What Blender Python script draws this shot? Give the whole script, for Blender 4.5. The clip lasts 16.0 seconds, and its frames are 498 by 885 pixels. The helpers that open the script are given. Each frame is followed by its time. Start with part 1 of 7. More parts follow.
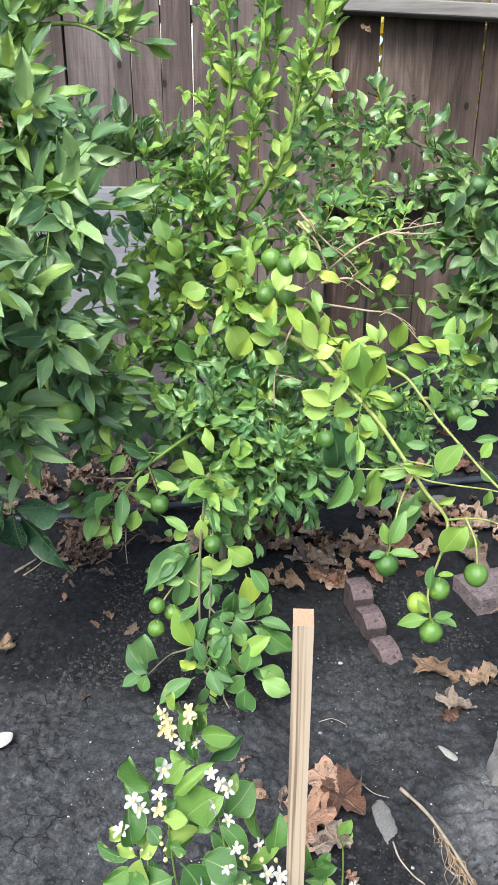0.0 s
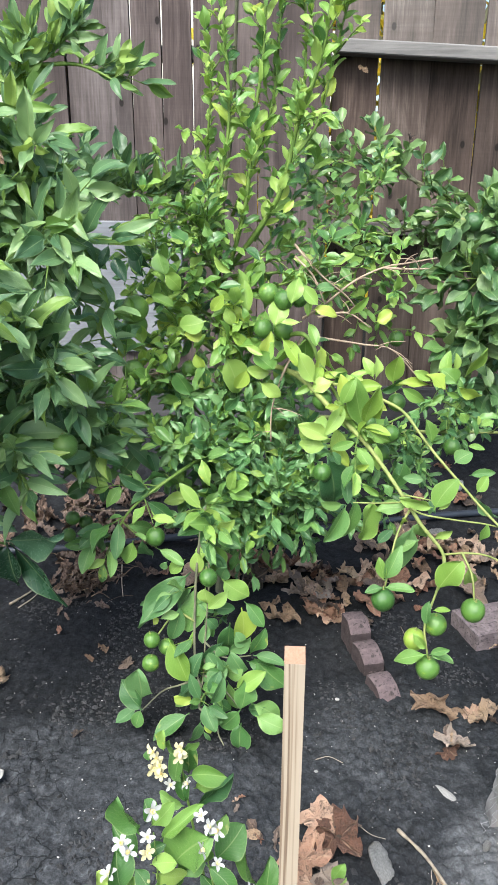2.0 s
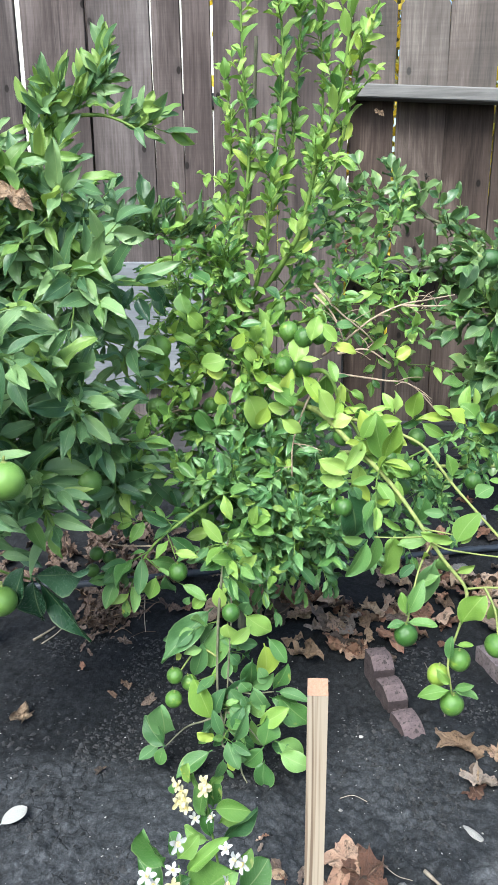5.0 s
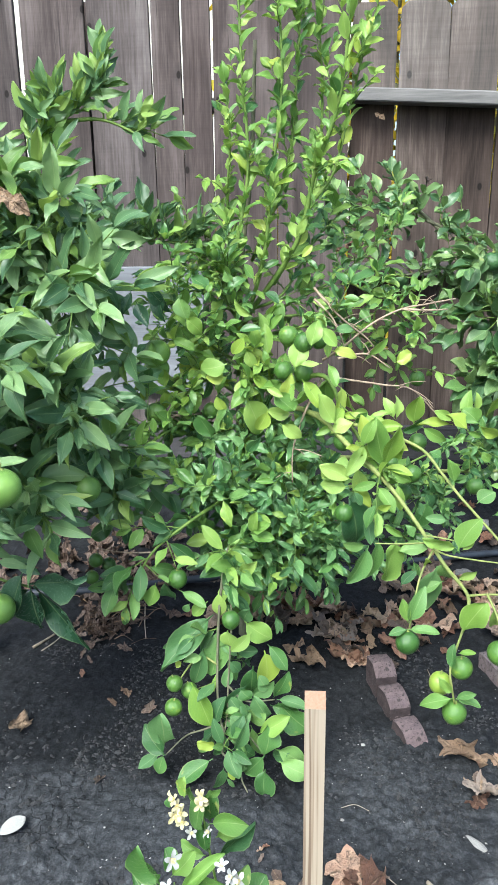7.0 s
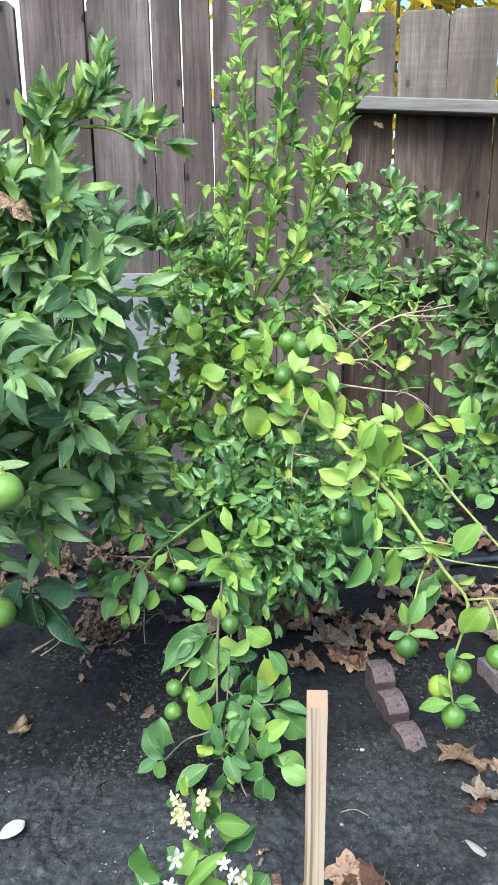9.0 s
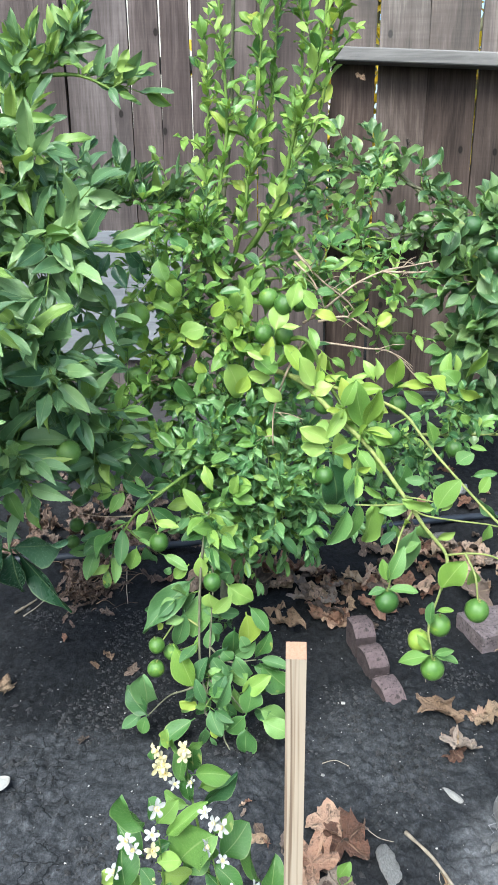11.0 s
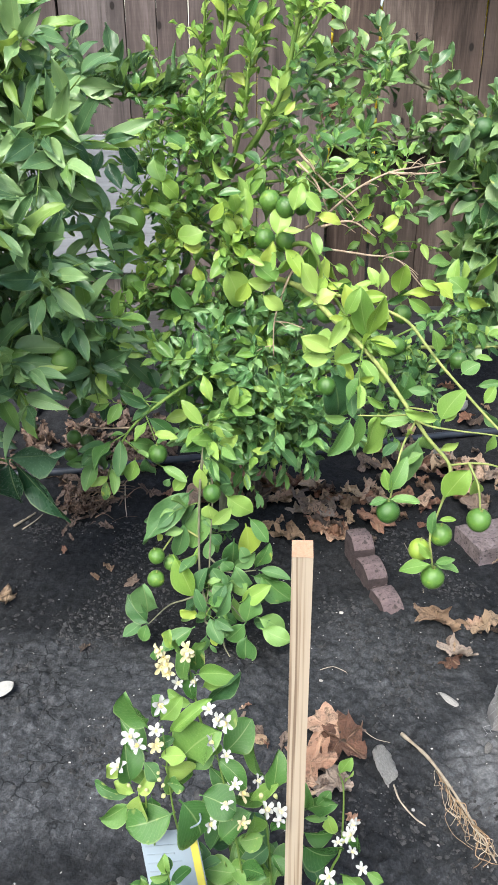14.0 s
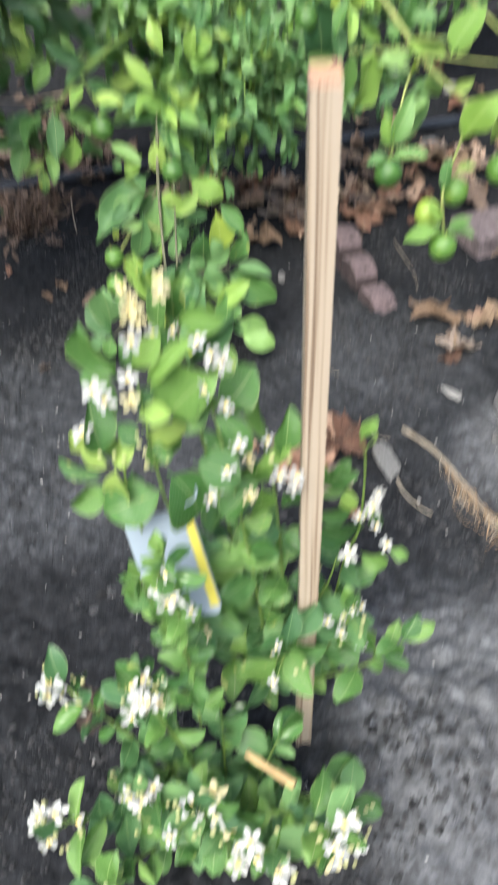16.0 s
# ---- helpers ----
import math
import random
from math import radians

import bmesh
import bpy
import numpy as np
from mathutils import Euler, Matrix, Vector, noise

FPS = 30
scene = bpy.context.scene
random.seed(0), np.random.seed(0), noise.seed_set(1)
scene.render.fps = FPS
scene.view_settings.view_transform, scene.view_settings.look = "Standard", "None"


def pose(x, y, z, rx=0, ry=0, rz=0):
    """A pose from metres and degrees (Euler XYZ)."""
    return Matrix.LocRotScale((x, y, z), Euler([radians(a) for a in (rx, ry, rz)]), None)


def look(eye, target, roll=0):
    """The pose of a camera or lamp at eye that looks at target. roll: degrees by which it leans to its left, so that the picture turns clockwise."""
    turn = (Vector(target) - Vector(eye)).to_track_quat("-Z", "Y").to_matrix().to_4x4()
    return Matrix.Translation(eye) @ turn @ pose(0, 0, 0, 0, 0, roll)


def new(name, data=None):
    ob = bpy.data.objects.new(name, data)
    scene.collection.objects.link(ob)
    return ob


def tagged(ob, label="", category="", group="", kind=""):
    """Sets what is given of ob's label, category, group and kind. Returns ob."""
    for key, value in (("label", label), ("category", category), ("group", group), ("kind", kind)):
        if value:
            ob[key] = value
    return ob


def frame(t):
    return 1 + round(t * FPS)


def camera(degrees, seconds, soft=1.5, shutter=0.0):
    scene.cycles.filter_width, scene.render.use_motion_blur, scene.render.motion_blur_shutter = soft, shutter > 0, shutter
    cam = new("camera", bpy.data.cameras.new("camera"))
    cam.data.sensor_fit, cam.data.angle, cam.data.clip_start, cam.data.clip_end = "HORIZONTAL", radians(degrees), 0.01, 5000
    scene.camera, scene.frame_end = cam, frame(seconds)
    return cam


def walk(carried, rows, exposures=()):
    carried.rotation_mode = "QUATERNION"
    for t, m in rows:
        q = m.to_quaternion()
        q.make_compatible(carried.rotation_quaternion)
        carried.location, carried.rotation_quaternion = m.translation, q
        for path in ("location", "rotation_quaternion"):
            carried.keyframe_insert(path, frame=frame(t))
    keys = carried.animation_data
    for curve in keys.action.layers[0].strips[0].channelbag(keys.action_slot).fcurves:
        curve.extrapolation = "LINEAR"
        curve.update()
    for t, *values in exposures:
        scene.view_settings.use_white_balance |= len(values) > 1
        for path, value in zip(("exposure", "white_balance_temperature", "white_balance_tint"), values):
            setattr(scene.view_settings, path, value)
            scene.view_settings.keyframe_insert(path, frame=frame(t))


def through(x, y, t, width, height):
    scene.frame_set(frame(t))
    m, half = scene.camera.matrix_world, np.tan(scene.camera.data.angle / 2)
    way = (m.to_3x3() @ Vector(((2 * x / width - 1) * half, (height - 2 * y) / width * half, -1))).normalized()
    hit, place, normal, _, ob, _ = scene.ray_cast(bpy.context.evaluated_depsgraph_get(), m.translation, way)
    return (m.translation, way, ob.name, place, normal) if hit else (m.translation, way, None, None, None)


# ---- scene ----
cam = camera(36.2, 16.0, soft=0.4, shutter=0.5)
PATH = [
    (0, (0.423, 0.018, 1.043), (0.329, 1.87, 0.294), 0.1),
    (0.5, (0.42, 0.01, 1.047), (0.324, 1.87, 0.318), 0.5),
    (1, (0.432, 0.015, 1.045), (0.342, 1.883, 0.335), 0.6),
    (1.5, (0.43, 0.019, 1.046), (0.341, 1.893, 0.354), 0.5),
    (2, (0.429, 0.02, 1.046), (0.334, 1.901, 0.373), 0.4),
    (2.5, (0.426, 0.014, 1.048), (0.32, 1.902, 0.395), 0.2),
    (3, (0.427, 0.006, 1.051), (0.308, 1.901, 0.421), 0.0),
    (3.5, (0.425, -0.001, 1.052), (0.298, 1.9, 0.441), -0.1),
    (4, (0.426, -0.004, 1.052), (0.29, 1.901, 0.457), -0.2),
    (6.5, (0.432, 0.015, 1.051), (0.271, 1.923, 0.472), -0.7),
    (7, (0.434, 0.015, 1.051), (0.275, 1.925, 0.477), -0.7),
    (7.5, (0.439, 0.012, 1.05), (0.28, 1.924, 0.484), -0.7),
    (8, (0.436, 0.01, 1.049), (0.275, 1.924, 0.491), -0.6),
    (8.2, (0.432, 0.006, 1.053), (0.271, 1.921, 0.5), -0.6),
    (10.5, (0.43, 0.008, 1.038), (0.311, 1.91, 0.43), -0.4),
    (11, (0.434, 0.012, 1.039), (0.327, 1.9, 0.389), -0.5),
    (11.5, (0.433, 0.015, 1.031), (0.339, 1.887, 0.332), -0.6),
    (12, (0.444, 0.024, 1.004), (0.369, 1.861, 0.217), -0.3),
    (12.5, (0.437, 0.023, 1.007), (0.37, 1.847, 0.19), -0.1),
    (13, (0.433, 0.026, 1.004), (0.351, 1.846, 0.18), -0.2),
    (13.5, (0.432, 0.029, 1.005), (0.338, 1.846, 0.173), -0.1),
    (14, (0.426, 0.03, 1.008), (0.331, 1.843, 0.169), -0.3),
    (14.5, (0.433, 0.042, 1.007), (0.35, 1.84, 0.133), -0.5),
    (15, (0.446, 0.06, 1.0), (0.394, 1.841, 0.092), -1.0),
    (15.2, (0.454, 0.066, 0.989), (0.424, 1.839, 0.065), -0.9),
    (15.4, (0.449, 0.075, 0.963), (0.439, 1.809, -0.033), -1.1),
    (15.5, (0.44, 0.081, 0.943), (0.432, 1.774, -0.122), -1.4),
    (15.7, (0.419, 0.097, 0.902), (0.413, 1.705, -0.288), -1.7),
    (15.8, (0.411, 0.108, 0.873), (0.402, 1.668, -0.379), -1.9),
    (15.9, (0.406, 0.118, 0.849), (0.398, 1.641, -0.447), -2.1),
    (16, (0.398, 0.128, 0.814), (0.388, 1.596, -0.544), -2.5),
]
# the film's white balance drifts cooler in its middle part
BALANCE = [(0.0, 1.51, 6450, 9), (1.5, 1.51, 6400, 8), (3.5, 1.51, 6150, 5), (7.0, 1.51, 6050, 4), (11.0, 1.51, 6050, 4), (11.9, 1.51, 6450, 8), (13.0, 1.51, 6500, 9), (14.5, 1.51, 6550, 8), (16.0, 1.51, 6550, 9)]
walk(cam, [(t, look(e, g, r)) for t, e, g, r in PATH], BALANCE)

# ---- light ----
world = bpy.data.worlds.new("sky")
scene.world = world
world.use_nodes = True
wn = world.node_tree.nodes
sky = wn.new("ShaderNodeTexSky")
sky.sky_type, sky.sun_disc = "NISHITA", False
sky.sun_elevation, sky.sun_rotation = radians(52), radians(198.4)
sky.air_density, sky.dust_density, sky.ozone_density = 1.0, 3.5, 1.6
world.node_tree.links.new(sky.outputs[0], wn["Background"].inputs[0])
wn["Background"].inputs[1].default_value = 0.128
sun = new("sun", bpy.data.lights.new("sun", "SUN"))
sun.data.energy, sun.data.angle, sun.data.color = 2.2, radians(32), (1.0, 0.985, 0.95)
sun.matrix_world = look((-0.9, -2.5, 5.46), (0.4, 1.4, 0.2))


# ---- materials ----
class Nodes:
    """A node material with short calls for the nodes used here."""

    def __init__(self, name):
        self.mat = bpy.data.materials.new(name)
        self.mat.use_nodes = True
        self.tree = self.mat.node_tree
        self.bsdf = self.tree.nodes["Principled BSDF"]
        self.out = self.tree.nodes["Material Output"]

    def add(self, kind, **links):
        n = self.tree.nodes.new("ShaderNode" + kind)
        for key, v in links.items():
            self.put(n, key, v)
        return n

    def put(self, n, key, v):
        sock = n.inputs[int(key[1:])] if key[0] == "i" and key[1:].isdigit() else n.inputs[key.replace("_", " ")]
        if isinstance(v, bpy.types.NodeSocket):
            self.tree.links.new(v, sock)
        else:
            sock.default_value = v

    def coords(self, which="Object", scale=(1, 1, 1)):
        c = self.add("TexCoord").outputs[which]
        m = self.add("Mapping", Vector=c, Scale=scale)
        return m.outputs[0]

    def noise(self, vec, scale, detail=4.0, rough=0.6, distort=0.0):
        return self.add("TexNoise", Vector=vec, Scale=scale, Detail=detail, Roughness=rough, Distortion=distort).outputs[0]

    def ramp(self, fac, *stops):
        r = self.add("ValToRGB", Fac=fac)
        el = r.color_ramp.elements
        while len(el) < len(stops):
            el.new(0.5)
        for e, (p, c) in zip(el, stops):
            e.position = p
            e.color = (*c, 1) if len(c) == 3 else c
        return r.outputs[0]

    def math(self, op, a, b=0.0, clamp=False):
        m = self.add("Math", i0=a, i1=b)
        m.operation, m.use_clamp = op, clamp
        return m.outputs[0]

    def mix(self, fac, a, b, mode="MIX"):
        m = self.add("Mix")
        m.data_type, m.blend_type = "RGBA", mode
        for i, v in ((0, fac), (6, a), (7, b)):
            if isinstance(v, bpy.types.NodeSocket):
                self.tree.links.new(v, m.inputs[i])
            else:
                m.inputs[i].default_value = v if i == 0 or len(v) == 4 else (*v, 1)
        return m.outputs[2]

    def bump(self, height, strength=0.3, distance=0.01):
        b = self.add("Bump", Height=height, Strength=strength, Distance=distance)
        self.put(self.bsdf, "Normal", b.outputs[0])
        return b

    def random(self):
        """One number a piece: object random and island random folded together."""
        a = self.add("ObjectInfo").outputs["Random"]
        b = self.add("NewGeometry").outputs["Random Per Island"]
        return self.math("FRACT", self.math("ADD", a, b))

    def surface(self, color, rough=0.7, spec=0.5, metal=0.0):
        self.put(self.bsdf, "Base Color", color if isinstance(color, bpy.types.NodeSocket) else (*color, 1))
        self.put(self.bsdf, "Roughness", rough)
        self.put(self.bsdf, "Specular IOR Level", spec)
        self.put(self.bsdf, "Metallic", metal)
        return self.mat


def leaf_material(name, dark, mid, light, spot=None, spot_amount=0.0, rough=0.38, through=0.22, gloss=0.3):
    n = Nodes(name)
    uv = n.add("TexCoord").outputs["UV"]
    sep = n.add("SeparateXYZ", Vector=uv)
    u, v = sep.outputs[0], sep.outputs[1]
    side = n.math("ABSOLUTE", n.math("SUBTRACT", u, 0.5))
    rnd = n.random()
    blotch = n.noise(n.coords("Object"), 38.0, 3.0)
    tone = n.math("ADD", n.math("MULTIPLY", rnd, 0.75), n.math("MULTIPLY", blotch, 0.35))
    col = n.ramp(tone, (0.15, dark), (0.5, mid), (0.95, light))
    # pale midrib and faint side veins that run forward from it
    rib = n.math("SUBTRACT", 1.0, n.math("MULTIPLY", side, 34.0), True)
    wave = n.math("SINE", n.math("MULTIPLY", n.math("SUBTRACT", v, n.math("MULTIPLY", side, 0.75)), 62.0))
    vein = n.math("MULTIPLY", n.math("POWER", n.math("MAXIMUM", wave, 0.0), 8.0), 0.06)
    veins = n.math("MAXIMUM", n.math("MULTIPLY", rib, 0.42), vein)
    pale = n.mix(0.55, light, (0.55, 0.62, 0.3))
    col = n.mix(veins, col, pale)
    if spot:
        patch = n.noise(uv, 2.2, 2.0)
        amount = n.math("ADD", n.math("MULTIPLY", patch, 0.7), n.math("MULTIPLY", n.math("FRACT", n.math("MULTIPLY", rnd, 7.3)), 0.5))
        col = n.mix(n.ramp(amount, (0.92 - spot_amount, (0, 0, 0)), (1.0 - spot_amount * 0.6, (1, 1, 1))), col, spot)
    rim = n.ramp(side, (0.455, (0, 0, 0)), (0.49, (1, 1, 1)))
    col = n.mix(n.math("MULTIPLY", rim, 0.3), col, pale)
    fine = n.noise(n.coords("Object"), 600.0, 2.0)
    dust = n.ramp(n.noise(n.coords("Object"), 260.0, 3.0, 0.7), (0.6, (0, 0, 0)), (0.75, (1, 1, 1)))
    col = n.mix(n.math("MULTIPLY", dust, 0.08), col, (0.4, 0.42, 0.33))
    n.surface(col, n.math("ADD", n.math("MULTIPLY", blotch, 0.16), rough - 0.14), gloss)
    n.bump(n.math("ADD", n.math("MULTIPLY", veins, -0.6), n.math("ADD", n.math("MULTIPLY", fine, 0.15), n.math("MULTIPLY", n.noise(n.coords("Object"), 130.0, 3.0), 0.9))), 0.4, 0.0018)
    glow = n.add("BsdfTranslucent", Color=n.mix(0.5, col, n.mix(1.0, light, (1.0, 1.0, 0.45), "MULTIPLY")))
    both = n.add("MixShader", i0=through, i1=n.bsdf.outputs[0], i2=glow.outputs[0])
    n.put(n.out, "Surface", both.outputs[0])
    return n.mat


LEAF = {
    "lime": leaf_material("lime_leaf", (0.036, 0.108, 0.033), (0.088, 0.208, 0.054), (0.2, 0.35, 0.1), (0.5, 0.47, 0.08), 0.05, 0.36, 0.22, 0.45),
    "fresh": leaf_material("fresh_lime_leaf", (0.11, 0.235, 0.05), (0.19, 0.34, 0.07), (0.33, 0.47, 0.115), (0.6, 0.54, 0.086), 0.04, 0.4, 0.27),
    "yellow": leaf_material("yellowing_lime_leaf", (0.15, 0.285, 0.05), (0.25, 0.385, 0.062), (0.37, 0.46, 0.085), (0.6, 0.5, 0.08), 0.06, 0.4, 0.27),
    "mint": leaf_material("blue_green_lime_leaf", (0.055, 0.15, 0.06), (0.115, 0.255, 0.092), (0.22, 0.385, 0.15), None, 0, 0.36, 0.24, 0.45),
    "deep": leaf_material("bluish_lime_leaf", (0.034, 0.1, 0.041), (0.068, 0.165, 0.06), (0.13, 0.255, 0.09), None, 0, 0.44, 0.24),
    "orange": leaf_material("orange_leaf", (0.042, 0.104, 0.048), (0.104, 0.206, 0.089), (0.235, 0.365, 0.15), (0.3, 0.34, 0.09), 0.02, 0.4, 0.26, 0.4),
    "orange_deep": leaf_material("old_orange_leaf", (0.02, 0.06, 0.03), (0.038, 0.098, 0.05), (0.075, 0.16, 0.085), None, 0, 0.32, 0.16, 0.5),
    "orange_new": leaf_material("young_orange_leaf", (0.1, 0.2, 0.055), (0.18, 0.31, 0.075), (0.3, 0.42, 0.11), None, 0, 0.4, 0.32),
    "mandarin": leaf_material("mandarin_leaf", (0.05, 0.125, 0.05), (0.092, 0.185, 0.07), (0.21, 0.32, 0.11), (0.36, 0.38, 0.1), 0.04, 0.38, 0.24, 0.5),
    "young": leaf_material("young_plant_leaf", (0.03, 0.098, 0.026), (0.066, 0.168, 0.04), (0.165, 0.3, 0.07), (0.42, 0.46, 0.13), 0.05, 0.3, 0.2, 0.5),
    "hedge": leaf_material("sunlit_hedge_leaf", (0.138, 0.171, 0.022), (0.413, 0.363, 0.032), (0.758, 0.533, 0.054), None, 0, 0.5, 0.4),
}


def bark_material(name, a, b, scale=60.0, rough=0.8):
    n = Nodes(name)
    vec = n.coords("Object", (1, 1, 0.35))
    col = n.ramp(n.noise(vec, scale, 6.0, 0.7), (0.3, a), (0.7, b))
    n.surface(col, rough, 0.3)
    n.bump(n.noise(vec, scale * 3.0, 5.0, 0.7), 0.5, 0.003)
    return n.mat


BARK_GREEN = bark_material("green_stem_bark", (0.075, 0.145, 0.028), (0.16, 0.24, 0.05), 50, 0.55)
BARK_PALE = bark_material("pale_green_stem", (0.14, 0.19, 0.05), (0.3, 0.33, 0.11), 60, 0.6)
BARK_GREY = bark_material("grey_trunk_bark", (0.07, 0.075, 0.045), (0.19, 0.19, 0.12))
BARK_DEAD = bark_material("dead_twig_bark", (0.2, 0.14, 0.1), (0.45, 0.36, 0.26), 80)


def fence_material(name, dark, mid, pale, level=False, knots=1.0, tinted=1.0, silvered=0.0):
    n = Nodes(name)
    rnd = n.add("ObjectInfo").outputs["Random"]
    base = n.add("TexCoord").outputs["Object"]
    vec = n.add("VectorMath", i0=base, i1=n.add("CombineXYZ", X=n.math("MULTIPLY", rnd, 37.0), Z=n.math("MULTIPLY", rnd, 11.0)).outputs[0]).outputs[0]
    long = n.add("Mapping", Vector=vec, Scale=(1.0, 34, 34) if level else (34, 34, 1.0)).outputs[0]
    grain = n.noise(long, 3.0, 7.0, 0.7, 0.4)
    broad = n.noise(n.add("Mapping", Vector=vec, Scale=(0.7, 4, 4) if level else (4, 4, 0.7)).outputs[0], 2.0, 5.0, 0.6, 0.6)
    fibre = n.noise(long, 11.0, 5.0, 0.75)
    tone = n.math("ADD", n.math("ADD", n.math("MULTIPLY", grain, 0.3), n.math("MULTIPLY", fibre, 0.12)), n.math("MULTIPLY", broad, 0.58))
    col = n.ramp(tone, (0.37, dark), (0.5, mid), (0.65, pale))
    tint = n.ramp(n.math("FRACT", n.math("MULTIPLY", rnd, 5.7)), (0.0, (0.85, 0.88, 0.97)), (0.35, (1.08, 0.98, 0.94)), (0.6, (0.92, 0.8, 0.76)), (1.0, (1.22, 1.17, 1.15)))
    col = n.mix(tinted, col, tint, "MULTIPLY")
    # faint saw marks across the grain and dark checks along it
    saw = n.noise(n.add("Mapping", Vector=vec, Scale=(160, 2, 2) if level else (2, 2, 160)).outputs[0], 1.0, 2.0)
    col = n.mix(0.1 * knots, col, n.mix(1.0, col, n.ramp(saw, (0.35, (0.6, 0.6, 0.6)), (0.65, (1.4, 1.4, 1.4))), "MULTIPLY"))
    check = n.ramp(n.noise(n.add("Mapping", Vector=vec, Scale=(1.6, 55, 55) if level else (55, 55, 1.6)).outputs[0], 2.0, 2.0), (0.66, (0, 0, 0)), (0.7, (1, 1, 1)))
    col = n.mix(n.math("MULTIPLY", check, 0.6), col, dark)
    # knots: a few dark ovals a board
    pos = n.add("SeparateXYZ", Vector=vec)
    flat = n.add("CombineXYZ", X=n.math("MULTIPLY", pos.outputs[0], 3.2 if level else 8.0), Y=n.math("MULTIPLY", pos.outputs[2], 8.0 if level else 5.0))
    knot = n.add("TexVoronoi", Vector=flat.outputs[0], Scale=1.0, Randomness=1.0)
    knot.voronoi_dimensions = "2D"
    pick = n.ramp(n.add("SeparateXYZ", Vector=knot.outputs["Color"]).outputs[0], (0.5, (0, 0, 0)), (0.52, (1, 1, 1)))
    halo = n.math("MULTIPLY", n.ramp(knot.outputs["Distance"], (0.09, (1, 1, 1)), (0.22, (0, 0, 0))), pick)
    col = n.mix(n.math("MULTIPLY", halo, 0.35 * knots), col, dark)
    spot = n.ramp(knot.outputs["Distance"], (0.05, (1, 1, 1)), (0.075, (0, 0, 0)))
    spot = n.math("MULTIPLY", n.math("MULTIPLY", spot, pick), knots)
    col = n.mix(n.math("MULTIPLY", spot, 0.9), col, (0.008, 0.006, 0.005))
    dirt = n.ramp(n.noise(vec, 6.0, 5.0, 0.7), (0.5, (0, 0, 0)), (0.8, (1, 1, 1)))
    col = n.mix(n.math("MULTIPLY", dirt, 0.35), col, dark)
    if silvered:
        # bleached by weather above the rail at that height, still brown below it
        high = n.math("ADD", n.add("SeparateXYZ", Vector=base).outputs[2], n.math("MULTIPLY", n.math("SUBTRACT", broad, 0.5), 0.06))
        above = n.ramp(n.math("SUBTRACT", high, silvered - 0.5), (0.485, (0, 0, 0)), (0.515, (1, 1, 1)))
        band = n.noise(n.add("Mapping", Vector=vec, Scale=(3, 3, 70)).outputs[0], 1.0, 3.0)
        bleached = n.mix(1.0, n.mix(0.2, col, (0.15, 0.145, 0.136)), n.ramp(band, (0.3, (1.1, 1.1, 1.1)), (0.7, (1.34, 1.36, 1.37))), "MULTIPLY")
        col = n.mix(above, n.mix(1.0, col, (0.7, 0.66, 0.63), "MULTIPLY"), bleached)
    n.surface(col, 0.85, 0.25)
    n.bump(n.math("SUBTRACT", n.math("ADD", n.math("MULTIPLY", grain, 0.6), n.math("MULTIPLY", n.noise(long, 14.0, 4.0), 0.2)), n.math("MULTIPLY", check, 0.5)), 0.4, 0.003)
    return n.mat


WOOD_FENCE = fence_material("weathered_fence_wood", (0.024, 0.0205, 0.02), (0.068, 0.059, 0.057), (0.15, 0.137, 0.134))
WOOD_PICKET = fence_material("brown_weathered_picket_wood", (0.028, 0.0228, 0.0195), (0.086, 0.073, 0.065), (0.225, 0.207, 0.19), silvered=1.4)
WOOD_RAIL = fence_material("silvered_rail_wood", (0.1, 0.1, 0.097), (0.2, 0.2, 0.193), (0.32, 0.32, 0.312), True, 0.0, 0.3)
WOOD_GREY = fence_material("bleached_post_wood", (0.115, 0.114, 0.108), (0.18, 0.178, 0.168), (0.26, 0.256, 0.243))
WOOD_PANEL = fence_material("bleached_panel_wood", (0.12, 0.127, 0.137), (0.175, 0.185, 0.2), (0.24, 0.253, 0.27), True, 0.0, 0.0)
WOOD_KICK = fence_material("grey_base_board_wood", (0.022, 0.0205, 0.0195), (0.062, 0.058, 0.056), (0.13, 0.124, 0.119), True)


def stake_material():
    n = Nodes("new_pine_wood")
    vec = n.coords("Object", (1, 1, 0.012))
    warp = n.add("VectorMath", i0=vec, i1=n.add("VectorMath", i0=n.add("TexNoise", Vector=n.coords("Object", (1, 1, 0.12)), Scale=40.0, Detail=2.0).outputs[1], i1=(0.0035, 0.0035, 0.0)).outputs[0])
    warp.inputs[1].links[0].from_node.operation = "MULTIPLY"
    line = n.noise(warp.outputs[0], 370.0, 1.5, 0.5)
    broad = n.noise(vec, 120.0, 3.0)
    col = n.ramp(line, (0.37, (0.15, 0.108, 0.075)), (0.44, (0.265, 0.21, 0.15)), (0.56, (0.345, 0.293, 0.225)))
    col = n.mix(n.ramp(broad, (0.4, (0, 0, 0)), (0.7, (0.3, 0.3, 0.3))), col, (0.33, 0.255, 0.18))
    n.surface(col, 0.62, 0.3)
    n.bump(line, 0.35, 0.001)
    return n.mat


WOOD_STAKE = stake_material()


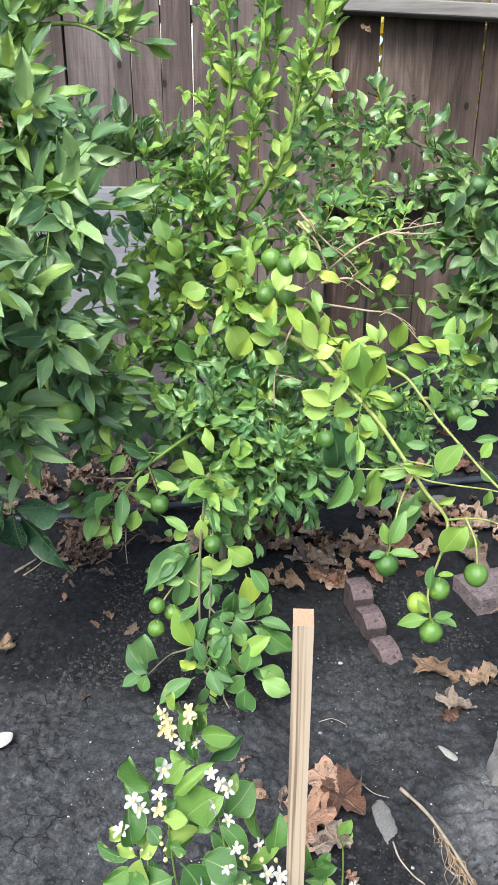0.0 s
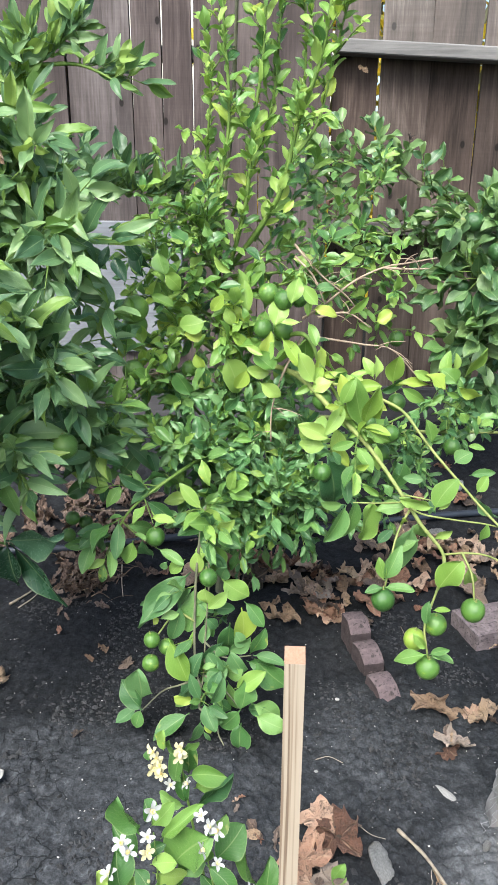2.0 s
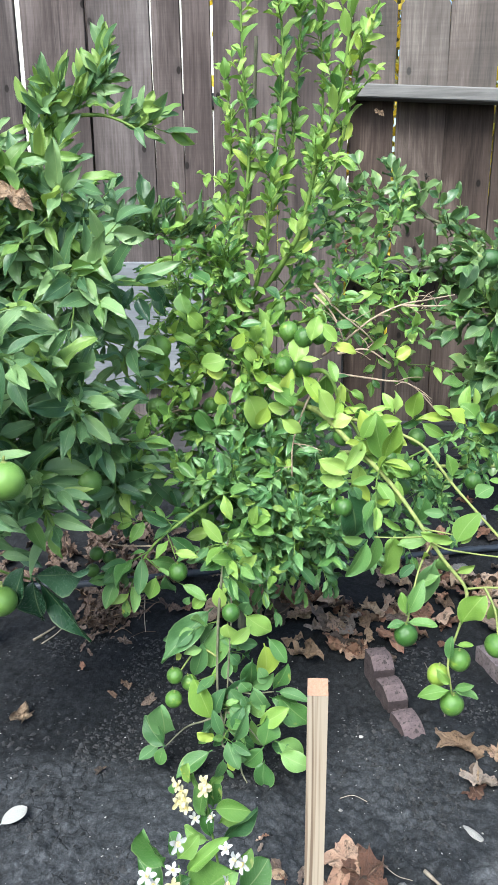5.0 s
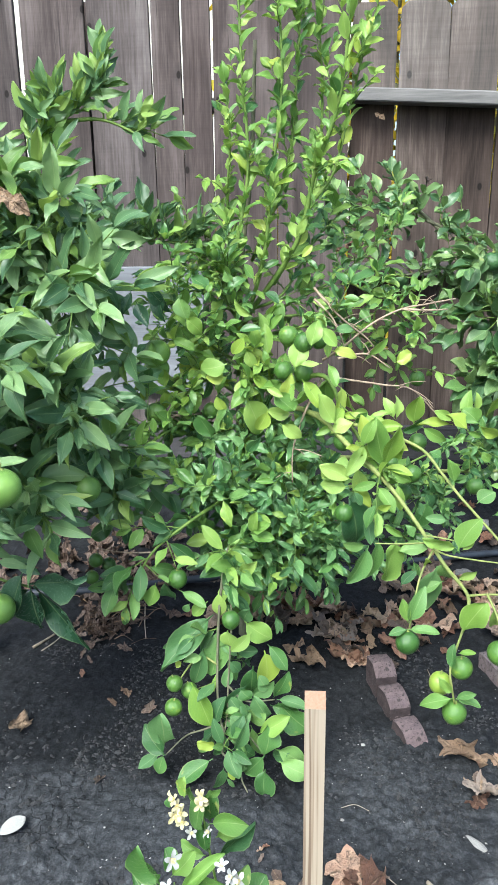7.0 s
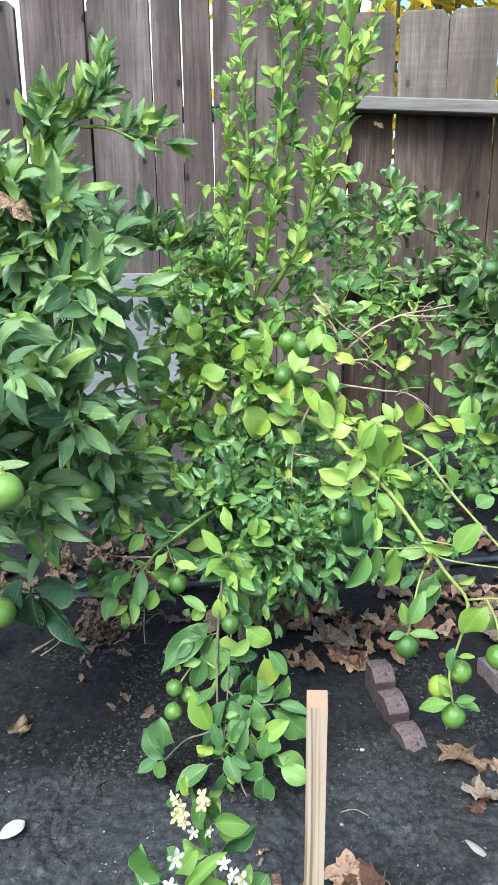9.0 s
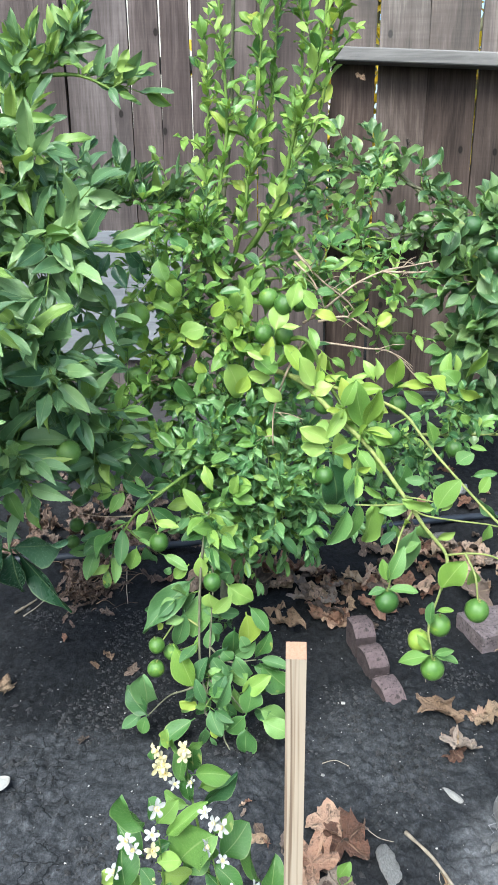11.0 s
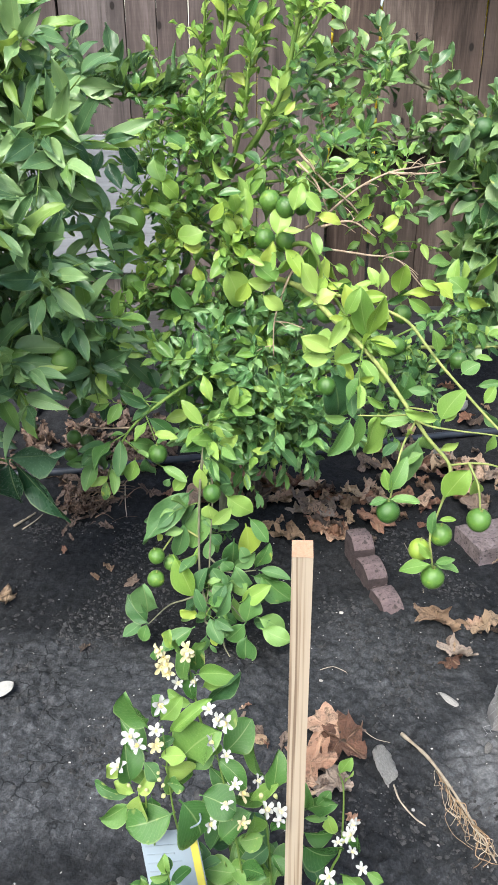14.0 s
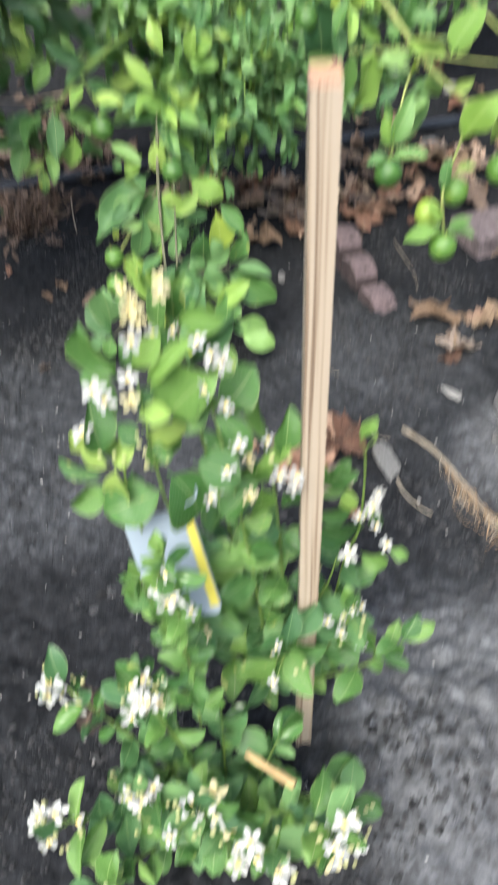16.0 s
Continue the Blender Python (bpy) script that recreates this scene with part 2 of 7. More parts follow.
def soil_material():
    n = Nodes("garden_soil")
    vec = n.coords("Object")
    big = n.noise(vec, 3.2, 5.0, 0.6)
    small = n.noise(vec, 60.0, 5.0, 0.65)
    crumb = n.noise(vec, 240.0, 4.0, 0.65)
    lump = n.noise(vec, 17.0, 4.0, 0.6)
    grain = n.math("ADD", n.math("MULTIPLY", lump, 0.18), n.math("ADD", n.math("MULTIPLY", small, 0.48), n.math("MULTIPLY", crumb, 0.34)))
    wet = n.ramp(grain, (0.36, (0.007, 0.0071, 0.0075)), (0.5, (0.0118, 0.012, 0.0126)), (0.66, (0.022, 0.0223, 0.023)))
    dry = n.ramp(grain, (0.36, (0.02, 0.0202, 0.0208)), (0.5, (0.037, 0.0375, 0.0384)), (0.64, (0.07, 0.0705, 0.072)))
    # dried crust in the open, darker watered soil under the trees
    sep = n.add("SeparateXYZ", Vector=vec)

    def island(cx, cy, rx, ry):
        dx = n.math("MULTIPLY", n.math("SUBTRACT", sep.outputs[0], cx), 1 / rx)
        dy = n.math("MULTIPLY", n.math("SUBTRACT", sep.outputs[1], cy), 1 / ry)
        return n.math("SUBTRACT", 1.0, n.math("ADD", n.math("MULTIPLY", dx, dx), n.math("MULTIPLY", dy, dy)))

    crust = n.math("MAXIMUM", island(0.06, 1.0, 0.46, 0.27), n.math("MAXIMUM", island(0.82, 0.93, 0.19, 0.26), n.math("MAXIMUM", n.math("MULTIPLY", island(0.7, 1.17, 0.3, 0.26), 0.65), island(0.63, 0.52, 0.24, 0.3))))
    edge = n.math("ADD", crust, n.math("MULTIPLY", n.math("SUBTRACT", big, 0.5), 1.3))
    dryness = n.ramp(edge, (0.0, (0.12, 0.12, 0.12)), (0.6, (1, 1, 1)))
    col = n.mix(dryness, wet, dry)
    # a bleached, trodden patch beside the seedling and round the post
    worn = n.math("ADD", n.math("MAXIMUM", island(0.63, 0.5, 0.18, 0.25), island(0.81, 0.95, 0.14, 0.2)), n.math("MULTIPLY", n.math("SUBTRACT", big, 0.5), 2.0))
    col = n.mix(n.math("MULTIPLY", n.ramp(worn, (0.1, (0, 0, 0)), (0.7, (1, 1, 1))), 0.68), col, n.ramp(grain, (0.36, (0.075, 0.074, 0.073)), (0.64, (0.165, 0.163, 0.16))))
    # crumbs dry unevenly; shade in the shrinkage cracks is painted as dark lines
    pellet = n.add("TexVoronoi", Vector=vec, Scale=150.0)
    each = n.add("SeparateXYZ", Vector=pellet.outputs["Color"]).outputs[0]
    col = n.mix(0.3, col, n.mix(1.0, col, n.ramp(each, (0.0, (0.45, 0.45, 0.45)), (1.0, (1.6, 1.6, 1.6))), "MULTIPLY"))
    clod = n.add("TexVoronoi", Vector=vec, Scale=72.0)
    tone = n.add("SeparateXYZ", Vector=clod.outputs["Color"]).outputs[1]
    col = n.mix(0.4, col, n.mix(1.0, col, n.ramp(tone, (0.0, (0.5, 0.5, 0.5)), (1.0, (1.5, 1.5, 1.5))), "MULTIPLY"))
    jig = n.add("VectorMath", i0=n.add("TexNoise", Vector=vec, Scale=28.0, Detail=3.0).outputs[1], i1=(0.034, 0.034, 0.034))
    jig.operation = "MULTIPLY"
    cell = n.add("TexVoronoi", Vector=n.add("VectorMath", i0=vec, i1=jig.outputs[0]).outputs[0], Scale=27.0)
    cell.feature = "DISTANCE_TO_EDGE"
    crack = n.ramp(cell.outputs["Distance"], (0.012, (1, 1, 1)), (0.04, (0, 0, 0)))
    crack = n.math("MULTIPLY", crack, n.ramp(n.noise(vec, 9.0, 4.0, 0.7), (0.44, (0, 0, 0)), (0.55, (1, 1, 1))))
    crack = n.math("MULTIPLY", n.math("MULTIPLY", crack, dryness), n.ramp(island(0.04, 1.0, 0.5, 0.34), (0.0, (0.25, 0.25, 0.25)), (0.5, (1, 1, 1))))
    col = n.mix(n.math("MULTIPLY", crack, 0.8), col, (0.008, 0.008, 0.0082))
    fleck = n.ramp(n.add("TexVoronoi", Vector=vec, Scale=75.0).outputs["Distance"], (0.03, (1, 1, 1)), (0.06, (0, 0, 0)))
    fleck = n.math("MULTIPLY", fleck, n.ramp(n.noise(vec, 30.0, 2.0), (0.56, (0, 0, 0)), (0.63, (1, 1, 1))))
    col = n.mix(n.math("MULTIPLY", fleck, 0.5), col, (0.42, 0.4, 0.36))
    col = n.mix(1.0, col, (0.955, 1.0, 1.06), "MULTIPLY")
    n.surface(col, 0.9, 0.12)
    relief = n.math("ADD", n.math("MULTIPLY", lump, 0.35), n.math("ADD", n.math("MULTIPLY", small, 0.6), n.math("MULTIPLY", crumb, 0.4)))
    n.bump(n.math("SUBTRACT", relief, n.math("MULTIPLY", crack, 0.35)), 0.55, 0.007)
    return n.mat


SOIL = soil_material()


def speckle_material(name, a, b, scale, rough=0.85, bump=0.4, dist=0.003, c=None):
    n = Nodes(name)
    vec = n.coords("Object")
    rnd = n.random()
    f = n.math("ADD", n.math("MULTIPLY", n.noise(vec, scale, 6.0, 0.7), 0.8), n.math("MULTIPLY", rnd, 0.3))
    col = n.ramp(f, (0.35, a), (0.75, b))
    if c:
        pit = n.ramp(n.noise(vec, scale * 2.5, 3.0), (0.55, (0, 0, 0)), (0.64, (1, 1, 1)))
        col = n.mix(n.math("MULTIPLY", pit, 0.8), col, c)
    n.surface(col, rough, 0.3)
    n.bump(n.noise(vec, scale * 4.0, 5.0, 0.75), bump, dist)
    return n.mat


BRICK = speckle_material("purple_brown_brick", (0.062, 0.046, 0.048), (0.165, 0.123, 0.125), 60, 0.9, 0.9, 0.004, (0.04, 0.034, 0.033))

# dark brick for the sides: soil smear with their shade put into the colour
BRICK_SHADED_SMEAR = speckle_material("shaded_smeared_brick", (0.018, 0.015, 0.015), (0.075, 0.055, 0.055), 40, 0.95, 0.9, 0.004)
PAVER = speckle_material("mauve_grey_paver", (0.14, 0.112, 0.112), (0.34, 0.278, 0.278), 60, 0.9, 0.9, 0.004, (0.05, 0.043, 0.043))


def dead_leaf_material(name, stops):
    n = Nodes(name)
    uv = n.add("TexCoord").outputs["UV"]
    vec = n.coords("Object")
    rnd = n.add("ObjectInfo").outputs["Random"]
    blot = n.noise(vec, 3.2, 5.0, 0.7)
    f = n.math("ADD", n.math("MULTIPLY", rnd, 0.75), n.math("MULTIPLY", blot, 0.45))
    col = n.ramp(f, *stops)
    cen = n.add("VectorMath", i0=uv, i1=(-0.5, -0.5, 0.0)).outputs[0]
    sp = n.add("SeparateXYZ", Vector=cen)
    ang = n.math("ARCTAN2", sp.outputs[1], sp.outputs[0])
    rays = n.math("POWER", n.math("ABSOLUTE", n.math("COSINE", n.math("MULTIPLY", ang, 2.5))), 60.0)
    col = n.mix(n.math("MULTIPLY", rays, 0.35), col, (0.42, 0.3, 0.2))
    dark = n.ramp(n.noise(vec, 7.0, 4.0, 0.7), (0.54, (0, 0, 0)), (0.66, (1, 1, 1)))
    col = n.mix(n.math("MULTIPLY", dark, 0.75), col, (0.045, 0.03, 0.022))
    n.surface(col, 0.7, 0.35)
    n.bump(n.math("ADD", n.noise(vec, 14.0, 5.0, 0.7), n.math("MULTIPLY", rays, 0.5)), 0.6, 0.05)
    return n.mat


DRY_LEAF = dead_leaf_material("dry_brown_leaf", ((0.2, (0.055, 0.032, 0.024)), (0.42, (0.19, 0.092, 0.058)), (0.62, (0.31, 0.165, 0.105)), (0.78, (0.4, 0.25, 0.172)), (0.95, (0.5, 0.36, 0.26))))
LITTER = dead_leaf_material("dark_leaf_litter", ((0.2, (0.028, 0.019, 0.015)), (0.45, (0.075, 0.048, 0.035)), (0.65, (0.14, 0.088, 0.062)), (0.9, (0.24, 0.165, 0.115))))
DRY_PALE = dead_leaf_material("dry_tan_leaf", ((0.2, (0.12, 0.075, 0.048)), (0.5, (0.28, 0.185, 0.115)), (0.9, (0.44, 0.325, 0.215))))
PALE_LEAF = speckle_material("bleached_leaf", (0.27, 0.27, 0.25), (0.42, 0.415, 0.385), 25, 0.7)
ROOT = speckle_material("pale_root", (0.2, 0.165, 0.12), (0.46, 0.4, 0.31), 90, 0.75)
DRY_GREY = dead_leaf_material("dry_grey_brown_leaf", ((0.2, (0.035, 0.027, 0.023)), (0.5, (0.12, 0.085, 0.066)), (0.75, (0.22, 0.165, 0.132)), (0.95, (0.34, 0.275, 0.225))))
STONE = speckle_material("grey_stone", (0.15, 0.148, 0.142), (0.4, 0.395, 0.375), 16, 0.95, 0.9, 0.006)
STRAW = speckle_material("dry_stalk_litter", (0.07, 0.045, 0.03), (0.28, 0.19, 0.12), 30)
CHIP = speckle_material("pale_wood_chip", (0.17, 0.165, 0.155), (0.46, 0.45, 0.42), 12)
CLOD = speckle_material("soil_clod", (0.009, 0.0091, 0.0095), (0.055, 0.0555, 0.057), 55, 0.95, 1.0)
HOSE = speckle_material("black_poly_pipe", (0.018, 0.022, 0.03), (0.035, 0.045, 0.06), 30, 0.45, 0.1)
WHITE_PETAL = speckle_material("white_petal", (0.3, 0.31, 0.295), (0.42, 0.43, 0.405), 80, 0.5, 0.1)
CREAM_PETAL = speckle_material("fading_cream_petal", (0.36, 0.33, 0.17), (0.46, 0.43, 0.27), 80, 0.6, 0.1)
STAMEN = speckle_material("cream_stamens", (0.75, 0.6, 0.2), (0.85, 0.76, 0.45), 80, 0.6)
BUD = speckle_material("cream_bud", (0.3, 0.33, 0.13), (0.46, 0.45, 0.22), 80, 0.5)


def fruit_material(name, dark, mid, ripe, ripe_at):
    n = Nodes(name)
    vec = n.coords("Object")
    rnd = n.add("ObjectInfo").outputs["Random"]
    f = n.math("ADD", n.math("MULTIPLY", n.noise(vec, 1.6, 2.0), 0.5), n.math("MULTIPLY", rnd, 0.45))
    col = n.ramp(f, (0.2, dark), (0.72, mid), (ripe_at, ripe))
    pore = n.add("TexVoronoi", Vector=vec, Scale=34.0).outputs["Distance"]
    col = n.mix(n.ramp(pore, (0.05, (0.5, 0.5, 0.5)), (0.32, (0, 0, 0))), col, mid)
    n.surface(col, 0.33, 0.5)
    n.put(n.bsdf, "Subsurface Weight", 0.08)
    n.put(n.bsdf, "Subsurface Radius", (0.004, 0.006, 0.002))
    n.bump(pore, 0.2, 0.02)
    return n.mat


LIME_SKIN = fruit_material("lime_skin", (0.035, 0.1, 0.02), (0.095, 0.2, 0.036), (0.45, 0.5, 0.05), 1.0)
LIME_TURNING = fruit_material("turning_lime_skin", (0.11, 0.24, 0.04), (0.25, 0.34, 0.05), (0.5, 0.45, 0.05), 1.0)
MANDARIN_SKIN = fruit_material("green_mandarin_skin", (0.03, 0.085, 0.03), (0.075, 0.165, 0.05), (0.2, 0.3, 0.06), 1.0)
ORANGE_SKIN = fruit_material("green_orange_skin", (0.1, 0.2, 0.045), (0.19, 0.33, 0.065), (0.34, 0.47, 0.08), 1.0)


# ---- mesh helpers ----
def part(name, data, material, parent, label=""):
    """Links a bmesh or a mesh as one object under a thing or a part."""
    if isinstance(data, bmesh.types.BMesh):
        me = bpy.data.meshes.new(name)
        data.to_mesh(me)
        data.free()
    else:
        me = data
    if material and not me.materials:
        me.materials.append(material)
    ob = new(name, me)
    ob.parent = parent
    if parent:
        ob.matrix_parent_inverse = parent.matrix_world.inverted()
    if label:
        ob["label"] = label
    return ob


def thing(name, at, label, category, group="", kind=""):
    ob = new(name)
    ob.empty_display_size = 0.05
    ob.location = at
    ob.matrix_world = Matrix.Translation(at)
    return tagged(ob, label, category, group, kind)


def mesh_of(name, verts, faces, uv=None, smooth=True, index=None, mats=()):
    me = bpy.data.meshes.new(name)
    me.from_pydata(np.asarray(verts, float).tolist(), [], [tuple(f) for f in faces])
    for m in mats:
        me.materials.append(m)
    if uv is not None:
        layer = me.uv_layers.new(name="UVMap")
        loops = np.empty(len(me.loops), np.int32)
        me.loops.foreach_get("vertex_index", loops)
        layer.data.foreach_set("uv", np.asarray(uv, np.float32)[loops].ravel())
    if index is not None:
        me.polygons.foreach_set("material_index", np.asarray(index, np.int32))
    me.polygons.foreach_set("use_smooth", np.full(len(me.polygons), smooth))
    me.update()
    return me


def glide(points, steps=6):
    """A smooth line through a few points."""
    p = np.array(points, float)
    p = np.vstack([2 * p[0] - p[1], p, 2 * p[-1] - p[-2]])
    out = []
    for i in range(1, len(p) - 2):
        a, b, c, d = p[i - 1], p[i], p[i + 1], p[i + 2]
        for t in np.linspace(0, 1, steps, endpoint=False):
            out.append(0.5 * (2 * b + (c - a) * t + (2 * a - 5 * b + 4 * c - d) * t * t + (3 * b - a - 3 * c + d) * t ** 3))
    out.append(p[-2])
    return np.array(out)


def tube(line, r0, r1, sides=7, wobble=0.0, rng=random):
    """Vertices and faces of a tapered round stem along a line."""
    line = np.asarray(line, float)
    n = len(line)
    tang = np.gradient(line, axis=0)
    tang /= np.linalg.norm(tang, axis=1)[:, None] + 1e-9
    side = np.cross(tang[0], (0.3, 0.2, 0.9) if abs(tang[0][2]) < 0.9 else (1, 0, 0))
    verts = []
    for i in range(n):
        side = side - tang[i] * side.dot(tang[i])
        side /= np.linalg.norm(side) + 1e-9
        other = np.cross(tang[i], side)
        r = (r0 + (r1 - r0) * i / (n - 1)) * (1 + wobble * rng.uniform(-1, 1))
        for k in range(sides):
            a = 2 * math.pi * k / sides
            verts.append(line[i] + r * (side * math.cos(a) + other * math.sin(a)))
    faces = [(i * sides + k, i * sides + (k + 1) % sides, (i + 1) * sides + (k + 1) % sides, (i + 1) * sides + k) for i in range(n - 1) for k in range(sides)]
    faces.append(tuple(range(sides))[::-1])
    faces.append(tuple((n - 1) * sides + k for k in range(sides)))
    return np.array(verts), faces


def join(pieces):
    verts, faces, at = [], [], 0
    for v, f in pieces:
        verts.append(v)
        faces += [tuple(i + at for i in q) for q in f]
        at += len(v)
    return np.vstack(verts), faces


def box_bm(x0, x1, y0, y1, z0, z1, bevel=0.003):
    bm = bmesh.new()
    bmesh.ops.create_cube(bm, size=1)
    for v in bm.verts:
        v.co = Vector((x0 if v.co.x < 0 else x1, y0 if v.co.y < 0 else y1, z0 if v.co.z < 0 else z1))
    if bevel:
        bmesh.ops.bevel(bm, geom=bm.edges[:], offset=bevel, segments=1, affect="EDGES")
    return bm


# ---- leaves ----
ACROSS, ALONG = 5, 12
LEAF_FACES = []
for j in range(ALONG - 1):
    for i in range(ACROSS - 1):
        a = j * ACROSS + i
        LEAF_FACES.append((a, a + 1, a + ACROSS + 1, a + ACROSS))
SHAPES = {  # half width to length, where it is widest, point at the tip
    "lime": (0.228, 0.5, 0.45), "small": (0.19, 0.47, 0.6), "orange": (0.175, 0.42, 1.25), "mandarin": (0.235, 0.54, 0.4), "round": (0.285, 0.55, 0.0),
}


def leaf_shape(kind, seed):
    """A blade along +y, one long, folded at its midrib, arched, twisted and slightly wavy, with a short stalk."""
    rng = random.Random(f"{kind}{seed}")
    half, widest, point = SHAPES[kind]
    fold, arch = rng.uniform(0.12, 0.85), rng.uniform(-0.2, 0.85)
    twist, sway, wave = rng.uniform(-0.7, 0.7), rng.uniform(-0.16, 0.16), rng.uniform(0.0, 0.085)
    half *= rng.uniform(0.78, 1.15)
    verts, uv = [], []
    for j in range(ALONG):
        s = (0.0, 0.1, 0.14, 0.2, 0.29, 0.4, 0.52, 0.64, 0.76, 0.87, 0.95, 1.0)[j]
        w = 0.0
        if s >= 0.1:
            q = (s - 0.1) / 0.9
            q = q ** (math.log(0.5) / math.log(widest))
            w = half * max(0.0, math.sin(math.pi * q)) ** (0.58 + 0.24 * point)
        w = max(w, 0.012 if s < 0.2 else 0.006)
        bend = arch * s * s
        for i in range(ACROSS):
            e = (i - 2) / 2
            x, z = w * e, fold * w * abs(e) ** 1.3 + wave * math.sin(9 * s + 2.2 * i) * abs(e)
            a = twist * s
            x, z = x * math.cos(a) - z * math.sin(a), x * math.sin(a) + z * math.cos(a)
            verts.append((x + sway * s * s, s * (1 - 0.18 * arch * s), z - bend * 0.6))
            uv.append((0.5 + e * 0.5, s))
    return np.array(verts), np.array(uv)


VARIANTS = 11
LEAF_SHAPES = {(k, s): leaf_shape(k, s) for k in SHAPES for s in range(VARIANTS)}
LEAF_MESHES = {}


class Crown:
    """Gathers the leaves and twigs of one plant."""

    def __init__(self, owner, seed):
        self.owner, self.leaves, self.twigs, self.rng = owner, [], [], random.Random(seed)

    def leaf(self, at, axis, facing, length, kind, tone, wide=1.0):
        y = Vector(axis).normalized()
        z = Vector(facing) - y * Vector(facing).dot(y)
        if z.length < 1e-3:
            z = y.orthogonal()
        z.normalize()
        x = y.cross(z)
        self.leaves.append((np.array(at, float), np.array((x * wide, y, z)).T * length, (kind, self.rng.randrange(VARIANTS)), tone))

    def shoot(self, line, gap, size, kind, tones, start=0.1, out=0.8, along=0.6, rise=0.2, facing=(0, -0.5, 1.0), tip=True, thin=1.0):
        """Leaves in a spiral along a line; tones is a list of (name, weight)."""
        rng = self.rng
        line = np.asarray(line)
        seg = np.linalg.norm(np.diff(line, axis=0), axis=1)
        total = seg.sum()
        cum = np.concatenate([[0], np.cumsum(seg)])
        turn = rng.uniform(0, 6.28)
        names, weights = zip(*tones)
        d = total * start
        while d < total:
            i = min(int(np.searchsorted(cum, d, side="right")) - 1, len(seg) - 1)
            f = (d - cum[i]) / max(seg[i], 1e-6)
            p = line[i] * (1 - f) + line[i + 1] * f
            t = (line[i + 1] - line[i]) / max(seg[i], 1e-6)
            side = np.cross(t, (0.21, 0.33, 0.92))
            side /= np.linalg.norm(side) + 1e-9
            other = np.cross(t, side)
            o = side * math.cos(turn) + other * math.sin(turn)
            axis = o * out + t * along + np.array((0, 0, rise)) + np.array([rng.uniform(-0.3, 0.3) for _ in range(3)])
            up = np.array(facing) + np.array([rng.uniform(-0.55, 0.55) for _ in range(3)])
            if rng.random() < thin:
                self.leaf(p, axis, up, size * rng.uniform(0.5, 1.28), kind, rng.choices(names, weights)[0])
            turn += 2.4 + rng.uniform(-0.3, 0.3)
            d += gap * rng.uniform(0.6, 1.4)
        if tip:
            t = line[-1] - line[-2]
            t = t / (np.linalg.norm(t) + 1e-9)
            for k in range(2):
                self.leaf(line[-1], t + np.array([rng.uniform(-0.4, 0.4) for _ in range(3)]), np.array(facing) + np.array([rng.uniform(-0.4, 0.4) for _ in range(3)]), size * rng.uniform(0.6, 0.95), kind, rng.choices(names, weights)[0])

    def spray(self, line, count, length, lean, radius, start=0.15, spread=0.9, **leafing):
        """Side twigs along a line, each with its leaves. lean: the way they tend to go."""
        rng = self.rng
        line = np.asarray(line)
        for k in range(count):
            f = start + (1 - start) * (k + rng.random()) / count
            i = min(int(f * (len(line) - 1)), len(line) - 2)
            p = line[i] + (line[i + 1] - line[i]) * (f * (len(line) - 1) - i)
            t = line[i + 1] - line[i]
            t = t / (np.linalg.norm(t) + 1e-9)
            way = np.array(lean, float) + 0.4 * t + spread * np.array([rng.gauss(0, 0.6) for _ in range(3)])
            way /= np.linalg.norm(way) + 1e-9
            size = rng.uniform(*length)
            q1 = p + way * size * 0.5 + np.array((0, 0, 0.03 * size))
            q2 = p + way * size + np.array([rng.uniform(-0.15, 0.15) * size for _ in range(3)])
            twig = glide([p, q1, q2], 4)
            self.twigs.append(tube(twig, radius, radius * 0.45, 5))
            self.shoot(twig, **leafing)

    def clear(self, spots, reach):
        """Takes out the leaves that would grow through or right over a fruit."""
        way = np.array((0.0, -0.86, 0.5))
        kept = []
        for v in self.leaves:
            mid = v[0] + v[1][:, 1] * 0.5
            free = True
            for s in spots:
                d = mid - np.array(s[:3])
                k = min(max(d.dot(way), 0.0), reach)
                if np.linalg.norm(d - way * k) < s[3] / 1000 * 1.35:
                    free = False
                    break
            if free:
                kept.append(v)
        self.leaves = kept

    def finish(self, singles, near):
        """The leaves that pass the test are parts of their own, up to a number; the rest are joined."""
        lead = [v for v in self.leaves if near(v[0])]
        lead.sort(key=lambda v: v[0][1])
        chosen = lead[:singles]
        keep = {id(v) for v in chosen}
        rest = [v for v in self.leaves if id(v) not in keep]
        for p, m, shape, tone in chosen:
            key = (shape, tone)
            if key not in LEAF_MESHES:
                verts, uv = LEAF_SHAPES[shape]
                LEAF_MESHES[key] = mesh_of("leaf", verts, LEAF_FACES, uv, mats=[LEAF[tone]])
            ob = new("leaf", LEAF_MESHES[key])
            ob.parent = self.owner
            full = Matrix.Identity(4)
            for r in range(3):
                for c in range(3):
                    full[r][c] = m[r][c]
                full[r][3] = p[r]
            ob.matrix_basis = self.owner.matrix_world.inverted() @ full
        if rest:
            tones = sorted({v[3] for v in rest})
            verts = np.vstack([LEAF_SHAPES[s][0] @ m.T + p for p, m, s, _ in rest])
            uv = np.vstack([LEAF_SHAPES[s][1] for _, _, s, _ in rest])
            step = ACROSS * ALONG
            faces = (np.array(LEAF_FACES)[None] + (np.arange(len(rest)) * step)[:, None, None]).reshape(-1, 4)
            index = np.repeat([tones.index(v[3]) for v in rest], len(LEAF_FACES))
            me = mesh_of("foliage", verts, faces.tolist(), uv, index=index, mats=[LEAF[t] for t in tones])
            tagged(part("foliage", me, None, self.owner), kind="stuff")
        if self.twigs:
            v, f = join(self.twigs)
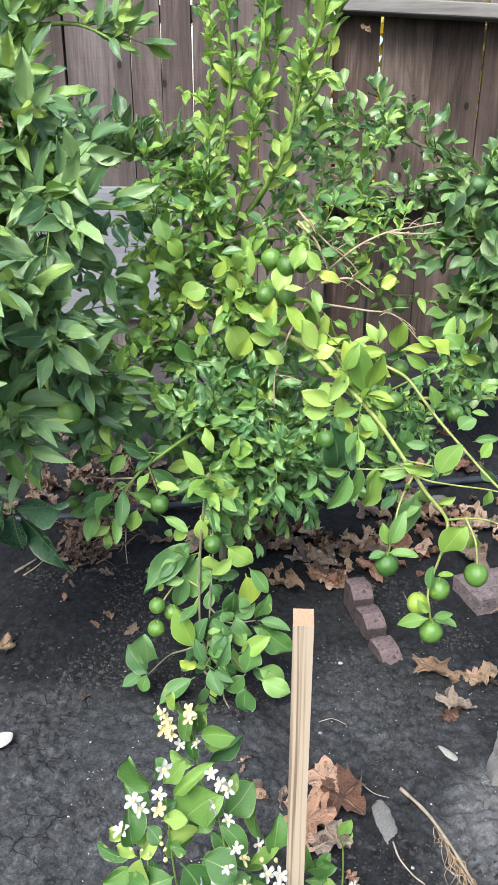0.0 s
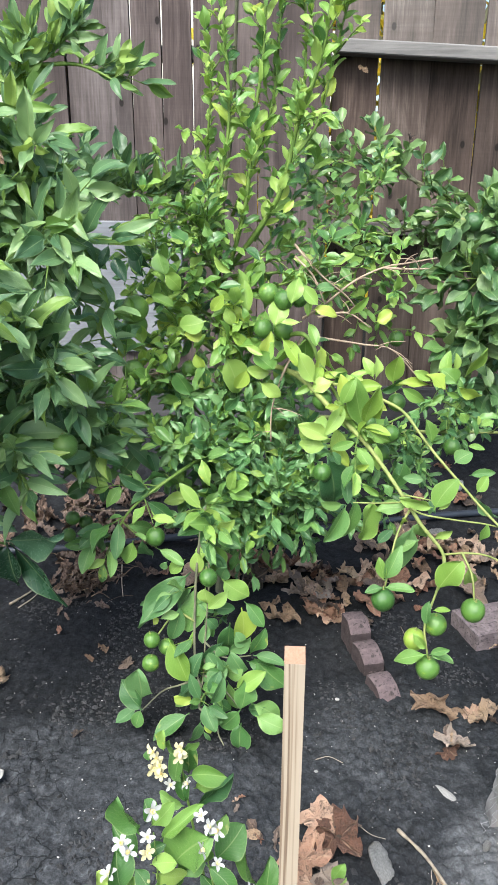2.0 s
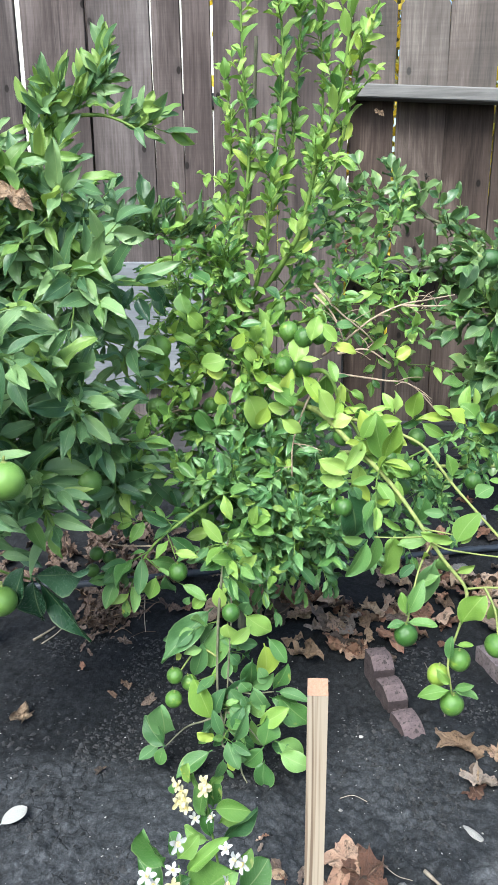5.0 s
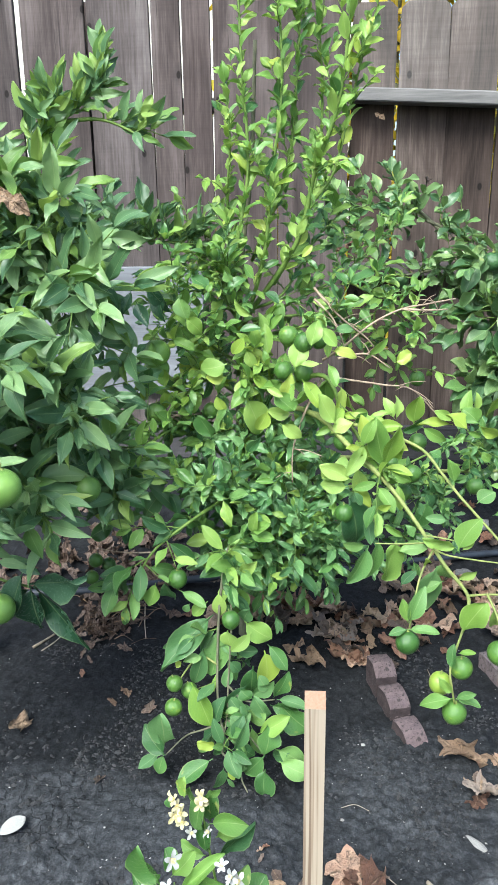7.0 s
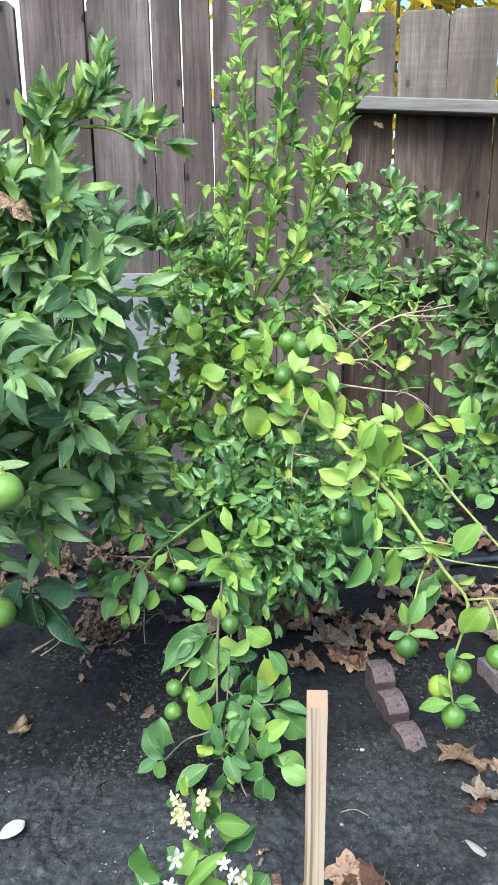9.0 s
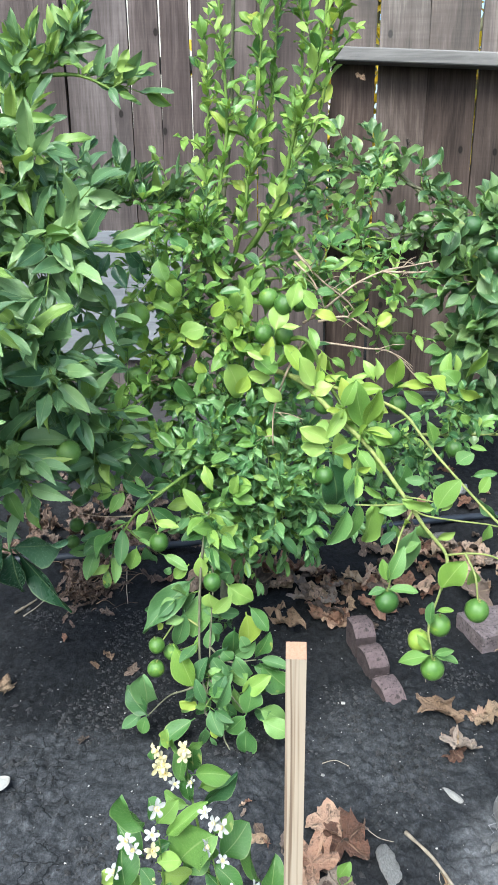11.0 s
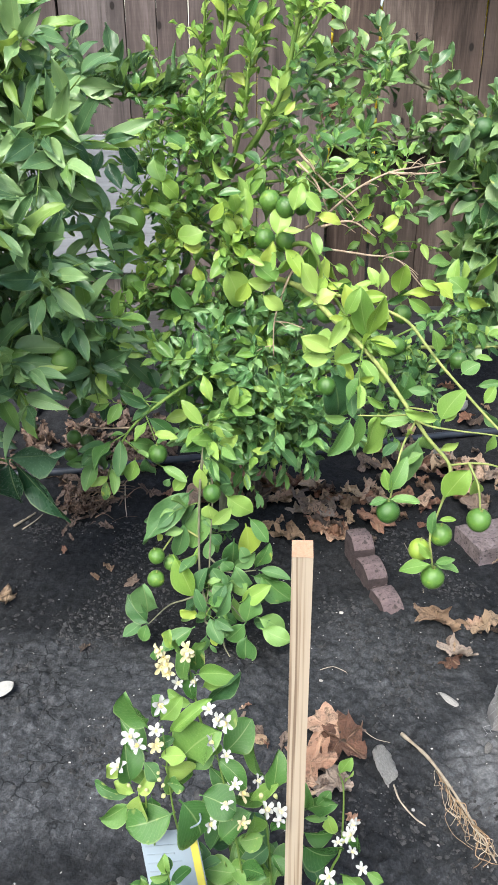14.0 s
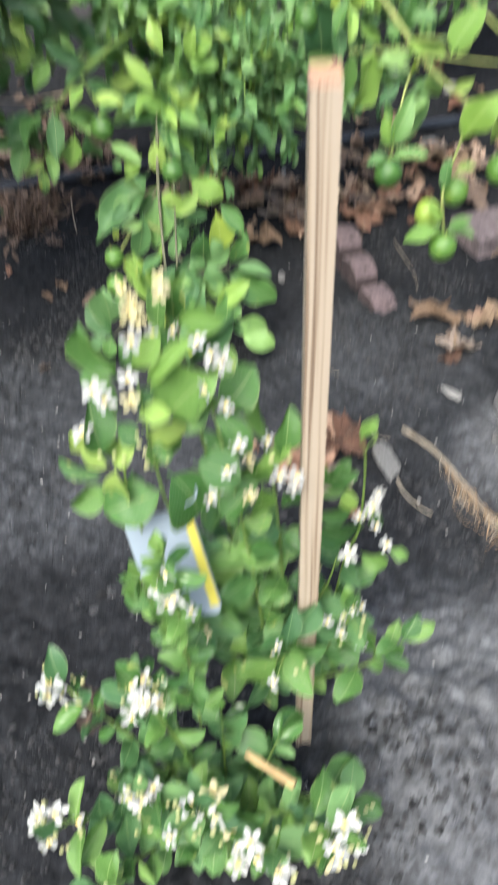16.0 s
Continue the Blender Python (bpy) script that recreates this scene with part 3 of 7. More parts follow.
            tagged(part("twig_mass", mesh_of("twig_mass", v, f), self.twig_bark, self.owner), kind="stuff")

    twig_bark = BARK_GREEN


def set_leaves(plant, tone, rows, kind="lime", tilt=0.3):
    """Single large leaves of a bough: root and tip of each, and its half width to its length."""
    rng = random.Random(int(rows[0][0] * 1000) + len(rows))
    for x, y, z, tx, ty, tz, half in rows:
        axis = Vector((tx - x, ty - y, tz - z))
        facing = (rng.uniform(-0.75, 0.75), -0.85, tilt + rng.uniform(-0.5, 0.6))
        plant.leaf((x, y, z), axis, facing, axis.length * 1.18, kind, tone, 1.12 * half / SHAPES[kind][0])


def branch(owner, points, r0, r1, bark, name="branch", sides=8, label=""):
    line = glide(points, 6)
    v, f = tube(line, r0, r1, sides, 0.06, random)
    part(name, mesh_of(name, v, f), bark, owner, label)
    return line


# ---- ground ----
def bump_at(x, y, cx, cy, rx, ry, h):
    return h * math.exp(-((x - cx) / rx) ** 2 - ((y - cy) / ry) ** 2)


def ground_height(x, y):
    z = 0.012 * noise.noise((x * 3.1, y * 3.1, 0.3)) + 0.006 * noise.noise((x * 9, y * 9, 1.7))
    z += bump_at(x, y, 0.05, 1.0, 0.36, 0.2, 0.035) + bump_at(x, y, 0.86, 0.72, 0.2, 0.2, 0.06) + bump_at(x, y, 0.62, 0.45, 0.12, 0.14, 0.03)
    z -= bump_at(x, y, 0.64, 0.74, 0.12, 0.14, 0.03)
    rise = min(max((y - 2.2) / 0.65, 0.0), 1.0)
    return z + 0.14 * rise * rise * (3 - 2 * rise)


def cells(x, y, size, seed):
    """Cellular noise: distances to the nearest and second nearest of jittered points, in cell widths."""
    gx, gy = np.floor(x / size), np.floor(y / size)
    best, second = np.full(x.shape, 9.0), np.full(x.shape, 9.0)
    for i in (-1, 0, 1):
        for j in (-1, 0, 1):
            cx, cy = gx + i, gy + j
            h = np.sin(cx * 127.1 + cy * 311.7 + seed) * 43758.5453
            k = np.sin(cx * 269.5 + cy * 183.3 + seed * 1.7) * 28001.8384
            d = np.hypot(cx + (h - np.floor(h)) - x / size, cy + (k - np.floor(k)) - y / size)
            second = np.minimum(second, np.maximum(best, d))
            best = np.minimum(best, d)
    return best, second


def fine_relief(x, y):
    """Rounded clods with creases between, crumbs and drying cracks, as heights over the smooth ground."""
    soft = np.array([noise.noise((a * 6, b * 6, 5.5)) for a, b in zip(x, y)])
    warp = np.array([noise.noise((a * 22, b * 22, 2.5)) for a, b in zip(x, y)]) * 0.02
    rough = np.clip(0.75 + 0.9 * soft, 0.3, 1.4)
    clod = 0.009 * np.array([abs(noise.noise((a * 21, b * 21, 1.5))) for a, b in zip(x, y)])
    clod += 0.01 * rough * np.array([abs(noise.noise((a * 44, b * 44, 8.5))) for a, b in zip(x, y)])
    clod += 0.0085 * rough * np.array([abs(noise.noise((a * 92, b * 92, 3.5))) for a, b in zip(x, y)])
    f1, f2 = cells(x + warp, y - warp, 0.017, 1.0)
    clod += np.clip(0.5 - f1, 0, 1) * 0.0065 * np.clip(0.2 + 1.5 * soft, 0.0, 1.4)
    c1, c2 = cells(x + 1.5 * warp, y + 1.2 * warp, 0.06, 7.0)
    crack = -0.007 * np.clip(1 - (c2 - c1) / 0.1, 0, 1) * np.clip(soft * 3.0 + 0.4, 0, 1)
    amount = np.clip(0.6 + (1.42 - y) * 1.6, 0.5, 1.0)
    return amount * (clod - 0.003 + crack)


def fine_height(x, y):
    """The highest soil within a few millimetres."""
    steps = np.array([(i, j) for i in (-0.006, 0, 0.006) for j in (-0.006, 0, 0.006)])
    return ground_height(x, y) + float(fine_relief(x + steps[:, 0], y + steps[:, 1]).max())


def build_ground():
    far = [3.0, 5.0, 9.0, 20.0, 60.0, 200.0, 1000.0, 4000.0]
    xs = [-v for v in far[::-1]] + [-1.8, -1.2, -0.8] + list(np.arange(-0.6, 1.2, 0.005)) + [1.3, 1.5, 1.8, 2.3] + far
    ys = [-v for v in far[::-1]] + [-1.5, -0.7, -0.2, 0.1] + list(np.arange(0.3, 1.7, 0.005)) + list(np.arange(1.71, 2.95, 0.0125)) + far[1:]
    gx, gy = np.meshgrid(xs, ys)
    base = np.array([ground_height(a, b) for a, b in zip(gx.ravel(), gy.ravel())])
    inside = ((gx > -0.6) & (gx < 1.2) & (gy > 0.3) & (gy < 2.9)).ravel()
    base[inside] += fine_relief(gx.ravel()[inside], gy.ravel()[inside])
    verts = np.column_stack([gx.ravel(), gy.ravel(), base])
    w = len(xs)
    faces = [(j * w + i, j * w + i + 1, (j + 1) * w + i + 1, (j + 1) * w + i) for j in range(len(ys) - 1) for i in range(w - 1)]
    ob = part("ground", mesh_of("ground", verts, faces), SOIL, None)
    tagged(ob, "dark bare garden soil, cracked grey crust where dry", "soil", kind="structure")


build_ground()

# ---- fence ----
LEFT_FACE, RIGHT_FACE = 2.88, 2.93


def board_mesh(width, height, thick, ear, seed, wood, low, high):
    """An upright picket with clipped corners; low, high: how far its two edges are trimmed below and at the top."""
    rng = random.Random(seed)
    bm = bmesh.new()
    h, w = height, width / 2
    prof = [(-w + low[0], 0), (w - low[1], 0)]
    prof += [(w - low[1], h * 0.6), (w - (low[1] + high[1]) / 2, h * 0.72), (w - high[1], h * 0.82), (w - high[1], h - ear), (w - high[1] - ear, h)]
    prof += [(-w + high[0] + ear, h), (-w + high[0], h - ear), (-w + high[0], h * 0.82), (-w + (low[0] + high[0]) / 2, h * 0.72), (-w + low[0], h * 0.6)]
    front = [bm.verts.new((x + rng.uniform(-0.0012, 0.0012), 0, z)) for x, z in prof]
    back = [bm.verts.new((v.co.x, thick, v.co.z)) for v in front]
    bm.faces.new(front)
    bm.faces.new(back[::-1])
    for i in range(len(front)):
        j = (i + 1) % len(front)
        bm.faces.new((front[j], front[i], back[i], back[j]))
    bmesh.ops.bevel(bm, geom=bm.edges[:], offset=0.0022, segments=1, affect="EDGES")
    bmesh.ops.recalc_face_normals(bm, faces=bm.faces)
    me = bpy.data.meshes.new("board")
    bm.to_mesh(me)
    bm.free()
    me.materials.append(wood)
    return me


def fence_panel(label, edges, face, base, top, thick, gaps, wood):
    """gaps: half the open joint at an edge, below and at the top."""
    owner = thing("fence", (edges[0], face, 0), label, "fence", kind="structure")
    rng = random.Random(len(edges))
    for a, b in zip(edges, edges[1:]):
        ga, gb = gaps.get(a, (0.0012, 0.0012)), gaps.get(b, (0.0012, 0.0012))
        ob = part("board", board_mesh(b - a, top - base + rng.uniform(-0.012, 0.012), thick, 0.022, a, wood, (ga[0], gb[0]), (ga[1], gb[1])), None, owner)
        ob.matrix_parent_inverse = Matrix.Identity(4)
        ob.location = ((a + b) / 2 - edges[0], rng.uniform(-0.003, 0.003), base)
        ob.rotation_euler = (0, rng.uniform(-0.0012, 0.0012), rng.uniform(-0.012, 0.012))
    return owner


left_edges = [-2.19, -1.96, -1.73, -1.505, -1.275, -1.045, -0.817, -0.592, -0.354, -0.1275, -0.021, 0.0835, 0.31, 0.556]
fence_left = fence_panel("tall grey-brown weathered wooden plank fence with narrow gaps", left_edges, LEFT_FACE, 0.02, 1.8, 0.02, {-0.592: (0.008, 0.01), -0.354: (0.0035, 0.005), -0.1275: (0.0022, 0.005), -0.021: (0.0008, 0.004), 0.0835: (0.0018, 0.0048)}, WOOD_FENCE)
right_edges = [0.562, 0.7215, 0.8955, 1.067, 1.237, 1.408, 1.579, 1.75, 1.921, 2.092, 2.263]
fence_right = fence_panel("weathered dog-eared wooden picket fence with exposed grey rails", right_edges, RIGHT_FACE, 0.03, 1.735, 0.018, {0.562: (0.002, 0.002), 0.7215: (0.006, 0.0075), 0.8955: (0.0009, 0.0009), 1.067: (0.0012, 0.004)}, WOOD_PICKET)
top_rail = box_bm(0.566, 2.3, RIGHT_FACE - 0.092, RIGHT_FACE - 0.006, 1.416, 1.46, 0.004)
for vert in top_rail.verts:
    vert.co.z -= 0.05 * (vert.co.x - 0.566)
part("rail", top_rail, WOOD_RAIL, fence_right, "silvery grey horizontal rail, sagging a little")
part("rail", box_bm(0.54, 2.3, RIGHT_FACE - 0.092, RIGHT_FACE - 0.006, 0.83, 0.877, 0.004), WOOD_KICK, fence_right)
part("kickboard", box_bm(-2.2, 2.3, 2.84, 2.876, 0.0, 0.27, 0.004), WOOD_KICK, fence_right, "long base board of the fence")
part("post", box_bm(0.44, 0.54, 2.99, 3.08, 0.0, 1.75, 0.004), WOOD_FENCE, fence_right)
# unseen post, added to keep the open joint before it dark
part("post", box_bm(-0.42, -0.325, 2.995, 3.08, 0.0, 1.78, 0.004), WOOD_FENCE, fence_left)
part("rail", box_bm(-2.2, 0.55, 2.915, 2.99, 1.4, 1.447, 0.004), WOOD_RAIL, fence_left)
panel = thing("plank_panel", (-0.3, 2.86, 0.39), "bleached grey wooden panel fixed against the fence", "panel")
part("panel_board", box_bm(-0.75, 0.035, 2.85, 2.877, 0.39, 0.87, 0.003), WOOD_PANEL, panel)

# ---- lime tree ----
lime_tree = thing("lime_tree", (0.27, 1.74, ground_height(0.27, 1.74)), "lime tree with glossy green leaves and hanging green limes", "tree")
crown = Crown(lime_tree, 11)
GREEN = [("lime", 5), ("fresh", 3), ("deep", 2)]
BRIGHT = [("fresh", 6), ("lime", 4)]
GOLD = [("yellow", 3), ("fresh", 6), ("lime", 3)]
SHOOT = [("fresh", 8), ("lime", 1), ("yellow", 1)]
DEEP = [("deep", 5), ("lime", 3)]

branch(lime_tree, [(0.265, 1.76, -0.03), (0.275, 1.75, 0.3), (0.27, 1.72, 0.57), (0.28, 1.74, 0.73), (0.27, 1.75, 0.83), (0.28, 1.76, 0.98), (0.3, 1.77, 1.15), (0.31, 1.78, 1.4)], 0.0105, 0.004, BARK_GREY, "trunk", 10)

# tall upright shoots
for pts, r, size in (
    ([(0.27, 1.72, 0.7), (0.27, 1.68, 0.94), (0.3, 1.68, 1.14), (0.29, 1.68, 1.33), (0.28, 1.68, 1.6)], 0.005, 0.05),
    ([(0.28, 1.75, 0.8), (0.33, 1.7, 0.96), (0.35, 1.7, 1.14), (0.37, 1.7, 1.32), (0.35, 1.7, 1.6)], 0.0052, 0.055),
    ([(0.29, 1.75, 0.83), (0.4, 1.7, 0.99), (0.44, 1.68, 1.14), (0.48, 1.66, 1.25), (0.5, 1.65, 1.39), (0.51, 1.64, 1.6)], 0.0062, 0.058),
    ([(0.35, 1.74, 0.9), (0.42, 1.78, 1.03), (0.45, 1.8, 1.2), (0.45, 1.8, 1.35), (0.44, 1.8, 1.46)], 0.0045, 0.045),
    ([(0.44, 1.68, 1.08), (0.48, 1.68, 1.14), (0.51, 1.68, 1.27), (0.54, 1.68, 1.39)], 0.004, 0.042),
    ([(0.3, 1.76, 0.95), (0.38, 1.74, 1.15), (0.4, 1.75, 1.35), (0.41, 1.75, 1.55)], 0.004, 0.045),
    ([(0.29, 1.76, 0.9), (0.25, 1.74, 1.05), (0.26, 1.72, 1.2), (0.25, 1.72, 1.32)], 0.0035, 0.042),
):
    line = branch(lime_tree, pts, r, r * 0.4, BARK_GREEN, sides=7)
    crown.shoot(line, 0.0122, size * 0.88, "lime", SHOOT, start=0.16, out=0.8, along=0.75, rise=0.35, facing=(0, -0.6, 0.8))
    crown.spray(line, 8, (0.05, 0.12), (0, -0.2, 0.8), 0.0016, 0.05, 0.8, gap=0.0145, size=size * 0.74, kind="lime", tones=SHOOT, rise=0.3, facing=(0, -0.6, 0.8))

# boughs that arch forward to the open side, laden and yellowing
branch(lime_tree, [(0.28, 1.72, 0.55), (0.38, 1.6, 0.65), (0.45, 1.5, 0.66), (0.511, 1.431, 0.619), (0.544, 1.407, 0.593), (0.576, 1.382, 0.567), (0.607, 1.351, 0.535), (0.644, 1.306, 0.491), (0.671, 1.24, 0.463), (0.69, 1.14, 0.46), (0.672, 1.07, 0.452)], 0.0062, 0.0026, BARK_PALE, "bough", 9, "yellow-green arching bough")
branch(lime_tree, [(0.69, 1.14, 0.46), (0.724, 1.12, 0.474), (0.759, 1.12, 0.469), (0.8, 1.11, 0.45)], 0.002, 0.0012, BARK_PALE)
for pts in (
    [(0.655, 1.28, 0.478), (0.67, 1.22, 0.493), (0.72, 1.22, 0.485), (0.783, 1.22, 0.477), (0.84, 1.22, 0.46)],
    [(0.65, 1.29, 0.485), (0.6, 1.27, 0.49), (0.552, 1.27, 0.49)],
    [(0.644, 1.306, 0.491), (0.66, 1.28, 0.5), (0.69, 1.27, 0.498)],
):
    branch(lime_tree, pts, 0.0019, 0.0012, BARK_PALE, "twig", 6)
b2 = branch(lime_tree, [(0.29, 1.7, 0.66), (0.37, 1.6, 0.7), (0.46, 1.52, 0.74), (0.5, 1.5, 0.67), (0.55, 1.45, 0.6), (0.58, 1.36, 0.575)], 0.006, 0.003, BARK_GREEN)
crown.spray(b2, 9, (0.04, 0.1), (0.05, -0.25, 0.3), 0.0018, 0.15, 0.8, gap=0.018, size=0.056, kind="lime", tones=GOLD, rise=0.2, facing=(0, -0.7, 0.8))
branch(lime_tree, [(0.42, 1.56, 0.66), (0.521, 1.462, 0.655), (0.569, 1.459, 0.652), (0.611, 1.441, 0.633), (0.652, 1.424, 0.614), (0.682, 1.393, 0.581), (0.705, 1.355, 0.556), (0.727, 1.321, 0.536), (0.751, 1.281, 0.515), (0.783, 1.225, 0.489), (0.85, 1.14, 0.44)], 0.0036, 0.002, BARK_PALE, "bough")
b4 = branch(lime_tree, [(0.3, 1.75, 0.45), (0.51, 1.8, 0.48), (0.67, 1.8, 0.45), (0.89, 1.8, 0.45), (1.05, 1.74, 0.47)], 0.006, 0.003, BARK_PALE)
crown.spray(b4, 9, (0.03, 0.08), (0.1, -0.1, 0.3), 0.0016, 0.4, 0.8, gap=0.022, size=0.055, kind="lime", tones=BRIGHT, rise=0.2)

# upper right sprays of smaller leaves
for pts, tones, size, count in (
    ([(0.29, 1.75, 0.8), (0.37, 1.75, 0.85), (0.5, 1.85, 0.91), (0.58, 1.95, 0.97), (0.66, 2.0, 1.04)], BRIGHT, 0.044, 13),
    ([(0.3, 1.75, 0.82), (0.45, 1.75, 0.83), (0.57, 1.85, 0.76), (0.65, 1.92, 0.7), (0.7, 1.95, 0.66)], BRIGHT, 0.042, 10),
    ([(0.29, 1.76, 0.84), (0.37, 1.75, 0.88), (0.44, 1.85, 0.99), (0.51, 1.95, 1.06)], GREEN, 0.046, 13),
    ([(0.29, 1.74, 0.78), (0.42, 1.66, 0.82), (0.5, 1.62, 0.86)], GREEN, 0.05, 10),
    ([(0.5, 1.85, 0.91), (0.6, 1.85, 0.85), (0.68, 1.85, 0.78)], BRIGHT, 0.042, 11),
):
    line = branch(lime_tree, pts, 0.004, 0.0015, BARK_GREEN, sides=6)
    crown.shoot(line, 0.022, size, "lime", tones, start=0.25)
    crown.spray(line, count, (0.05, 0.11), (0.1, -0.2, 0.3), 0.0015, 0.2, 0.9, gap=0.016, size=size, kind="lime", tones=tones)

# left-hand sprays
for pts, tones, size in (
    ([(0.27, 1.74, 0.73), (0.23, 1.65, 0.77), (0.17, 1.6, 0.85), (0.15, 1.58, 0.93)], BRIGHT, 0.052),
    ([(0.27, 1.72, 0.57), (0.2, 1.6, 0.62), (0.15, 1.5, 0.63), (0.12, 1.42, 0.62)], BRIGHT, 0.048),
    ([(0.27, 1.73, 0.65), (0.22, 1.66, 0.7), (0.19, 1.6, 0.7), (0.16, 1.56, 0.68)], GOLD, 0.058),
    ([(0.27, 1.76, 0.85), (0.22, 1.74, 0.95), (0.17, 1.72, 1.0)], BRIGHT, 0.045),
    ([(0.28, 1.75, 0.8), (0.25, 1.66, 0.88), (0.26, 1.62, 0.95)], BRIGHT, 0.05),
    ([(0.28, 1.74, 0.7), (0.3, 1.64, 0.74), (0.33, 1.56, 0.7)], GOLD, 0.062),
    ([(0.27, 1.78, 0.75), (0.22, 1.84, 0.82), (0.16, 1.9, 0.87), (0.1, 1.92, 0.86)], GREEN, 0.044),
    ([(0.27, 1.78, 0.7), (0.2, 1.84, 0.75), (0.14, 1.9, 0.78), (0.1, 1.92, 0.75)], DEEP, 0.042),
    ([(0.27, 1.78, 0.6), (0.22, 1.84, 0.68), (0.17, 1.88, 0.71)], DEEP, 0.044),
):
    line = branch(lime_tree, pts, 0.004, 0.0015, BARK_GREEN, sides=6)
    crown.spray(line, 15, (0.05, 0.12), (-0.15, -0.2, 0.25), 0.0015, 0.2, 0.9, gap=0.0155, size=size * 0.84, kind="lime", tones=tones)

# low bushy growth round the foot
for pts in (
    [(0.27, 1.74, 0.35), (0.22, 1.6, 0.48), (0.17, 1.5, 0.5)],
    [(0.27, 1.74, 0.3), (0.27, 1.58, 0.47), (0.28, 1.46, 0.52)],
    [(0.27, 1.74, 0.3), (0.35, 1.6, 0.5), (0.38, 1.5, 0.54)],
    [(0.27, 1.74, 0.25), (0.38, 1.62, 0.36), (0.46, 1.54, 0.4)],
    [(0.27, 1.74, 0.3), (0.4, 1.66, 0.46), (0.49, 1.6, 0.48)],
    [(0.27, 1.74, 0.25), (0.3, 1.56, 0.36), (0.34, 1.46, 0.37)],
    [(0.27, 1.74, 0.4), (0.3, 1.62, 0.56), (0.3, 1.56, 0.62)],
    [(0.27, 1.74, 0.4), (0.38, 1.68, 0.56), (0.42, 1.62, 0.58)],
    [(0.27, 1.74, 0.45), (0.22, 1.64, 0.55), (0.2, 1.58, 0.6)],
    [(0.27, 1.74, 0.25), (0.42, 1.66, 0.34), (0.5, 1.6, 0.36)],
    [(0.27, 1.74, 0.3), (0.4, 1.56, 0.4), (0.47, 1.48, 0.38)],
    [(0.27, 1.74, 0.3), (0.36, 1.54, 0.42), (0.42, 1.46, 0.43)],
    [(0.27, 1.74, 0.2), (0.3, 1.62, 0.31), (0.32, 1.52, 0.31)],
    [(0.27, 1.74, 0.2), (0.38, 1.66, 0.3), (0.44, 1.56, 0.29)],
    [(0.27, 1.74, 0.2), (0.42, 1.68, 0.31), (0.5, 1.6, 0.3)],
):
    line = branch(lime_tree, pts, 0.004, 0.0018, BARK_GREEN, sides=6)
    crown.spray(line, 15, (0.05, 0.11), (0.0, -0.35, 0.15), 0.0014, 0.3, 0.95, gap=0.0135, size=0.048, kind="small", tones=[("mint", 9), ("lime", 2), ("fresh", 2)], facing=(0, -0.7, 0.7))
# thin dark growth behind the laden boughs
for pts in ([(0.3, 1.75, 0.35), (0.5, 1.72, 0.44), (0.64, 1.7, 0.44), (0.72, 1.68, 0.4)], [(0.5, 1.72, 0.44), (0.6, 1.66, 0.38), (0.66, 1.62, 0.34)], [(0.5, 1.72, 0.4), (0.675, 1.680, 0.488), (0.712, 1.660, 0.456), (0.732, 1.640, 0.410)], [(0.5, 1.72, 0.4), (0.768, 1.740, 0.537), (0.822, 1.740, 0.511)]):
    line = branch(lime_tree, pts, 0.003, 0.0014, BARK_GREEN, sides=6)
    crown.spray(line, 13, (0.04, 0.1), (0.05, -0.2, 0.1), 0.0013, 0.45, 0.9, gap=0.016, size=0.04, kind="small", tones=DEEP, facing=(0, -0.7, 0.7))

# the long drooping bough in front, down to the soil
f1 = branch(lime_tree, [(0.27, 1.74, 0.25), (0.27, 1.62, 0.36), (0.272, 1.48, 0.4), (0.27, 1.39, 0.39), (0.267, 1.34, 0.365), (0.262, 1.313, 0.287), (0.262, 1.277, 0.183), (0.267, 1.256, 0.134), (0.279, 1.23, 0.105), (0.277, 1.21, 0.082)], 0.0036, 0.0018, BARK_GREY, "bough", 8, "drooping bough that reaches the soil")
crown.spray(f1[:20], 13, (0.03, 0.09), (0.05, -0.3, 0.0), 0.0016, 0.3, 0.9, gap=0.021, size=0.062, kind="lime", tones=GREEN, rise=-0.1, facing=(0, -0.8, 0.6))
crown.spray(f1[20:], 13, (0.02, 0.07), (0.08, -0.1, 0.0), 0.0014, 0.1, 0.9, gap=0.021, size=0.056, kind="lime", tones=DEEP, rise=-0.1, facing=(0, -0.8, 0.5))
for pts in (
    [(0.267, 1.34, 0.365), (0.287, 1.325, 0.322), (0.283, 1.279, 0.188), (0.282, 1.256, 0.134), (0.279, 1.23, 0.105)],
    [(0.267, 1.244, 0.12), (0.238, 1.237, 0.111), (0.205, 1.23, 0.101), (0.169, 1.208, 0.074)],
    [(0.281, 1.277, 0.184), (0.318, 1.267, 0.157), (0.373, 1.268, 0.162)],
    [(0.285, 1.249, 0.126), (0.321, 1.233, 0.11), (0.356, 1.208, 0.083)],
    [(0.277, 1.21, 0.082), (0.31, 1.191, 0.062), (0.318, 1.174, 0.05), (0.329, 1.154, 0.045)],
):
    branch(lime_tree, pts, 0.0022, 0.0012, BARK_GREY, "twig", 6)
f4 = branch(lime_tree, [(0.27, 1.5, 0.49), (0.2, 1.4, 0.47), (0.13, 1.36, 0.42), (0.09, 1.34, 0.35)], 0.004, 0.0018, BARK_GREEN)
crown.spray(f4, 9, (0.04, 0.1), (-0.05, -0.3, 0.0), 0.0016, 0.15, 0.8, gap=0.02, size=0.062, kind="lime", tones=GREEN, rise=-0.1, facing=(0, -0.8, 0.7))
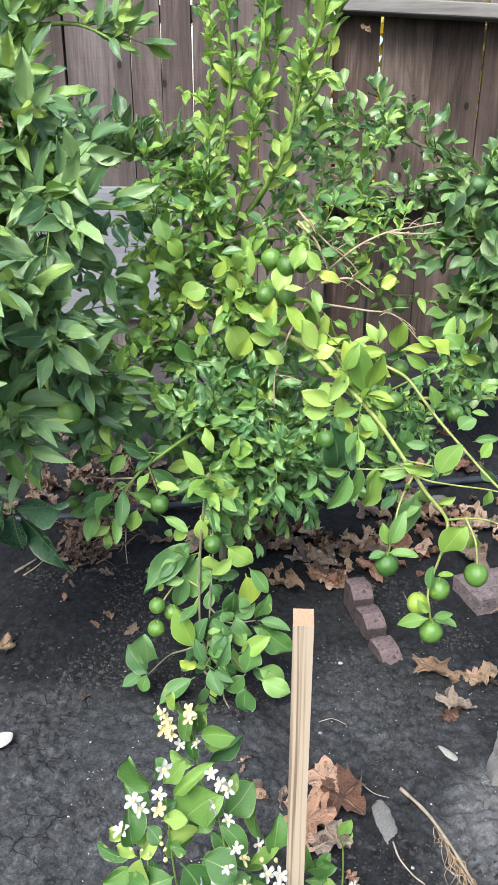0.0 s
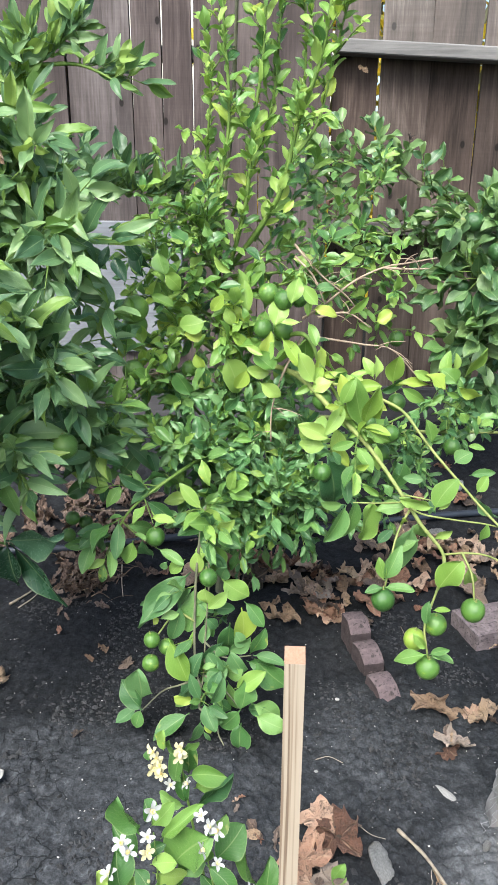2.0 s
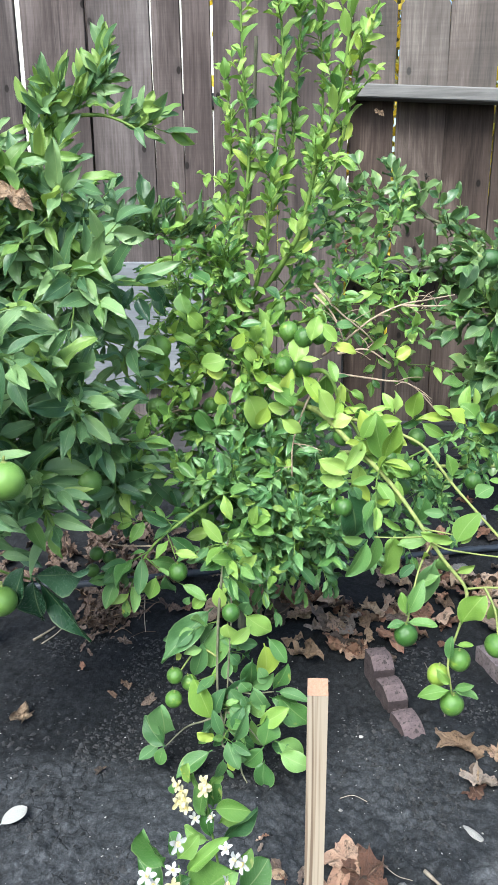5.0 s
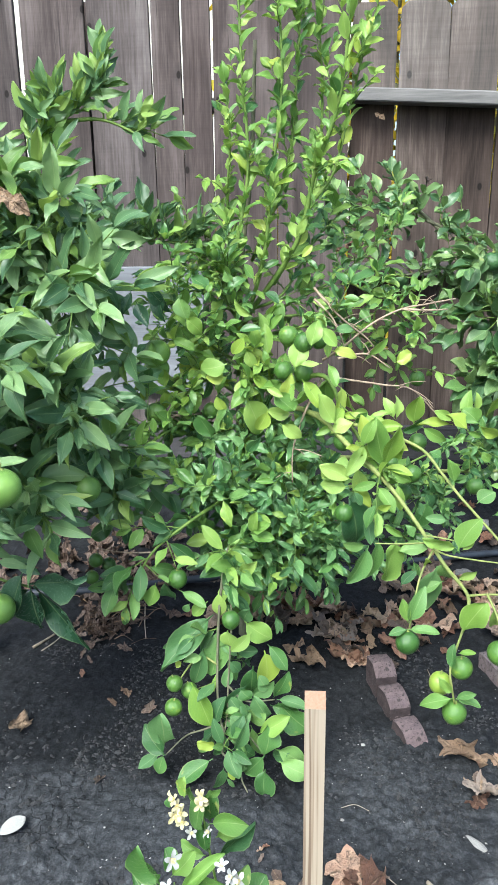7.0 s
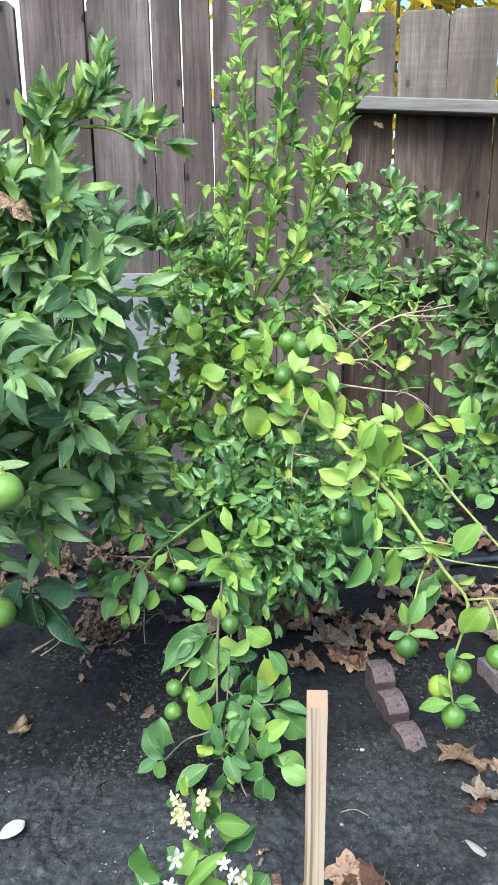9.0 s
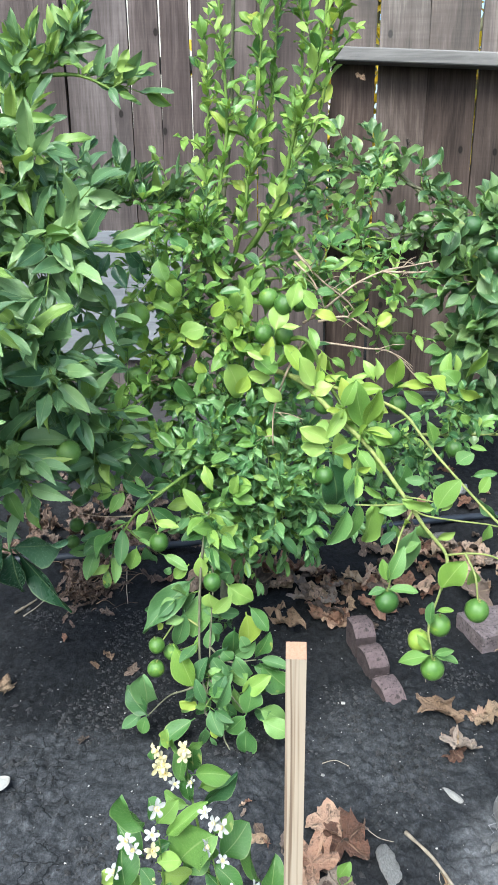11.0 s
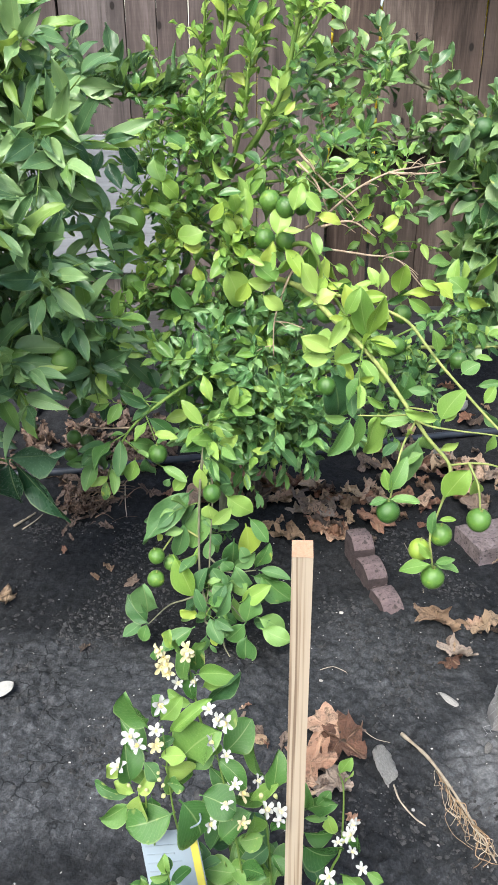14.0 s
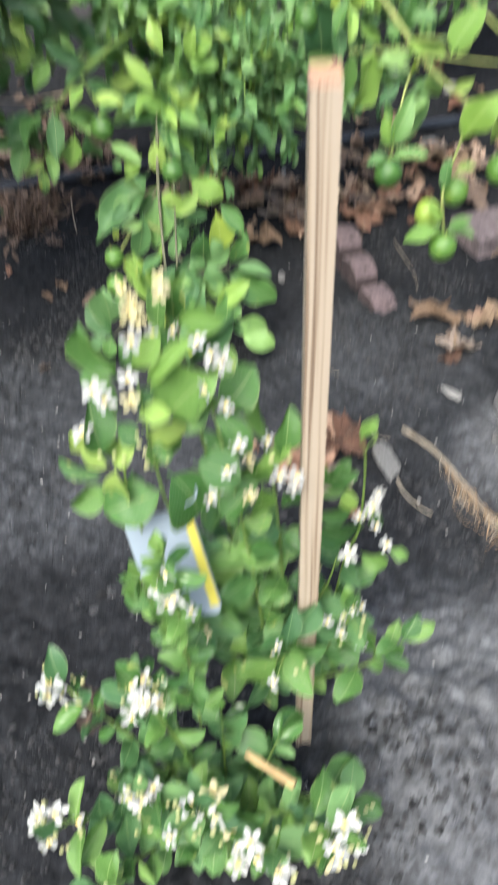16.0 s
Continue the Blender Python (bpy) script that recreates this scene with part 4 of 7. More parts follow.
branch(lime_tree, [(0.13, 1.36, 0.42), (0.06, 1.4, 0.4), (-0.005, 1.45, 0.385)], 0.002, 0.0012, BARK_DEAD, "twig", 6)

# dead wood
dead_spots = []
for pts in (
    [(0.46, 1.55, 0.73), (0.43, 1.52, 0.68), (0.41, 1.5, 0.63), (0.4, 1.48, 0.59), (0.4, 1.47, 0.53)],
    [(0.46, 1.64, 0.75), (0.5, 1.62, 0.78), (0.56, 1.62, 0.83), (0.62, 1.62, 0.86), (0.67, 1.62, 0.87), (0.73, 1.63, 0.88)],
    [(0.44, 1.66, 0.9), (0.46, 1.62, 0.88), (0.5, 1.61, 0.84), (0.55, 1.62, 0.8), (0.58, 1.64, 0.76)],
    [(0.45, 1.62, 0.72), (0.52, 1.62, 0.71), (0.59, 1.62, 0.7), (0.65, 1.62, 0.69), (0.71, 1.62, 0.63)],
    [(0.62, 1.62, 0.86), (0.67, 1.6, 0.86), (0.71, 1.6, 0.862)],
    [(0.44, 1.63, 0.88), (0.48, 1.61, 0.84), (0.51, 1.6, 0.77)],
    [(0.49, 1.6, 0.76), (0.55, 1.6, 0.77), (0.6, 1.6, 0.74)],
    [(0.2, 1.6, 0.64), (0.15, 1.55, 0.645), (0.11, 1.52, 0.64)],
):
    dead_spots += [(x, y - 0.01, z, 11) for x, y, z in pts]
    line = branch(lime_tree, pts, 0.003, 0.0013, BARK_DEAD, "dead_twig", 6, "bare dry brown twig")
    for k in range(4):
        i = crown.rng.randrange(3, len(line) - 2)
        way = np.array([crown.rng.uniform(-1, 1), crown.rng.uniform(-0.6, 0.3), crown.rng.uniform(-0.6, 0.9)])
        end = line[i] + way * crown.rng.uniform(0.03, 0.075)
        v, f = tube(glide([line[i], (line[i] + end) / 2 + np.array((0, 0, 0.004)), end], 3), 0.0012, 0.0006, 5)
        part("dead_spur", mesh_of("dead_spur", v, f), BARK_DEAD, lime_tree)


# ---- fruit ----
def fruit_mesh(name, skin, nub, squash, seed):
    verts, faces = [], []
    rings, sides = 13, 20
    for j in range(1, rings):
        a = math.pi * j / rings
        for k in range(sides):
            b = 2 * math.pi * k / sides
            r = math.sin(a) * (1 + 0.025 * math.sin(3 * b + seed) * math.sin(a))
            z = math.cos(a) * squash
            if a > 2.75:
                z -= nub * (a - 2.75) / 0.39
            if a < 0.35:
                z -= 0.05 * (0.35 - a) / 0.35
            verts.append((r * math.cos(b), r * math.sin(b), z))
    top = len(verts)
    verts += [(0, 0, squash - 0.07), (0, 0, -squash - nub)]
    for j in range(rings - 2):
        for k in range(sides):
            faces.append((j * sides + k, (j + 1) * sides + k, (j + 1) * sides + (k + 1) % sides, j * sides + (k + 1) % sides))
    for k in range(sides):
        faces.append((top, k, (k + 1) % sides))
        faces.append((top + 1, (rings - 2) * sides + (k + 1) % sides, (rings - 2) * sides + k))
    return mesh_of(name, verts, faces, mats=[skin])


def stalk_mesh(name):
    v, f = join([tube(glide([(0, 0, 0.9), (0.03, 0, 1.08), (0.02, 0.03, 1.25)], 3), 0.08, 0.06, 6), tube([(0, 0, 0.88), (0, 0, 0.98)], 0.2, 0.12, 8)])
    return mesh_of(name, v, f, mats=[BARK_PALE])


TURNING = [fruit_mesh("lime", LIME_TURNING, 0.1, 1.02, 0.9)]
LIME = [fruit_mesh("lime", LIME_SKIN, 0.1, 1.02, s) for s in (0.0, 1.9)]
MANDARIN = [fruit_mesh("mandarin", MANDARIN_SKIN, 0.0, 0.9, s) for s in (0.4, 1.2)]
ORANGE = [fruit_mesh("orange", ORANGE_SKIN, 0.0, 0.96, s) for s in (0.7, 2.2)]
STALK = stalk_mesh("stalk")


def hang_fruit(owner, name, meshes, at, radius, seed):
    rng = random.Random(seed)
    ob = new(name, meshes[seed % len(meshes)])
    ob.parent = owner
    turn = Euler((rng.uniform(-0.25, 0.25), rng.uniform(-0.25, 0.25), rng.uniform(0, 6.28)))
    ob.matrix_basis = owner.matrix_world.inverted() @ Matrix.LocRotScale(at, turn, (radius, radius, radius))
    st = new("stalk", STALK)
    st.parent = ob
    return ob


limes = [
    (0.39, 1.52, 0.82, 20), (0.42, 1.5, 0.81, 20), (0.45, 1.53, 0.81, 18), (0.38, 1.52, 0.75, 20), (0.42, 1.55, 0.74, 20), (0.5, 1.467, 0.62, 20),
    (0.65, 1.5, 0.61, 18), (0.63, 1.42, 0.57, 18), (0.62, 1.45, 0.52, 17), (0.5, 1.36, 0.51, 18), (0.6, 1.153, 0.365, 20), (0.643, 1.075, 0.341, 18),
]
limes += [
    (0.672, 1.068, 0.374, 18), (0.663, 1.053, 0.304, 19), (0.73, 1.076, 0.397, 19), (0.292, 1.263, 0.333, 17), (0.18, 1.35, 0.37, 19), (0.178, 1.26, 0.142, 17),
    (0.18, 1.27, 0.188, 16), (0.205, 1.29, 0.16, 16), (0.39, 1.55, 0.55, 14), (0.22, 1.6, 0.645, 18), (0.706, 1.96, 0.643, 20), (0.62, 1.7, 0.5, 18),
    (-0.012, 1.45, 0.357, 15), (0.012, 1.46, 0.343, 15), (-0.02, 1.44, 0.322, 15), (0.78, 1.55, 0.5, 18),
]
for i, (x, y, z, mm) in enumerate(limes):
    hang_fruit(lime_tree, "lime", TURNING if i == 11 else LIME, (x, y, z), mm / 1000, i)
# stems that carry the hanging clusters
for pts, gap in (
    ([(0.672, 1.07, 0.455), (0.667, 1.06, 0.439), (0.652, 1.05, 0.385), (0.656, 1.046, 0.35), (0.662, 1.05, 0.322)], 0.2),
    ([(0.655, 1.28, 0.475), (0.622, 1.2, 0.46), (0.603, 1.158, 0.388)], 0.2),
    ([(0.715, 1.12, 0.474), (0.726, 1.09, 0.45), (0.73, 1.076, 0.415)], 0.2),
    ([(0.262, 1.29, 0.22), (0.226, 1.295, 0.234), (0.195, 1.282, 0.2), (0.184, 1.268, 0.18)], 0.2),
):
    line = branch(lime_tree, pts, 0.0022, 0.0015, BARK_PALE, "fruit_stem", 6)
    crown.shoot(line, gap, 0.05, "lime", GOLD, start=0.3, rise=-0.1, facing=(0, -0.8, 0.6), tip=gap < 0.1)
trunk_spots = [(0.27, 1.7, 0.56 + 0.03 * k, 13) for k in range(7)]
crown.clear(limes, 0.2)
crown.clear(dead_spots, 0.16)
crown.clear(trunk_spots, 0.3)
# the whorls of leaves among the hanging fruit
for at, axis, facing, size, tone in (
    ((0.66, 1.046, 0.333), (-1, -0.15, -0.05), (0, -0.5, 1), 0.056, "fresh"), ((0.662, 1.046, 0.333), (0.95, -0.2, 0.02), (0, -0.5, 1), 0.042, "lime"),
    ((0.662, 1.044, 0.335), (0.7, -0.25, 0.55), (-0.3, -0.7, 0.6), 0.035, "lime"), ((0.656, 1.045, 0.345), (-0.5, -0.3, 0.7), (-0.4, -0.8, 0.3), 0.035, "fresh"),
    ((0.654, 1.048, 0.385), (-0.15, -0.2, 1), (-0.5, -0.9, 0), 0.042, "lime"), ((0.662, 1.05, 0.41), (0.9, -0.2, 0.3), (0, -0.6, 0.8), 0.026, "yellow"),
    
    ((0.6, 1.15, 0.39), (0.9, -0.2, 0.1), (0, -0.5, 1), 0.05, "lime"), ((0.6, 1.15, 0.39), (-0.8, -0.2, 0.0), (0, -0.5, 1), 0.035, "lime"),
    ((0.6, 1.155, 0.4), (0.3, -0.3, 0.9), (0.2, -0.9, 0.2), 0.07, "lime"), ((0.6, 1.155, 0.4), (-0.2, -0.1, 0.9), (-0.6, -0.8, 0.2), 0.045, "fresh"),
):
    crown.leaf(at, axis, facing, size, "lime", tone)
crown.leaf((0.667, 1.052, 0.447), (0.25, -0.25, 0.75), (0.05, -1, 0.35), 0.062, "round", "yellow", 1.15)
# large leaves of the drooping bough
set_leaves(crown, "deep", [(0.252, 1.321, 0.311, 0.163, 1.278, 0.238, 0.14)], "orange")
set_leaves(crown, "lime", [
    (0.259, 1.319, 0.283, 0.266, 1.287, 0.206, 0.3), (0.357, 1.31, 0.256, 0.394, 1.307, 0.219, 0.25),
    (0.33, 1.292, 0.219, 0.326, 1.289, 0.148, 0.28), (0.307, 1.27, 0.182, 0.321, 1.26, 0.163, 0.4), (0.37, 1.262, 0.171, 0.402, 1.245, 0.215, 0.24),
    (0.363, 1.274, 0.146, 0.412, 1.269, 0.125, 0.2), (0.38, 1.263, 0.16, 0.429, 1.258, 0.096, 0.22), (0.362, 1.253, 0.151, 0.319, 1.252, 0.112, 0.3),
    (0.328, 1.251, 0.116, 0.35, 1.239, 0.06, 0.2), (0.356, 1.203, 0.087, 0.376, 1.195, 0.136, 0.3), (0.376, 1.22, 0.088, 0.439, 1.218, 0.065, 0.25),
    (0.383, 1.207, 0.072, 0.435, 1.188, 0.052, 0.25),
])
set_leaves(crown, "lime", [
    (0.357, 1.196, 0.092, 0.325, 1.18, 0.058, 0.3), (0.359, 1.189, 0.069, 0.351, 1.177, 0.022, 0.3), (0.321, 1.231, 0.13, 0.293, 1.23, 0.062, 0.25),
    (0.258, 1.214, 0.065, 0.196, 1.186, 0.038, 0.2), (0.171, 1.198, 0.082, 0.133, 1.191, 0.125, 0.25), (0.167, 1.205, 0.078, 0.155, 1.189, 0.046, 0.28),
])
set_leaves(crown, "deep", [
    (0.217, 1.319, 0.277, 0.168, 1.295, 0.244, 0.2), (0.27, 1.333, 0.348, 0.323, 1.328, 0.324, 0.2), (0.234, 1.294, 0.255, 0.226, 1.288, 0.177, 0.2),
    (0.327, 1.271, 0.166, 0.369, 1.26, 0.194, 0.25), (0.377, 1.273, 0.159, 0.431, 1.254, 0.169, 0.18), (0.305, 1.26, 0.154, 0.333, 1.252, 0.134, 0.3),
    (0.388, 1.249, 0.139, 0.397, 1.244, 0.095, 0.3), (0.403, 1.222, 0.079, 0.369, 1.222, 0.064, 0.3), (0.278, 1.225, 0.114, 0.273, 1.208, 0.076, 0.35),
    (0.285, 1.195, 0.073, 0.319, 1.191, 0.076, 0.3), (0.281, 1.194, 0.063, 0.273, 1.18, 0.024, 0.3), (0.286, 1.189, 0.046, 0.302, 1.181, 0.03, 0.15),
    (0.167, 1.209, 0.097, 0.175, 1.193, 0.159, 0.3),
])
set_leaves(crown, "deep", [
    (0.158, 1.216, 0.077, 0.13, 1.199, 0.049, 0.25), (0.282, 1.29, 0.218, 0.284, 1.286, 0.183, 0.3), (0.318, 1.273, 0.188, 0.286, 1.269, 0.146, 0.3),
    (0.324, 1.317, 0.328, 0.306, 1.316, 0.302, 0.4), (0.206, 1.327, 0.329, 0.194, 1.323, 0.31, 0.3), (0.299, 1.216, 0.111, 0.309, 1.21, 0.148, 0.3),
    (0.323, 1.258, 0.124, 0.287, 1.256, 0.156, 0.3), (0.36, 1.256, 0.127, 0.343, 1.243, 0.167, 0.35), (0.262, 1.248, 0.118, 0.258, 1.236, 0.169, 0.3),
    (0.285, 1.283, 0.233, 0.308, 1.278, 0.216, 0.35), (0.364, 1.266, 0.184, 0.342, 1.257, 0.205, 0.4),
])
set_leaves(crown, "fresh", [
    (0.262, 1.324, 0.358, 0.271, 1.316, 0.314, 0.33), (0.239, 1.34, 0.328, 0.214, 1.331, 0.301, 0.3), (0.292, 1.35, 0.361, 0.312, 1.347, 0.308, 0.3),
    (0.312, 1.318, 0.299, 0.357, 1.305, 0.264, 0.28), (0.282, 1.3, 0.29, 0.28, 1.297, 0.26, 0.42), (0.327, 1.305, 0.284, 0.299, 1.287, 0.249, 0.25),
    (0.344, 1.221, 0.12, 0.396, 1.208, 0.154, 0.2), (0.299, 1.249, 0.146, 0.287, 1.247, 0.125, 0.4), (0.255, 1.27, 0.145, 0.252, 1.252, 0.109, 0.2),
    (0.138, 1.339, 0.366, 0.134, 1.336, 0.324, 0.35), (0.104, 1.345, 0.367, 0.116, 1.333, 0.331, 0.2),
])
set_leaves(crown, "yellow", [
    (0.351, 1.305, 0.245, 0.367, 1.301, 0.182, 0.33), (0.213, 1.267, 0.195, 0.252, 1.239, 0.129, 0.25), (0.26, 1.298, 0.201, 0.259, 1.285, 0.169, 0.16),
    (0.266, 1.21, 0.095, 0.238, 1.202, 0.111, 0.25), (0.293, 1.187, 0.075, 0.303, 1.178, 0.051, 0.3), (0.33, 1.361, 0.387, 0.294, 1.352, 0.36, 0.2),
    (0.194, 1.281, 0.23, 0.183, 1.276, 0.223, 0.4),
])
# yellowing leaves round the fruit in the middle of the crown
set_leaves(crown, "yellow", [
    (0.475, 1.476, 0.797, 0.516, 1.465, 0.8, 0.2), (0.351, 1.468, 0.681, 0.338, 1.467, 0.642, 0.3), (0.375, 1.471, 0.699, 0.399, 1.456, 0.74, 0.25),
    (0.593, 1.46, 0.778, 0.622, 1.459, 0.79, 0.3), (0.417, 1.464, 0.744, 0.454, 1.463, 0.702, 0.25), (0.185, 1.514, 0.856, 0.219, 1.509, 0.834, 0.3),
    (0.302, 1.517, 0.82, 0.285, 1.515, 0.784, 0.3), (0.314, 1.528, 0.744, 0.346, 1.52, 0.713, 0.2), (0.261, 1.526, 0.735, 0.231, 1.521, 0.727, 0.4),
    (0.245, 1.51, 0.702, 0.253, 1.51, 0.668, 0.25), (0.283, 1.519, 0.594, 0.294, 1.518, 0.578, 0.5), (0.135, 1.517, 0.708, 0.143, 1.513, 0.677, 0.3),
])
set_leaves(crown, "fresh", [
    (0.433, 1.462, 0.805, 0.444, 1.458, 0.853, 0.28), (0.467, 1.474, 0.773, 0.486, 1.461, 0.74, 0.25), (0.405, 1.474, 0.736, 0.375, 1.467, 0.706, 0.3),
    (0.399, 1.481, 0.672, 0.356, 1.481, 0.665, 0.3), (0.345, 1.459, 0.729, 0.378, 1.45, 0.719, 0.2), (0.455, 1.47, 0.774, 0.422, 1.466, 0.768, 0.2),
    (0.541, 1.48, 0.785, 0.575, 1.472, 0.817, 0.2), (0.404, 1.48, 0.759, 0.415, 1.479, 0.814, 0.25), (0.487, 1.468, 0.805, 0.456, 1.467, 0.834, 0.25),
    (0.363, 1.464, 0.719, 0.394, 1.457, 0.684, 0.3), (0.441, 1.465, 0.732, 0.412, 1.464, 0.682, 0.2), (0.521, 1.459, 0.661, 0.479, 1.444, 0.658, 0.25),
    (0.376, 1.462, 0.657, 0.413, 1.454, 0.629, 0.25),
])
set_leaves(crown, "fresh", [
    (0.155, 1.523, 0.814, 0.193, 1.517, 0.793, 0.2), (0.304, 1.528, 0.793, 0.317, 1.519, 0.757, 0.25), (0.343, 1.527, 0.763, 0.315, 1.522, 0.75, 0.3),
    (0.266, 1.522, 0.763, 0.223, 1.513, 0.746, 0.45), (0.304, 1.513, 0.696, 0.342, 1.512, 0.626, 0.33), (0.378, 1.529, 0.727, 0.341, 1.522, 0.706, 0.25),
    (0.379, 1.526, 0.678, 0.352, 1.526, 0.641, 0.3), (0.346, 1.519, 0.633, 0.356, 1.512, 0.612, 0.3), (0.314, 1.523, 0.655, 0.297, 1.519, 0.674, 0.3),
    (0.132, 1.512, 0.718, 0.089, 1.509, 0.709, 0.35), (0.319, 1.529, 0.857, 0.276, 1.527, 0.876, 0.2), (0.178, 1.509, 0.946, 0.169, 1.5, 0.97, 0.25),
    (0.159, 1.517, 0.935, 0.104, 1.497, 0.946, 0.15),
])
set_leaves(crown, "fresh", [
    (0.231, 1.514, 0.905, 0.236, 1.513, 0.921, 0.35), (0.324, 1.519, 0.929, 0.303, 1.516, 0.95, 0.3),
])
set_leaves(crown, "lime", [
    (0.29, 1.514, 0.829, 0.327, 1.51, 0.845, 0.22), (0.27, 1.512, 0.913, 0.295, 1.508, 0.938, 0.25), (0.266, 1.514, 0.95, 0.274, 1.509, 0.922, 0.25),
    (0.173, 1.525, 0.899, 0.178, 1.515, 0.858, 0.3), (0.233, 1.519, 0.608, 0.216, 1.504, 0.653, 0.3), (0.243, 1.511, 0.62, 0.259, 1.501, 0.664, 0.2),
    (0.262, 1.515, 0.67, 0.275, 1.506, 0.636, 0.25), (0.282, 1.526, 0.607, 0.264, 1.524, 0.621, 0.3), (0.198, 1.513, 0.937, 0.227, 1.513, 0.917, 0.3),
    (0.184, 1.518, 0.797, 0.172, 1.51, 0.781, 0.3), (0.341, 1.517, 0.905, 0.371, 1.513, 0.893, 0.3),
])
# large leaves of the laden boughs
set_leaves(crown, "fresh", [(0.592, 1.305, 0.483, 0.573, 1.286, 0.418, 0.28)])
set_leaves(crown, "fresh", [
    (0.485, 1.457, 0.656, 0.448, 1.448, 0.702, 0.27), (0.483, 1.472, 0.649, 0.449, 1.462, 0.639, 0.15), (0.543, 1.457, 0.65, 0.566, 1.446, 0.686, 0.2),
    (0.598, 1.469, 0.665, 0.583, 1.465, 0.703, 0.25), (0.6, 1.467, 0.665, 0.614, 1.465, 0.703, 0.2), (0.708, 1.459, 0.664, 0.68, 1.455, 0.687, 0.2),
    (0.648, 1.449, 0.656, 0.688, 1.444, 0.628, 0.2), (0.577, 1.408, 0.586, 0.549, 1.383, 0.67, 0.2), (0.573, 1.42, 0.599, 0.52, 1.407, 0.612, 0.18),
    (0.574, 1.398, 0.589, 0.621, 1.384, 0.563, 0.15), (0.571, 1.394, 0.588, 0.556, 1.39, 0.569, 0.2), (0.57, 1.408, 0.586, 0.532, 1.398, 0.598, 0.2),
    (0.574, 1.403, 0.585, 0.594, 1.395, 0.553, 0.25),
])
set_leaves(crown, "fresh", [
    (0.513, 1.372, 0.572, 0.465, 1.361, 0.606, 0.2), (0.506, 1.369, 0.56, 0.462, 1.359, 0.566, 0.25), (0.502, 1.381, 0.566, 0.464, 1.37, 0.574, 0.12),
    (0.518, 1.407, 0.587, 0.485, 1.397, 0.6, 0.3), (0.523, 1.399, 0.59, 0.54, 1.386, 0.54, 0.3), (0.697, 1.287, 0.477, 0.646, 1.276, 0.497, 0.15),
    (0.698, 1.279, 0.475, 0.712, 1.271, 0.537, 0.3), (0.704, 1.276, 0.477, 0.719, 1.27, 0.495, 0.2), (0.604, 1.303, 0.489, 0.577, 1.295, 0.513, 0.15),
    (0.691, 1.234, 0.439, 0.714, 1.231, 0.46, 0.25), (0.701, 1.365, 0.569, 0.695, 1.362, 0.613, 0.2), (0.736, 1.45, 0.672, 0.722, 1.444, 0.717, 0.25),
    (0.748, 1.447, 0.683, 0.745, 1.436, 0.719, 0.2),
])
set_leaves(crown, "fresh", [
    (0.728, 1.423, 0.655, 0.753, 1.42, 0.647, 0.2), (0.728, 1.423, 0.65, 0.707, 1.416, 0.64, 0.2), (0.752, 1.434, 0.667, 0.731, 1.434, 0.696, 0.4),
    (0.767, 1.271, 0.514, 0.784, 1.268, 0.54, 0.25), (0.762, 1.207, 0.451, 0.778, 1.202, 0.477, 0.3), (0.765, 1.382, 0.606, 0.756, 1.378, 0.626, 0.3),
    (0.78, 1.36, 0.608, 0.778, 1.359, 0.625, 0.3), (0.785, 1.364, 0.607, 0.8, 1.36, 0.623, 0.3), (0.762, 1.354, 0.572, 0.788, 1.344, 0.576, 0.2),
])
set_leaves(crown, "yellow", [
    (0.495, 1.488, 0.668, 0.541, 1.48, 0.661, 0.15), (0.635, 1.459, 0.658, 0.63, 1.442, 0.711, 0.3), (0.709, 1.465, 0.655, 0.652, 1.452, 0.67, 0.12),
    (0.576, 1.398, 0.589, 0.584, 1.379, 0.663, 0.2), (0.575, 1.405, 0.587, 0.622, 1.392, 0.589, 0.2), (0.59, 1.409, 0.603, 0.608, 1.397, 0.634, 0.35),
    (0.521, 1.388, 0.564, 0.545, 1.373, 0.523, 0.15), (0.731, 1.427, 0.654, 0.707, 1.427, 0.692, 0.3),
    (0.765, 1.444, 0.677, 0.786, 1.433, 0.73, 0.25), (0.751, 1.43, 0.666, 0.788, 1.423, 0.639, 0.2),
])
set_leaves(crown, "lime", [
    (0.563, 1.361, 0.55, 0.567, 1.349, 0.513, 0.38), (0.537, 1.294, 0.476, 0.503, 1.288, 0.468, 0.3), (0.541, 1.284, 0.479, 0.52, 1.262, 0.417, 0.25),
    (0.561, 1.313, 0.481, 0.558, 1.3, 0.412, 0.25), (0.653, 1.294, 0.472, 0.603, 1.291, 0.477, 0.2), (0.653, 1.358, 0.539, 0.64, 1.344, 0.49, 0.35),
    (0.622, 1.291, 0.492, 0.614, 1.289, 0.517, 0.25), (0.67, 1.246, 0.432, 0.628, 1.246, 0.407, 0.2), (0.666, 1.258, 0.462, 0.673, 1.257, 0.422, 0.25),
    (0.759, 1.303, 0.534, 0.795, 1.301, 0.545, 0.2), (0.737, 1.33, 0.546, 0.756, 1.326, 0.572, 0.4), (0.686, 1.423, 0.6, 0.67, 1.423, 0.617, 0.3),
    (0.511, 1.368, 0.546, 0.495, 1.367, 0.541, 0.2),
])
set_leaves(crown, "lime", [
    (0.661, 1.48, 0.663, 0.622, 1.467, 0.646, 0.2),
])
